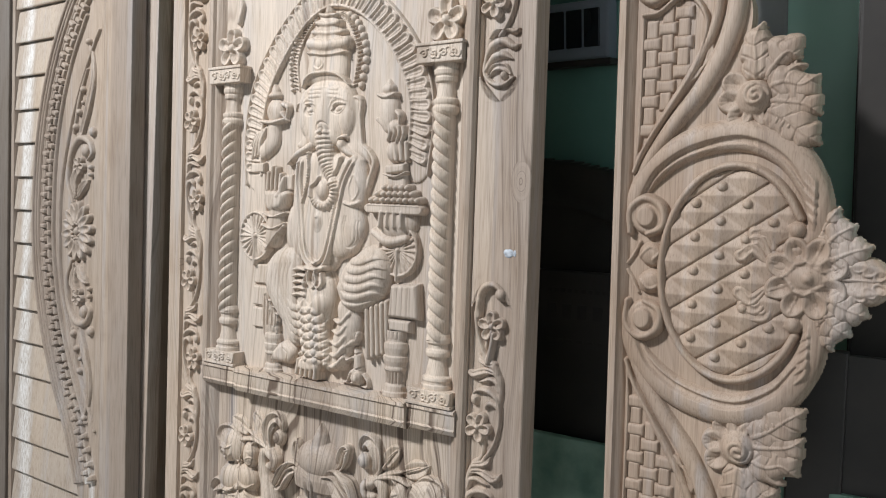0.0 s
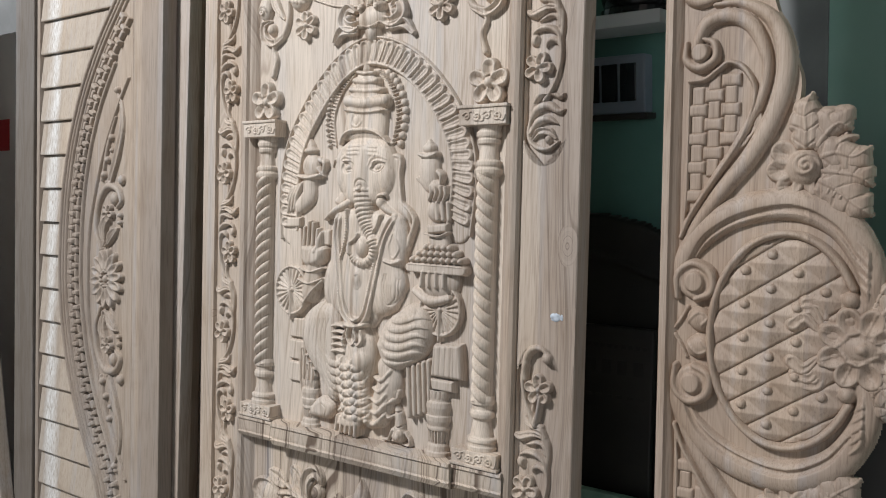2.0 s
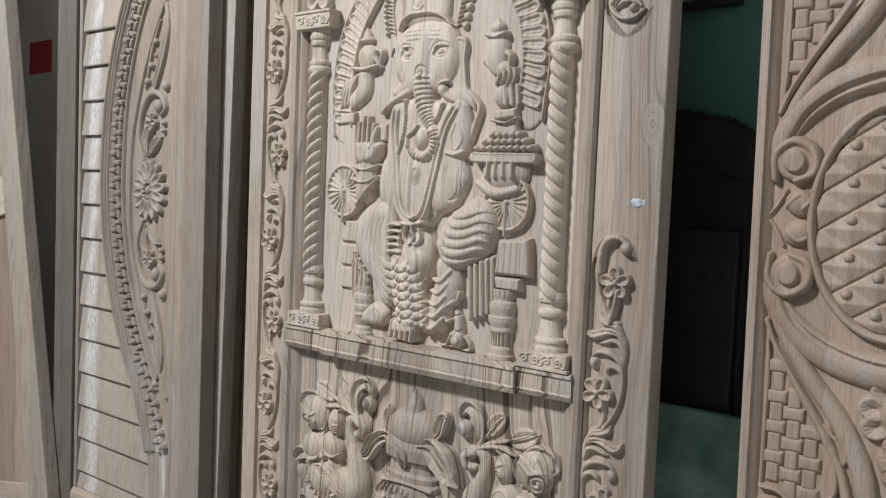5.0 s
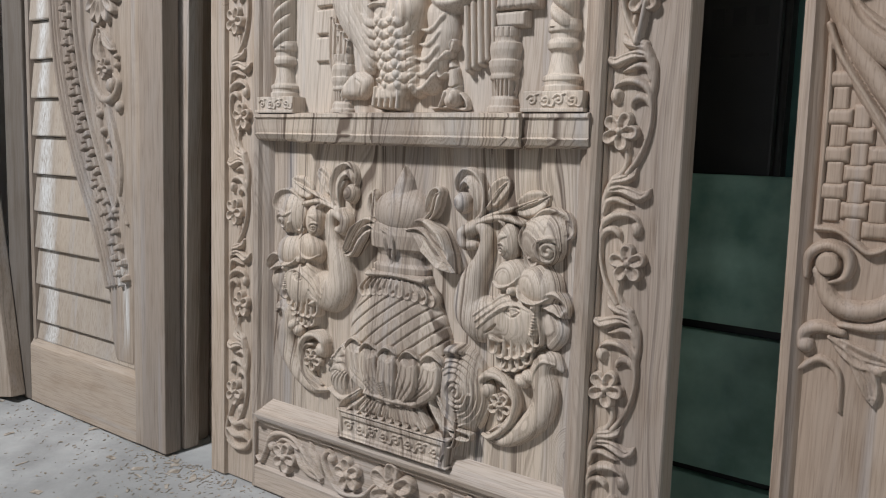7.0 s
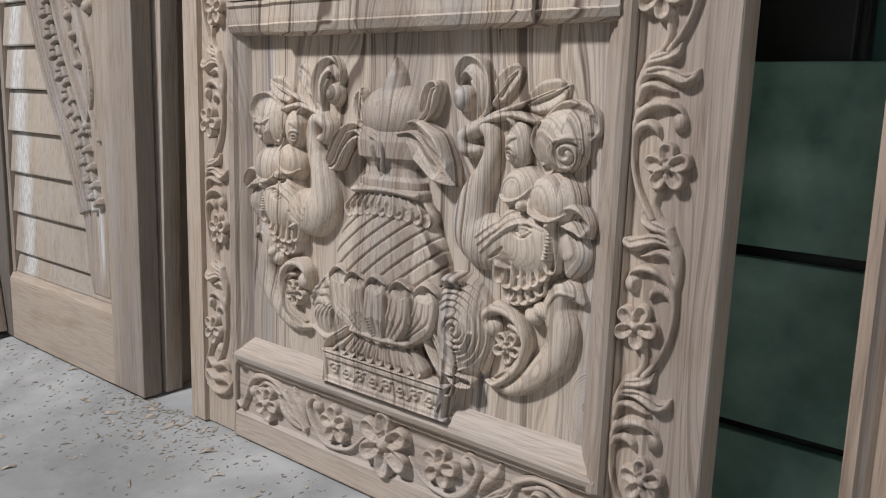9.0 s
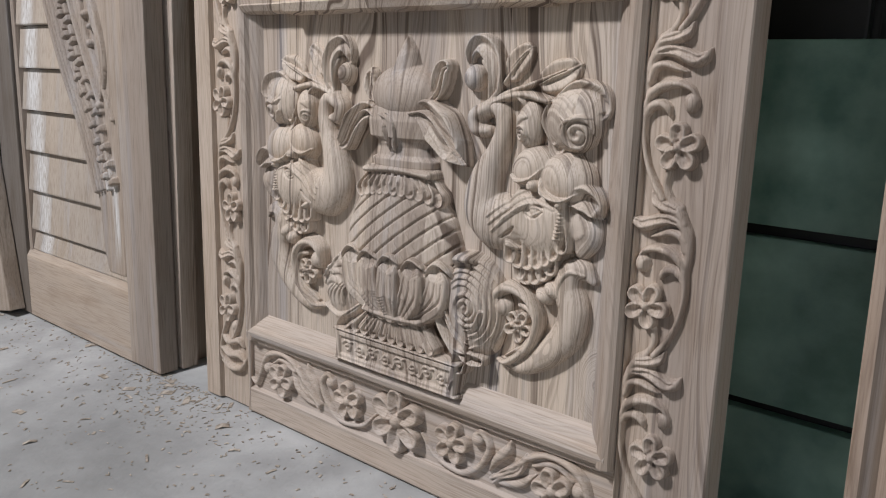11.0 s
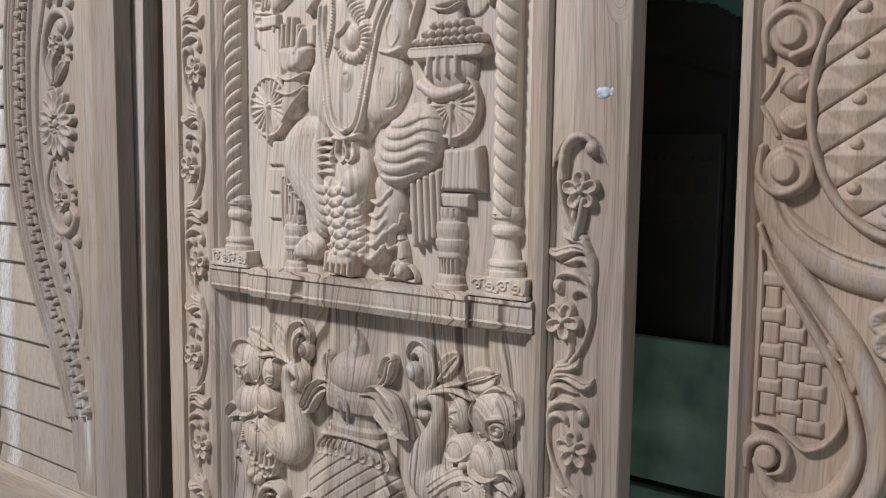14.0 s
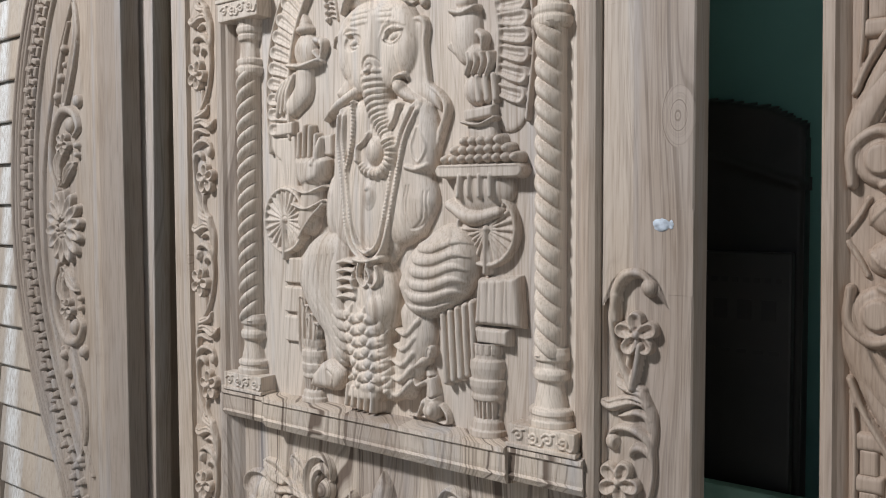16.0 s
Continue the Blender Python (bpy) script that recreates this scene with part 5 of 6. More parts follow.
for k in range(5):
    F.stroke([(x + 0.0132 * k, z - 0.0012 * k) for x, z in ((0.458, 0.818), (0.457, 0.788))], [0.0054, 0.0064], 0.043)
F.poly([(0.366, 0.826), (0.396, 0.849), (0.433, 0.842), (0.440, 0.821), (0.421, 0.800), (0.390, 0.800), (0.360, 0.800)], 0.028, 0.016, smooth=3)
F.stroke([(0.406, 0.835), (0.420, 0.823), (0.414, 0.804)], 0.0016, 0.003, "round", "cut")
# throne cloth in straight folds
for k in range(5):
    F.stroke([(x + 0.0125 * k, z + 0.005 * k) for x, z in ((0.639, 0.941), (0.645, 0.844))], 0.0068, 0.026)
F.rough(0.0005)
F.mesh("carved_figure", LINE, TEAK_PALE, door, "seated elephant-headed figure carved in relief")


def relief_part(name, box, draw, label="", res=0.0014, ground=LINE, mat=None, parent=None):
    R = Relief(*box, res)
    draw(R)
    return R.mesh(name, ground, mat or TEAK_PALE, parent or door, label)


def wheel(R, cx, cz, rx, rz):
    R.dome(cx, cz, rx, rz, 0.012, kind="flat")
    R.stroke([(cx + 0.92 * rx * math.cos(a), cz + 0.92 * rz * math.sin(a)) for a in np.linspace(0, 2 * math.pi, 17)], 0.0045, 0.020, per=3)
    for k in range(22):
        a = 2 * math.pi * k / 22
        R.stroke([(cx + 0.16 * rx * math.cos(a), cz + 0.16 * rz * math.sin(a)), (cx + 0.82 * rx * math.cos(a), cz + 0.82 * rz * math.sin(a))], [0.0015, 0.0036], 0.006, "round", "add")
    R.dome(cx, cz, 0.008, 0.008, 0.024)
    R.stroke([(cx, cz), (cx, cz - rz * 1.1)], 0.0055, 0.024)


relief_part("wheel", (0.235, 1.0, 0.37, 1.15), lambda R: wheel(R, 0.300, 1.077, 0.052, 0.058), "carved spoked wheel")
relief_part("wheel", (0.65, 0.99, 0.78, 1.14), lambda R: wheel(R, 0.712, 1.066, 0.052, 0.055), "carved spoked wheel")


def sweets(R):
    R.dome(0.704, 1.122, 0.052, 0.040, 0.032)
    R.stroke([(0.642, 1.148), (0.768, 1.146)], 0.0105, 0.034, "flat")
    R.stroke([(0.640, 1.155), (0.770, 1.153)], 0.003, 0.037)
    for row, n in enumerate((9, 7, 5)):
        for k in range(n):
            R.dome(0.706 + 0.0145 * (k - (n - 1) / 2), 1.164 + 0.0125 * row, 0.0088, 0.0088, 0.040 - 0.004 * row)
    for k in range(4):
        R.stroke([(0.676 + 0.017 * k, 1.140), (0.674 + 0.018 * k, 1.112)], [0.0066, 0.0072], 0.040)
    R.stroke([(0.650, 1.100), (0.690, 1.082), (0.735, 1.090)], [0.010, 0.014, 0.010], 0.032)


relief_part("bowl_of_sweets", (0.62, 1.06, 0.79, 1.21), sweets, "carved bowl heaped with round sweets")


def mouse(R):
    R.stroke([(0.610, 0.796), (0.615, 0.818), (0.613, 0.840), (0.609, 0.856)], [0.0145, 0.0125, 0.0105, 0.0065], 0.026)
    R.dome(0.620, 0.799, 0.0115, 0.0165, 0.036)
    R.stroke([(0.579, 0.851), (0.590, 0.861), (0.604, 0.870)], [0.0035, 0.0065, 0.0085], 0.034)
    R.dome(0.578, 0.850, 0.0035, 0.0045, 0.037)
    R.dome(0.614, 0.884, 0.0070, 0.0115, 0.036, -12)
    R.dome(0.614, 0.884, 0.0040, 0.0080, 0.012, -12, mode="cut")
    R.dome(0.598, 0.877, 0.003, 0.007, 0.028, 20)
    R.stroke([(0.605, 0.838), (0.593, 0.833), (0.586, 0.844)], [0.0045, 0.0038, 0.0030], 0.033)
    R.stroke([(0.603, 0.808), (0.596, 0.797), (0.590, 0.786)], [0.0065, 0.0045, 0.004], 0.028)
    R.stroke([(0.631, 0.806), (0.642, 0.793), (0.640, 0.781), (0.606, 0.785), (0.570, 0.783)], [0.003, 0.0035, 0.0035, 0.003, 0.002], 0.017)
    R.stroke([(0.601, 0.848), (0.608, 0.846), (0.618, 0.848)], 0.0016, 0.008, "round", "cut")
    R.stroke([(0.630, 0.824), (0.617, 0.816), (0.604, 0.818)], 0.0016, 0.007, "round", "cut")
    R.dome(0.599, 0.870, 0.0018, 0.0018, 0.006, mode="cut")


relief_part("carved_mouse", (0.560, 0.77, 0.66, 0.905), mouse, "small sitting mouse carved in relief", 0.0010)


def stool(R):
    R.poly([(0.700, 0.998), (0.768, 1.004), (0.774, 0.931), (0.694, 0.931)], 0.028, 0.008)
    R.poly([(0.693, 0.930), (0.752, 0.930), (0.752, 0.904), (0.698, 0.904)], 0.024, 0.006)
    R.stroke([(0.752, 1.000), (0.753, 0.932)], 0.0014, 0.003, "round", "cut")
    R.stroke([(0.736, 0.929), (0.736, 0.906)], 0.0014, 0.003, "round", "cut")
    for k in range(4):
        R.stroke([(0.708 + 0.013 * k, 0.996), (0.706 + 0.013 * k, 0.936)], 0.0020, 0.0030, "round", "cut")


relief_part("throne_block", (0.68, 0.895, 0.79, 1.015), stool)
for cx, z0, z1, fat in ((0.710, 0.776, 0.906, 1.12), (0.362, 0.776, 0.880, 1.0)):
    def leg(R):
        s = (z1 - z0) / 0.130
        turned(R, cx, [(z0 + s * a, r * fat) for a, r in ((0.0, 0.0255), (0.008, 0.0255), (0.010, 0.0225), (0.020, 0.0215), (0.024, 0.0190), (0.050, 0.0205), (0.052, 0.0225), (0.056, 0.0225), (0.060, 0.0210), (0.070, 0.0245), (0.079, 0.0250), (0.081, 0.0220),
                                                          (0.086, 0.0225), (0.096, 0.0245), (0.106, 0.0235), (0.109, 0.0190), (0.114, 0.0190), (0.116, 0.0205), (0.124, 0.0212), (0.130, 0.0205))], 1.1)
        for k in range(7):
            R.stroke([(cx + fat * (-0.0165 + 0.0055 * k), z0 + s * 0.026), (cx + fat * (-0.0175 + 0.0058 * k), z0 + s * 0.048)], 0.0018, 0.008, "round", "cut")
        for k in range(4):
            R.stroke([(cx + fat * (-0.012 + 0.008 * k), z0 + s * 0.116), (cx + fat * (-0.012 + 0.008 * k), z0 + s * 0.127)], 0.0012, 0.004, "round", "cut")
    relief_part("throne_leg", (cx - 0.04, z0, cx + 0.04, z1), leg, "", 0.0011)
for k in range(3):
    relief_part("throne_slat", (0.28, 0.86 + 0.05 * k, 0.36, 0.93 + 0.05 * k), lambda R: R.poly([(0.292, 0.87 + 0.05 * k), (0.345, 0.87 + 0.05 * k), (0.345, 0.914 + 0.05 * k), (0.292, 0.914 + 0.05 * k)], 0.010, 0.003))


# crest over the arch
def crest(R):
    c = 0.520
    R.dome(c, 1.662, 0.040, 0.028, 0.032)
    R.dome(c, 1.632, 0.018, 0.022, 0.030)
    R.stroke([(c - 0.030, 1.646), (c, 1.640), (c + 0.030, 1.648)], 0.005, 0.036, ribs=9, rib=0.4)
    for s in (-1, 1):
        R.dome(c + s * 0.022, 1.682, 0.013, 0.014, 0.036)
        R.spiral(c + s * 0.022, 1.682, 0.008, 1.4, 0.002, 0.004)
        R.stroke([(c + s * 0.030, 1.655), (c + s * 0.058, 1.648), (c + s * 0.080, 1.664), (c + s * 0.070, 1.690), (c + s * 0.052, 1.682)], [0.008, 0.013, 0.013, 0.010, 0.005], 0.026, "cup")
        R.stroke([(c + s * 0.045, 1.640), (c + s * 0.085, 1.642), (c + s * 0.106, 1.622)], [0.008, 0.012, 0.006], 0.024, "cup")
        R.dome(c + s * 0.062, 1.668, 0.009, 0.009, 0.028)
        R.leaf([(c + s * 0.008, 1.686), (c + s * 0.014, 1.704), (c + s * 0.004, 1.722)], 0.010, 0.026)
    R.leaf([(c, 1.690), (c - 0.002, 1.712), (c - 0.008, 1.734)], 0.011, 0.028)


relief_part("crest", (0.40, 1.605, 0.64, 1.745), crest, "carved crest of leaves over the arch")


def swag(R):
    R.stroke([(0.345, 1.725), (0.420, 1.700), (0.520, 1.692), (0.620, 1.706), (0.690, 1.735)], 0.0025, 0.007)
    R.stroke([(0.345, 1.728), (0.400, 1.768), (0.470, 1.795), (0.560, 1.800), (0.640, 1.776), (0.690, 1.740)], 0.003, 0.007)


relief_part("torana_line", (0.33, 1.68, 0.71, 1.82), swag)
for s in (-1, 1):
    X = lambda x: 0.512 + s * (x - 0.512)
    q = lambda *pts: [(X(x), z) for x, z in pts]
    box = lambda a, b, c, d: (min(X(a), X(c)), b, max(X(a), X(c)), d)

    def mango(R):
        R.dome(X(0.716), 1.735, 0.032, 0.030, 0.030, -30 * s)
        for k in range(5):
            for j in range(4):
                R.dome(X(0.696 + 0.010 * k), 1.716 + 0.0105 * j + 0.002 * k, 0.005, 0.0045, 0.003, 0, "round", "add")

    def spray(R):
        R.stroke(q((0.800, 1.565), (0.790, 1.600), (0.800, 1.625), (0.790, 1.645), (0.765, 1.660), (0.752, 1.700), (0.758, 1.750), (0.770, 1.800), (0.772, 1.850)), [0.007, 0.006, 0.005, 0.006, 0.007, 0.007, 0.006, 0.006, 0.005], 0.016)
        R.stroke(q((0.770, 1.652), (0.800, 1.640), (0.828, 1.655), (0.832, 1.684), (0.812, 1.692)), [0.006, 0.009, 0.010, 0.008, 0.004], 0.020, "cup")
        R.dome(X(0.806), 1.672, 0.013, 0.014, 0.022)
        R.leaf(q((0.765, 1.690), (0.785, 1.712), (0.800, 1.740), (0.800, 1.765)), 0.011, 0.016)
        R.leaf(q((0.755, 1.720), (0.738, 1.755), (0.735, 1.790)), 0.010, 0.015)
        R.leaf(q((0.770, 1.790), (0.800, 1.800), (0.830, 1.830)), 0.012, 0.015)

    def rosebud(R):
        R.dome(X(0.826), 1.722, 0.022, 0.030, 0.026)
        R.spiral(X(0.828), 1.714, 0.012, 1.8, 0.0022, 0.005)

    relief_part("mango", box(0.66, 1.69, 0.77, 1.78), mango)
    relief_part("spray", box(0.72, 1.55, 0.85, 1.87), spray)
    relief_part("rosebud", box(0.79, 1.68, 0.86, 1.765), rosebud)
    relief_part("flower", box(0.65, 1.62, 0.74, 1.715), lambda R: R.flower(X(0.696), 1.668, 0.033, 0.020, 6, 90, 0.24))

# ---- the louvred door with a bowed carving ----
Relief.depth = 0.85
FACE = -0.020
side_door = base_of("louvred_door", LEAN, "pale teak door with lapped slats and a bowed carved strip, leaning beside the carved door", "door")


def plank(x0, x1, y0, y1, z0, z1, mat, parent, name, bevel=0.003, label=""):
    return part(name, cuboid((x0, y0, z0), (x1, y1, z1), bevel), mat, parent, label)


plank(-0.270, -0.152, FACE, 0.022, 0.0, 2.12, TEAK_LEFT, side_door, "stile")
# the far stile's shade is in its colour
plank(-0.872, -0.768, FACE, 0.022, 0.0, 2.12, TEAK_SHADED, side_door, "stile", 0.003, "stile with shade put into its dark colour")
part("bottom_rail", extruded([(0.0, 0.022), (0.0, FACE + 0.001), (0.150, FACE + 0.001), (0.156, FACE + 0.002), (0.172, FACE + 0.012), (0.172, 0.022)], -0.768, -0.270, "x"), TEAK_LEFT_RAIL, side_door)
part("top_rail", extruded([(1.918, 0.022), (1.918, FACE + 0.012), (1.934, FACE + 0.002), (2.118, FACE + 0.001), (2.118, 0.022)], -0.768, -0.270, "x"), TEAK_LEFT_RAIL, side_door)
part("panel_board", cuboid((-0.770, 0.006, 0.170), (-0.268, 0.018, 1.92), 0), TEAK_LEFT, side_door)
for s, a in ((1, -0.765), (-1, -0.288)):
    part("bead", extruded([(a, 0.008), (a, FACE + 0.010), (a + 0.006, FACE + 0.006), (a + 0.014, FACE + 0.010), (a + 0.018, 0.008)], 0.172, 1.918), TEAK_LEFT, side_door)
STEP = 0.0985
for k in range(18):
    z0 = 0.1265 + STEP * k
    lo, hi = max(z0, 0.172), min(z0 + STEP - 0.002, 1.917)
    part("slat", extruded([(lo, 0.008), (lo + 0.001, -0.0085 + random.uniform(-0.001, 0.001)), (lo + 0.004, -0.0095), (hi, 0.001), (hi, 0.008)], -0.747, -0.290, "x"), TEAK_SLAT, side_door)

BOW = [(-0.292, 1.905), (-0.372, 1.810), (-0.455, 1.705), (-0.530, 1.580), (-0.585, 1.440), (-0.618, 1.290), (-0.630, 1.130), (-0.627, 1.000), (-0.610, 0.890), (-0.575, 0.760), (-0.515, 0.620), (-0.445, 0.490), (-0.395, 0.360), (-0.370, 0.200)]
bow = np.array(BOW)


def bowed(by, lo=0, hi=None):
    """The bow's line moved inwards by a distance."""
    d = np.gradient(bow, axis=0)
    d /= np.linalg.norm(d, axis=1)[:, None]
    line = bow + np.stack([-d[:, 1], d[:, 0]], 1) * by
    return [tuple(p) for p in line[lo:hi]]


R = Relief(-0.66, 0.185, -0.280, 1.925, 0.0020)
R.poly(BOW + [(-0.290, 0.200), (-0.290, 1.905)], 0.014, 0.003, smooth=4)
carved = R.mesh("carved_board", 0.002, TEAK_LEFT, side_door, "bowed board that carries the carving")
for by, r, h in ((0.006, 0.006, 0.012), (0.020, 0.005, 0.010), (0.033, 0.005, 0.010), (0.046, 0.004, 0.006)):
    R = Relief(-0.66, 0.185, -0.280, 1.925, 0.0022)
    R.stroke(bowed(by, 0, 13), r, h)
    R.mesh("bowed_bead", FACE + 0.0085, TEAK_LEFT, carved)
R = Relief(-0.62, 0.30, -0.285, 1.80, 0.0018)
line = spline(bowed(0.078, 1, 13), 24)
gone, count = 1.0, 0
for a, b in zip(line, line[1:]):
    gone += np.linalg.norm(b - a)
    if gone > 0.0185:
        way = (b - a) / np.linalg.norm(b - a)
        nor = np.array([-way[1], way[0]])
        s = 1 if count % 2 else -1
        c = b + nor * 0.0115 * s
        link_at = lambda m, u, v: [tuple(m + nor * p * u + way * w * v) for p, w in ((-1, -1), (1, -1), (1, 1), (-1, 1))]
        R.poly(link_at(c, 0.0125, 0.0072), 0.0165, 0.0035)
        R.poly(link_at(b - nor * 0.0125 * s, 0.0062, 0.0125), 0.0120, 0.0030)
        gone, count = 0.0, count + 1
R.mesh("plaited_band", FACE + 0.0085, TEAK_LEFT, carved, "plaited carved band")
R = Relief(-0.60, 0.30, -0.283, 1.80, 0.0020)
R.stroke(bowed(0.108, 2, 12), 0.005, 0.009)
R.stroke([(-0.306, 1.600), (-0.345, 1.540), (-0.400, 1.440), (-0.445, 1.330), (-0.480, 1.200), (-0.488, 1.060), (-0.478, 0.920), (-0.440, 0.800), (-0.390, 0.690), (-0.330, 0.570), (-0.305, 0.520)], 0.0045, 0.008)
R.mesh("bowed_bead", FACE + 0.0085, TEAK_LEFT, carved)
R = Relief(-0.48, 0.97, -0.30, 1.155, 0.0015)
for k in range(14):
    a = 2 * math.pi * (k + 0.3) / 14
    R.dome(-0.392 + 0.044 * math.cos(a), 1.060 + 0.052 * math.sin(a), 0.032, 0.0135, 0.016, math.degrees(a), "cup")
for k in range(11):
    a = 2 * math.pi * k / 11
    R.dome(-0.392 + 0.019 * math.cos(a), 1.060 + 0.021 * math.sin(a), 0.006, 0.006, 0.020)
R.dome(-0.392, 1.060, 0.013, 0.014, 0.020)
R.mesh("rosette", FACE + 0.0085, TEAK_LEFT, carved, "many-petalled carved rosette")
for s in (1, -1):
    Z = lambda z: 1.060 + s * (z - 1.060)
    q = lambda *pts: [(x, Z(z)) for x, z in pts]
    R = Relief(-0.49, min(Z(1.13), Z(1.60)), -0.288, max(Z(1.13), Z(1.60)), 0.0017)
    R.stroke(q((-0.420, 1.140), (-0.445, 1.200), (-0.432, 1.270), (-0.395, 1.312), (-0.350, 1.306), (-0.330, 1.275), (-0.350, 1.255)), [0.006, 0.008, 0.009, 0.010, 0.009, 0.007, 0.004], 0.014)
    R.dome(-0.362, Z(1.280), 0.016, 0.018, 0.016)
    R.leaf(q((-0.405, 1.150), (-0.410, 1.200), (-0.385, 1.235)), 0.016, 0.015)
    R.leaf(q((-0.395, 1.150), (-0.372, 1.180), (-0.345, 1.200)), 0.014, 0.014)
    R.stroke(q((-0.380, 1.330), (-0.350, 1.400), (-0.330, 1.470), (-0.335, 1.530), (-0.352, 1.560)), [0.010, 0.012, 0.008, 0.005, 0.004], 0.012, "cup")
    R.stroke(q((-0.420, 1.330), (-0.395, 1.420), (-0.360, 1.500)), [0.004, 0.006, 0.003], 0.010)
    for x, z, r in ((-0.335, 1.235, 0.008), (-0.335, 1.215, 0.007), (-0.412, 1.345, 0.010), (-0.330, 1.330, 0.014), (-0.395, 1.385, 0.009), (-0.372, 1.410, 0.008), (-0.378, 1.445, 0.009), (-0.354, 1.572, 0.010)):
        R.dome(x, Z(z), r, r, 0.014)
    R.mesh("leaf_scroll", FACE + 0.0085, TEAK_LEFT, carved)
    R = Relief(-0.43, min(Z(1.20), Z(1.28)), -0.35, max(Z(1.20), Z(1.28)), 0.0015)
    R.flower(-0.388, Z(1.240), 0.026, 0.015, 5, 60)
    R.mesh("flower", FACE + 0.0085, TEAK_LEFT, carved)

# doors stacked behind it; the rear two are added to keep the gap dark
for x1, y0, y1, tip, mat, text in ((-0.142, 0.026, 0.064, 1.2, TEAK_FRAME, "grey-brown teak door standing behind the louvred door"), (-0.165, 0.072, 0.108, 1.0, TEAK_LEFT, "plain teak door added in the stack to block light"), (-0.075, 0.114, 0.150, 1.0, TEAK_DARK, "grey-brown plank door added at the back of the stack to darken the gap")):
    stacked = base_of("stacked_door", LEAN @ pose(x1, 0, 0.003, 0, tip, 0), text, "door", "stacked doors")
    plank(-0.11, 0.0, y0, y1, 0.0, 2.10, mat, stacked, "stile", 0.003)
    plank(-0.60, -0.111, y0 + 0.006, y1 - 0.006, 0.004, 2.09, mat, stacked, "panel_board")

# the door on its far side, slipped sideways
lean_door = base_of("leaning_door", LEAN @ pose(-0.795, 0, 0.01, 0, -11.3, 0), "brown framed teak door tilted sideways against the stack", "door")
plank(-0.115, 0.0, -0.062, -0.022, 0.0, 2.05, TEAK_DARK, lean_door, "stile")
plank(-0.75, -0.1155, -0.060, -0.024, 0.012, 0.16, TEAK_RAIL, lean_door, "rail")
plank(-0.75, -0.1155, -0.060, -0.024, 1.00, 1.12, TEAK_RAIL, lean_door, "rail")
plank(-0.75, -0.1155, -0.060, -0.024, 1.93, 2.05, TEAK_RAIL, lean_door, "rail")
plank(-0.76, -0.1, -0.048, -0.030, 0.15, 1.94, TEAK_RIGHT, lean_door, "panel_board")
plank(-0.86, -0.751, -0.062, -0.022, 0.0, 2.05, TEAK_DARK, lean_door, "stile")

# ---- the scroll-shaped carved panel ----
Relief.depth = 0.72
GROUND = 0.100
side_panel = base_of("scroll_panel", LEAN @ pose(0.006, 0, 0), "reddish teak panel with scrolls, basket weave and leaf clusters, standing upright", "carved panel")
HALF = [(1.482, 0.0), (1.473, 0.08), (1.448, 0.150), (1.405, 0.212), (1.355, 0.270), (1.335, 0.350), (1.338, 0.425), (1.322, 0.475), (1.300, 0.535), (1.284, 0.590), (1.272, 0.655), (1.292, 0.760), (1.330, 0.900), (1.335, 1.055)]
CZ = 1.060
edge = spline(HALF, 5)
ring = [(x, CZ + d) for x, d in edge[::-1]] + [(x, CZ - d) for x, d in edge[1:]]
ring += [(1.134, 0.005), (1.114, 2.115)]
bm = bmesh.new()
front = [bm.verts.new((x, GROUND, z)) for x, z in ring]
back = [bm.verts.new((x, GROUND + 0.034, z)) for x, z in ring]
bm.faces.new(front)
bm.faces.new(back[::-1])
for k in range(len(ring)):
    j = (k + 1) % len(ring)
    bm.faces.new((front[k], back[k], back[j], front[j]))
part("panel_board", bm, TEAK_RIGHT, side_panel)
part("edge_strip", extruded([(1.114, GROUND + 0.034), (1.112, GROUND - 0.014), (1.116, GROUND - 0.018), (1.126, GROUND - 0.018), (1.130, GROUND - 0.012), (1.136, GROUND - 0.006), (1.141, GROUND), (1.141, GROUND + 0.01)], 0.006, 2.114), TEAK_RIGHT, side_panel).matrix_basis = pose(0.018, 0, 0, 0, -0.55, 0)


def on_panel(name, box, draw, label="", res=0.0018):
    return relief_part(name, box, draw, label, res, GROUND, TEAK_RIGHT, side_panel)


def acanthus(R, pts, wid, h, lobes=3):
    """A broad carved leaf with lobed edges, a raised midrib and hollows between the veins."""
    line = spline(pts, 24)
    n = len(line) - 1
    way = np.gradient(line, axis=0)
    way /= np.linalg.norm(way, axis=1)[:, None]
    nor = np.stack([-way[:, 1], way[:, 0]], 1)
    f = np.linspace(0, 1, n + 1)
    wide = wid * (0.45 + 0.55 * np.sin(np.pi * np.clip(f * 0.9 + 0.12, 0, 1))) * (0.80 + 0.20 * np.abs(np.sin(np.pi * lobes * f)) ** 0.6) * np.clip((1.04 - f) * 4.0, 0, 1)
    R.poly([tuple(p) for p in np.vstack([line + nor * wide[:, None], (line - nor * wide[:, None])[::-1]])[::2]], h, wid * 0.55)
    for k in range(lobes + 1):
        i = int((k + 0.3) / (lobes + 1) * n)
        j = min(n, i + n // 6)
        for side in (-1, 1):
            R.stroke([tuple(line[i]), tuple((line[i] + line[j]) / 2 + nor[i] * side * wide[i] * 0.55), tuple(line[j] + nor[j] * side * wide[j] * 0.9)], [0.0008, 0.0024, 0.0010], 0.0032, "round", "cut", per=4)
    R.stroke([tuple(p) for p in line[:-6:6]], [0.0040, 0.0012], 0.0035, "round", "add", per=3)


OX, ORX, ORZ = 1.326, 0.116, 0.172


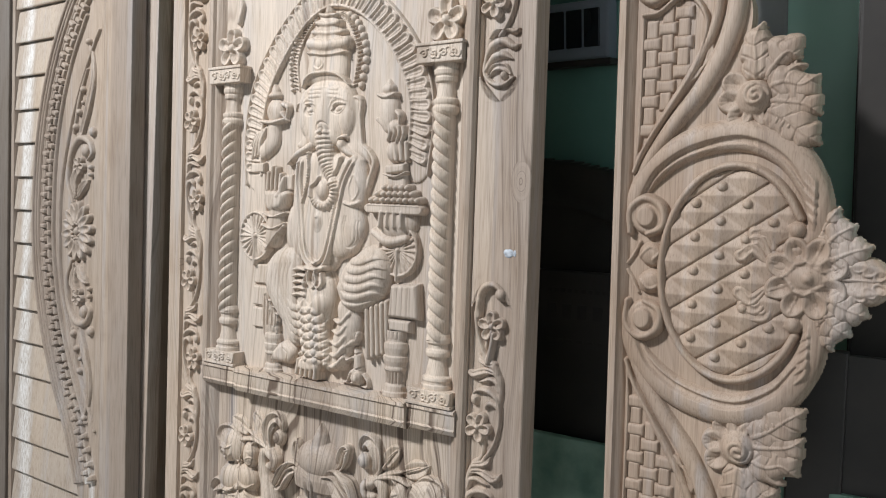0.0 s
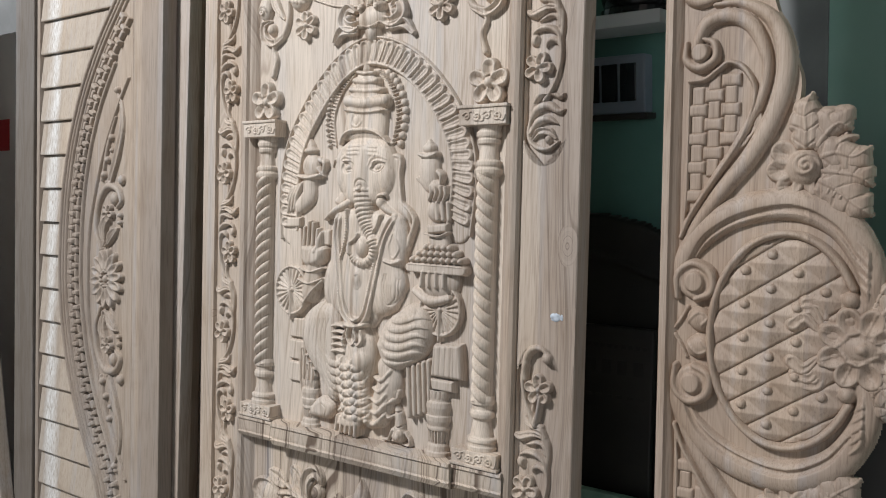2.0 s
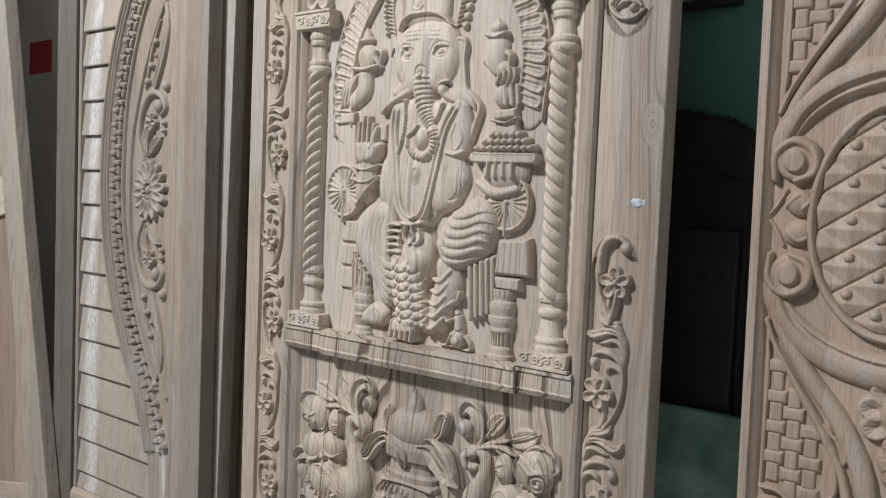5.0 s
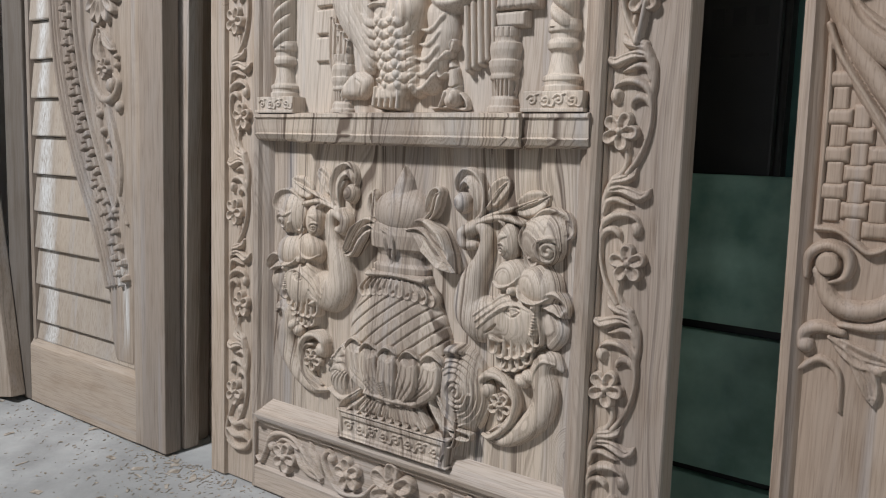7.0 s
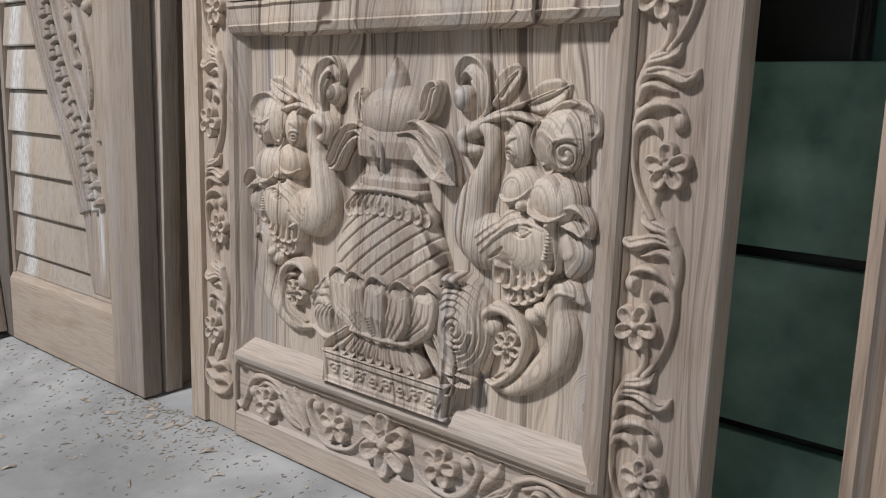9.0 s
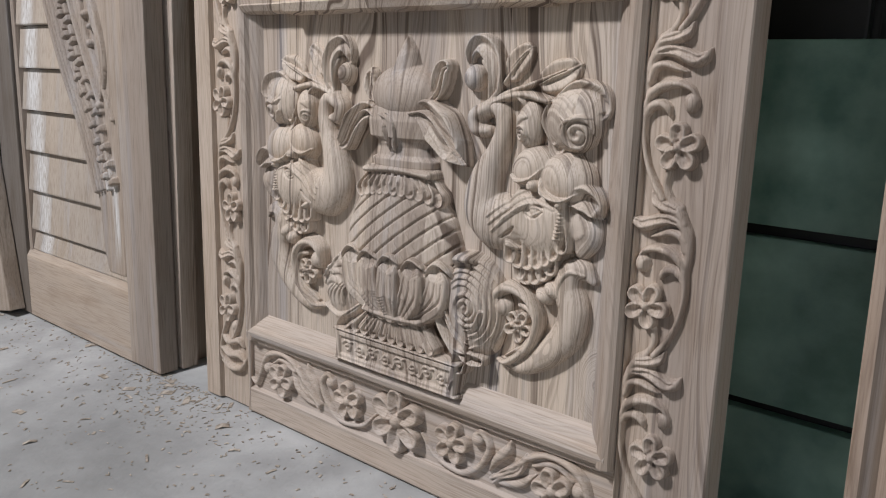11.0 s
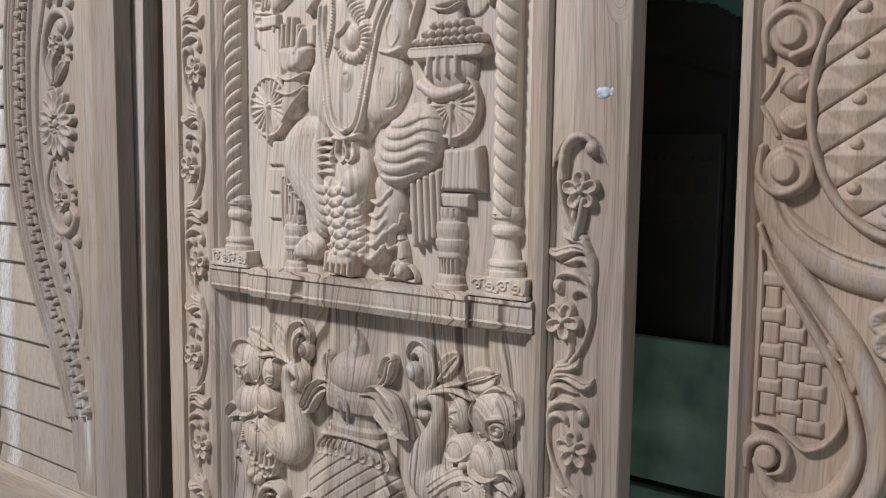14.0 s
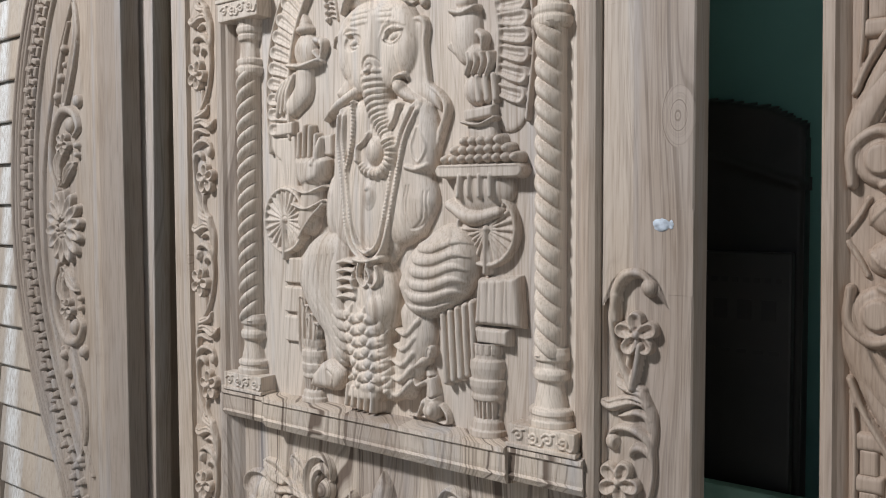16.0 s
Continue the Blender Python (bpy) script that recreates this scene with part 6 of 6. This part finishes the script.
def quilt(R):
    R.dome(OX, CZ, ORX, ORZ, 0.010, kind="flat")
    a = ((R.Z - CZ) - 0.68 * (R.X - OX)) / 0.056
    b = ((R.Z - CZ) + 0.68 * (R.X - OX)) / 0.056 - 0.5
    rise = 1 - 2 * np.maximum(np.abs(a - np.floor(a) - 0.5), np.abs(b - np.floor(b) - 0.5))
    R.H = np.where(R.H > 0.004, R.H + 0.011 * rise, R.H)
    for k in range(-5, 6):
        c = CZ + 0.056 * k
        R.stroke([(OX - 0.13, c - 0.0884), (OX + 0.13, c + 0.0884)], 0.0022, 0.006, "vee", "cut", per=3)


quilted = on_panel("quilted_field", (1.20, 0.88, 1.45, 1.24), quilt, "oval field of diamond quilting")
for i in range(-3, 4):
    for j in range(-4, 5):
        x, z = OX + 0.0412 * (i - 0.5), CZ + 0.056 * j + (0.028 if i % 2 == 0 else 0.0)
        if ((x - OX) / ORX) ** 2 + ((z - CZ) / ORZ) ** 2 < 0.80:
            stud = Relief(x - 0.011, z - 0.011, x + 0.011, z + 0.011, 0.0018)
            stud.dome(x, z, 0.0078, 0.0078, 0.011)
            stud.mesh("stud", GROUND - 0.010, TEAK_RIGHT, quilted)


def oval_lip(R):
    pts = [(OX + 1.02 * ORX * math.cos(a), CZ + 1.02 * ORZ * math.sin(a)) for a in np.linspace(0.55, 2 * math.pi - 0.55, 22)]
    R.stroke(pts, 0.0075, 0.022, per=4)


on_panel("oval_lip", (1.18, 0.86, 1.47, 1.26), oval_lip)

for s in (1, -1):
    Z = lambda z: CZ + s * (z - CZ)
    q = lambda *pts: [(x, Z(z)) for x, z in pts]
    box = lambda a, b, c, d: (a, min(Z(b), Z(d)), c, max(Z(b), Z(d)))

    def big_scroll(R):
        R.stroke(q((1.152, 1.140), (1.158, 1.185), (1.190, 1.232), (1.252, 1.272), (1.335, 1.284), (1.402, 1.256), (1.440, 1.205), (1.454, 1.155), (1.444, 1.120), (1.422, 1.116), (1.412, 1.138)), [0.010, 0.017, 0.023, 0.026, 0.027, 0.026, 0.023, 0.019, 0.014, 0.011, 0.007], 0.026)
        R.stroke(q((1.166, 1.175), (1.198, 1.226), (1.256, 1.262), (1.335, 1.276), (1.396, 1.248), (1.432, 1.200)), [0.002, 0.005, 0.006, 0.006, 0.005, 0.002], 0.010, "round", "cut")
        R.dome(1.424, Z(1.134), 0.014, 0.016, 0.030)
        for k in range(5):
            R.stroke(q((1.432, 1.226 - 0.016 * k), (1.446, 1.208 - 0.015 * k), (1.448, 1.186 - 0.013 * k)), [0.001, 0.004, 0.001], 0.006, "round", "add")

    def volute(R):
        R.stroke(q((1.150, 1.120), (1.150, 1.160), (1.176, 1.180), (1.206, 1.164), (1.208, 1.132), (1.182, 1.118)), [0.006, 0.008, 0.009, 0.009, 0.008, 0.006], 0.026)
        R.dome(1.180, Z(1.148), 0.030, 0.032, 0.016, kind="flat")
        R.dome(1.180, Z(1.148), 0.018, 0.020, 0.028, kind="flat")

    def s_scroll(R):
        R.stroke(q((1.196, 1.622), (1.245, 1.618), (1.292, 1.585), (1.314, 1.520), (1.304, 1.445), (1.268, 1.370), (1.215, 1.300), (1.172, 1.232), (1.152, 1.170)), [0.004, 0.009, 0.013, 0.016, 0.017, 0.016, 0.014, 0.011, 0.005], 0.024)
        R.stroke(q((1.165, 1.552), (1.185, 1.592), (1.225, 1.600), (1.262, 1.576), (1.284, 1.520), (1.276, 1.455), (1.240, 1.382), (1.196, 1.312), (1.160, 1.245)), [0.009, 0.013, 0.014, 0.013, 0.010, 0.008, 0.008, 0.007, 0.003], 0.022)

    def curl(R):
        R.stroke(q((1.150, 1.560), (1.152, 1.530), (1.176, 1.516), (1.200, 1.530), (1.198, 1.556), (1.178, 1.566)), [0.005, 0.008, 0.009, 0.008, 0.007, 0.004], 0.022)
        R.dome(1.176, Z(1.541), 0.016, 0.017, 0.026, kind="flat")

    def top_scroll(R):
        R.stroke(q((1.148, 1.660), (1.152, 1.638), (1.172, 1.628), (1.200, 1.632)), [0.004, 0.009, 0.010, 0.006], 0.018)
        R.dome(1.156, Z(1.655), 0.012, 0.012, 0.020)
        R.leaf(q((1.185, 1.640), (1.225, 1.662), (1.270, 1.668)), 0.016, 0.016)
        R.leaf(q((1.205, 1.650), (1.235, 1.690), (1.245, 1.725)), 0.014, 0.016)
        R.dome(1.248, Z(1.676), 0.008, 0.008, 0.018)
        R.stroke(q((1.150, 1.690), (1.176, 1.672), (1.200, 1.690), (1.205, 1.740)), [0.004, 0.006, 0.005, 0.003], 0.012)

    def weave_rim(R):
        R.stroke(q((1.158, 1.494), (1.185, 1.496), (1.208, 1.512), (1.226, 1.522), (1.252, 1.506), (1.268, 1.466), (1.252, 1.402), (1.212, 1.335), (1.170, 1.268), (1.152, 1.225)), 0.0050, 0.018)
        R.stroke(q((1.157, 1.494), (1.158, 1.400), (1.158, 1.300), (1.154, 1.240)), 0.0035, 0.012)

    on_panel("oval_scroll", box(1.13, 1.08, 1.51, 1.33), big_scroll)
    on_panel("volute", box(1.135, 1.10, 1.225, 1.20), volute)
    on_panel("s_scroll", box(1.13, 1.15, 1.345, 1.645), s_scroll)
    on_panel("curl", box(1.135, 1.50, 1.215, 1.58), curl)
    on_panel("top_scroll", box(1.135, 1.615, 1.285, 1.76), top_scroll)
    rim = on_panel("weave_rim", box(1.14, 1.21, 1.285, 1.54), weave_rim)
    # basket weave, strip by strip
    rim_z = np.array([1.265, 1.335, 1.402, 1.466, 1.506, 1.516])
    rim_x = np.array([1.166, 1.206, 1.244, 1.258, 1.242, 1.222])
    for i in range(5):
        for j in range(11):
            x, z = 1.173 + 0.0275 * i, 1.272 + 0.0245 * j
            upper = 1.488 + max(0.0, (x - 1.18)) * 0.6
            if x < np.interp(z, rim_z, rim_x) - 0.006 and z < min(upper, 1.508):
                R = Relief(x - 0.020, Z(z) - 0.019, x + 0.020, Z(z) + 0.019, 0.0022)
                if (i + j) % 2:
                    R.poly([(x - 0.0168, Z(z) - 0.0112), (x + 0.0168, Z(z) - 0.0112), (x + 0.0168, Z(z) + 0.0112), (x - 0.0168, Z(z) + 0.0112)], 0.010, 0.007)
                else:
                    R.poly([(x - 0.0108, Z(z) - 0.0165), (x + 0.0108, Z(z) - 0.0165), (x + 0.0108, Z(z) + 0.0165), (x - 0.0108, Z(z) + 0.0165)], 0.0065, 0.005)
                R.mesh("weave_strip", GROUND, TEAK_RIGHT, rim)
    on_panel("thorn", box(1.23, 1.36, 1.31, 1.48), lambda R: (R.leaf(q((1.262, 1.395), (1.274, 1.415), (1.276, 1.440)), 0.007, 0.012), R.leaf(q((1.240, 1.375), (1.252, 1.385), (1.262, 1.400)), 0.005, 0.012)))

    # flower head and its fan of leaves at the shoulder
    def shoulder_rose(R):
        heart = (1.349, 1.343)
        for x, z, a in ((1.318, 1.366, 150), (1.313, 1.339, 180), (1.328, 1.315, 215), (1.350, 1.309, 260), (1.367, 1.318, 300)):
            R.dome(x, Z(z), 0.024, 0.021, 0.018, s * a, "cup")
            for f in (-24, 0, 24):
                b = radians(a + f)
                R.stroke([(x - 0.010 * math.cos(b), Z(z - 0.010 * math.sin(b))), (x + 0.016 * math.cos(b), Z(z + 0.016 * math.sin(b)))], [0.001, 0.0018], 0.0025, "round", "cut", per=3)
        R.dome(heart[0], Z(heart[1]), 0.030, 0.031, 0.036)
        R.spiral(heart[0] + 0.004, Z(heart[1] + 0.003), 0.021, 1.9, 0.0034, 0.006, way=s)

    on_panel("rose", box(1.28, 1.28, 1.42, 1.42), shoulder_rose, "carved rose head")
    for pts, wid, h in ((((1.350, 1.367), (1.350, 1.401), (1.347, 1.432), (1.356, 1.463)), 0.028, 0.024), (((1.363, 1.366), (1.379, 1.393), (1.397, 1.410), (1.414, 1.402)), 0.040, 0.022), (((1.367, 1.357), (1.396, 1.364), (1.421, 1.358), (1.443, 1.373)), 0.034, 0.026),
                        (((1.369, 1.337), (1.401, 1.333), (1.427, 1.327), (1.447, 1.313)), 0.032, 0.023), (((1.367, 1.325), (1.397, 1.307), (1.424, 1.284), (1.448, 1.267)), 0.034, 0.025)):
        ob = on_panel("leaf", box(min(p[0] for p in pts) - 0.05, min(p[1] for p in pts) - 0.05, max(p[0] for p in pts) + 0.045, max(p[1] for p in pts) + 0.045), lambda R: acanthus(R, q(*pts), wid, h), res=0.0014)
        solid = ob.modifiers.new("thickness", "SOLIDIFY")
        solid.thickness, solid.offset = 0.014, -1.0
    on_panel("rolled_leaf", box(1.33, 1.24, 1.46, 1.36), lambda R: R.stroke(q((1.366, 1.306), (1.385, 1.305), (1.406, 1.295), (1.418, 1.280)), [0.008, 0.013, 0.013, 0.005], 0.028, ribs=7, rib=0.3))
    # leaves round the middle flower
    for pts, wid, h in ((((1.461, 1.104), (1.479, 1.127), (1.505, 1.144)), 0.030, 0.022), (((1.468, 1.085), (1.496, 1.101), (1.529, 1.113)), 0.028, 0.024), (((1.458, 1.117), (1.464, 1.143), (1.480, 1.170)), 0.022, 0.018)):
        ob = on_panel("leaf", box(min(p[0] for p in pts) - 0.05, min(p[1] for p in pts) - 0.05, max(p[0] for p in pts) + 0.05, max(p[1] for p in pts) + 0.05), lambda R: acanthus(R, q(*pts), wid, h), res=0.0014)
        solid = ob.modifiers.new("thickness", "SOLIDIFY")
        solid.thickness, solid.offset = 0.014, -1.0
    for k, pts in enumerate((((1.379, 1.083), (1.359, 1.102), (1.342, 1.090)), ((1.383, 1.094), (1.368, 1.115), (1.350, 1.110)), ((1.389, 1.104), (1.380, 1.125), (1.361, 1.125)))):
        def fan(R):
            R.stroke(q(*pts), [0.008, 0.013, 0.015], 0.024 - 0.002 * k, "round")
            R.stroke(q(*pts), [0.001, 0.004, 0.006], 0.006, "round", "cut")
        on_panel("shell_rib", box(1.30, 1.03, 1.48, 1.19), fan)
    on_panel("heart_lobe", box(1.15, 1.03, 1.225, 1.115), lambda R: (R.dome(1.190, Z(1.083), 0.024, 0.021, 0.022, -30 * s), R.stroke(q((1.160, 1.062), (1.172, 1.080), (1.190, 1.096), (1.206, 1.088), (1.196, 1.074)), 0.0028, 0.004, "round", "add")))
    on_panel("notch_line", box(1.13, 1.05, 1.18, 1.12), lambda R: R.stroke(q((1.146, 1.066), (1.158, 1.084), (1.168, 1.104)), 0.0035, 0.008))


def middle_flower(R):
    x, z = MX, CZ
    for k in range(8):
        a = radians(45 * k + 22)
        R.dome(x + 0.040 * math.cos(a), z + 0.044 * math.sin(a), 0.026, 0.021, 0.026, math.degrees(a), "cup")
        R.stroke([(x + 0.020 * math.cos(a), z + 0.022 * math.sin(a)), (x + 0.056 * math.cos(a), z + 0.060 * math.sin(a))], [0.001, 0.002], 0.003, "round", "add", per=3)
    R.dome(x, z, 0.034, 0.027, 0.034)
    R.stroke([(x - 0.034, z), (x - 0.006, z + 0.024), (x + 0.026, z + 0.010)], [0.002, 0.005, 0.002], 0.006, "round", "add")
    R.stroke([(x - 0.034, z), (x - 0.006, z - 0.024), (x + 0.026, z - 0.010)], [0.002, 0.005, 0.002], 0.006, "round", "add")
    R.dome(x + 0.004, z, 0.014, 0.014, 0.042)


MX = 1.440
on_panel("middle_flower", (1.35, 0.97, 1.53, 1.15), middle_flower, "eight-petalled carved flower")
ob = on_panel("leaf", (1.45, 1.0, 1.59, 1.12), lambda R: (R.stroke([(1.475, CZ), (1.52, CZ), (1.560, CZ)], [0.028, 0.036, 0.006], 0.014, "flat"), R.leaf([(1.475, CZ), (1.515, CZ + 0.002), (1.560, CZ)], 0.030, 0.022), [R.dome(1.500 + 0.014 * k, CZ + w * (0.028 - 0.006 * k), 0.013, 0.009, 0.020, 35 * w, "cup") for k in range(4) for w in (-1, 1)]), res=0.0016)
solid = ob.modifiers.new("thickness", "SOLIDIFY")
solid.thickness, solid.offset = 0.014, -1.0

# ---- behind the doors ----
green_door = base_of("green_plank_door", LEAN, "green painted plank door leaning low behind the carved door", "door")
for z0, z1 in ((-0.03, 0.180), (0.195, 0.430), (0.446, 0.690)):
    part("plank", cuboid((0.62, 0.240, max(0.0, z0)), (1.75, 0.262, z1), 0.003), GREEN, green_door)
plank(0.66, 0.74, 0.2625, 0.285, 0.0, 0.69, DARK, green_door, "batten")
plank(1.62, 1.70, 0.2625, 0.285, 0.0, 0.69, DARK, green_door, "batten")
plank(0.62, 1.75, 0.2625, 0.275, 0.0, 0.66, DARK, green_door, "backing")

dark_board = base_of("dark_board", LEAN, "dark stained board standing behind the carved door", "board")
part("board", cuboid((0.70, 0.285, 0.0), (1.046, 0.305, 1.03), 0.004), DARK, dark_board)
for z, n, h in ((0.985, 9, 0.008), (0.930, 4, 0.030), (0.880, 6, 0.006)):
    for k in range(n):
        plank(0.90 + 0.14 * k / n, 0.90 + 0.14 * (k + 0.6) / n, 0.2835, 0.286, z, z + h, MARK, dark_board, "faded_mark", 0)
# the headboard's near-black colour includes the shade of the doors before it
arch_board = base_of("arched_headboard", LEAN, "brown headboard with an arched top rail, the doors' shade put into its colour", "headboard")
R = Relief(0.60, 0.60, 1.06, 1.40, 0.004)
R.poly([(0.62, 0.02), (1.05, 0.02), (1.05, 1.215), (1.00, 1.245), (0.92, 1.262), (0.80, 1.272), (0.70, 1.262), (0.62, 1.22)], 0.020, 0.006)
R.stroke([(0.64, 1.13), (0.76, 1.175), (0.90, 1.175), (1.04, 1.13)], 0.012, 0.030)
ob = R.mesh("panel_board", 0.345, DARK, arch_board)
solid = ob.modifiers.new("thickness", "SOLIDIFY")
solid.thickness, solid.offset = 0.02, -1.0
plank(0.62, 0.68, 0.335, 0.37, 0.0, 1.2, DARK, arch_board, "leg")
plank(0.99, 1.05, 0.335, 0.37, 0.0, 1.2, DARK, arch_board, "leg")

# small glazed box, shelf and helmet on the wall
meter = base_of("switch_box", pose(0.92, 0, 1.50), "box with three dark panes fixed to the green wall, shade put into its grey", "switch box")
part("body", cuboid((-0.09, BACK - 0.045, -0.062), (0.068, BACK, 0.062), 0.006), CASE, meter)
for k in range(3):
    part("pane", cuboid((-0.072 + 0.042 * k, BACK - 0.049, -0.036), (-0.036 + 0.042 * k, BACK - 0.044, 0.044), 0.002), PANE, meter)
part("sill", cuboid((-0.10, BACK - 0.052, -0.075), (0.075, BACK, -0.062), 0.002), DARK, meter)
shelf = base_of("wall_shelf", pose(0, 0, 0), "white painted shelf board on the wall", "shelf")
part("board", cuboid((0.55, BACK - 0.16, 1.605), (1.062, BACK, 1.632), 0.003), WHITE, shelf)
for x in (0.58, 0.64):
    part("bracket", cuboid((x, BACK - 0.13, 1.50), (x + 0.02, BACK, 1.605), 0.003), DARK, shelf)
helmet = base_of("helmet", pose(0.985, BACK - 0.085, 1.632), "glossy black helmet resting on the white shelf", "helmet")
bm = bmesh.new()
bmesh.ops.create_uvsphere(bm, u_segments=28, v_segments=16, radius=0.068)
for v in bm.verts:
    v.co = Vector((v.co.x * 1.05, v.co.y, max(v.co.z, -0.045) + 0.045))
part("shell", bm, BLACK, helmet, smooth=True)
bm = bmesh.new()
bmesh.ops.create_cone(bm, cap_ends=True, segments=28, radius1=0.074, radius2=0.071, depth=0.012)
for v in bm.verts:
    v.co.z += 0.007
part("rim", bm, BLACK, helmet, smooth=False)

post = base_of("door_post", pose(0, 0, 0), "dark brown door post against the green wall", "post")
part("post", cuboid((1.475, BACK - 0.13, 0.0), (1.60, BACK, 4.0), 0.006), DARK, post)
part("stop_bead", cuboid((1.463, BACK - 0.06, 0.0), (1.475, BACK, 4.0), 0.003), DARK, post)
structure("plaster_patch", cuboid((-4.1, BACK - 0.02, 0.0), (-0.5, BACK, 4.0), 0.002), PLASTER, "bare grey plaster on the wall behind the stack")
# wall_face is an added skin that carries the wall's lit green
structure("wall_face", cuboid((1.335, BACK - 0.012, 0.0), (3.6, BACK, 4.0), 0.002), LIT_GREEN_WALL, "green wall face beside the bare plaster strip, light put into its colour")
structure("plaster_strip", cuboid((1.20, BACK - 0.020, 0.0), (1.335, BACK, 4.0), 0.004), PLASTER, "narrow strip of bare grey plaster on the wall")
# an added dark leaf that stands for the shadow low at the right
cover = base_of("shadow_leaf", LEAN @ pose(1.40, 0.235, 0, 0, 0, 4), "dark leaf added to stand for the shadow low on the wall", "door")
part("stile", cuboid((0.0, 0.0, 0.0), (0.09, 0.035, 0.93), 0.004), DARK, cover)
part("stile", cuboid((0.45, 0.0, 0.0), (0.54, 0.035, 0.93), 0.004), DARK, cover)
part("panel_board", cuboid((0.085, 0.010, 0.0), (0.455, 0.028, 0.925), 0.002), DARK, cover)
cloth = base_of("red_cord", pose(1.34, BACK - 0.028, 1.70), "short red cord looped on the wall", "cord")
bm = bmesh.new()
for pts in ([(-0.02, 0.10), (-0.022, 0.02), (-0.018, -0.015)], [(0.01, 0.10), (0.022, 0.03), (0.034, 0.0), (0.040, -0.02)]):
    line = spline(pts, 8)
    for a, b in zip(line, line[1:]):
        mid = (a + b) / 2
        made = bmesh.ops.create_uvsphere(bm, u_segments=8, v_segments=6, radius=0.008)["verts"]
        for v in made:
            v.co += Vector((mid[0], 0, mid[1]))
part("loop", bm, RED, cloth, smooth=True)

# white board and red sheet beyond the stack
white_board = base_of("white_board", LEAN @ pose(-1.55, 0.16, 0.0), "white laminate board with a red corner, leaning on the wall", "board")
part("sheet", cuboid((0.0, 0.0, 0.0), (0.62, 0.012, 1.86), 0.002), WHITE, white_board)
part("red_corner", cuboid((0.14, -0.003, 1.45), (0.29, 0.001, 1.56), 0.001), RED, white_board, "red printed patch")

# ---- shavings on the floor ----
rng = random.Random(8)
bm = bmesh.new()
for k in range(1500):
    x, y = rng.uniform(-1.0, 1.1), -abs(rng.gauss(0, 0.26)) - 0.004
    if rng.random() < 0.22:
        x, y = rng.gauss(-0.05, 0.12), -abs(rng.gauss(0.02, 0.06))
    size, turn = rng.uniform(0.0008, 0.0042) * (3.4 if rng.random() < 0.06 else 1.0), rng.uniform(0, 6.3)
    wid = size * rng.uniform(0.15, 0.6)
    c, s = math.cos(turn), math.sin(turn)
    lift = rng.uniform(0.0, 0.3) * size
    ids = []
    for u, v, h in ((-1, -1, 0), (0, -1, lift), (1, -1, 0), (1, 1, 0), (0, 1, lift), (-1, 1, 0)):
        ids.append(bm.verts.new((x + u * size * c - v * wid * s, y + u * size * s + v * wid * c, 0.0012 + h)))
    bm.faces.new((ids[0], ids[1], ids[4], ids[5]))
    bm.faces.new((ids[1], ids[2], ids[3], ids[4]))
chips = part("shavings", bm, SHAVING)
chips.modifiers.new("thickness", "SOLIDIFY").thickness = 0.0008
tagged(chips, "scattered pale wood chips and dust on the concrete floor", "wood shavings", kind="stuff")
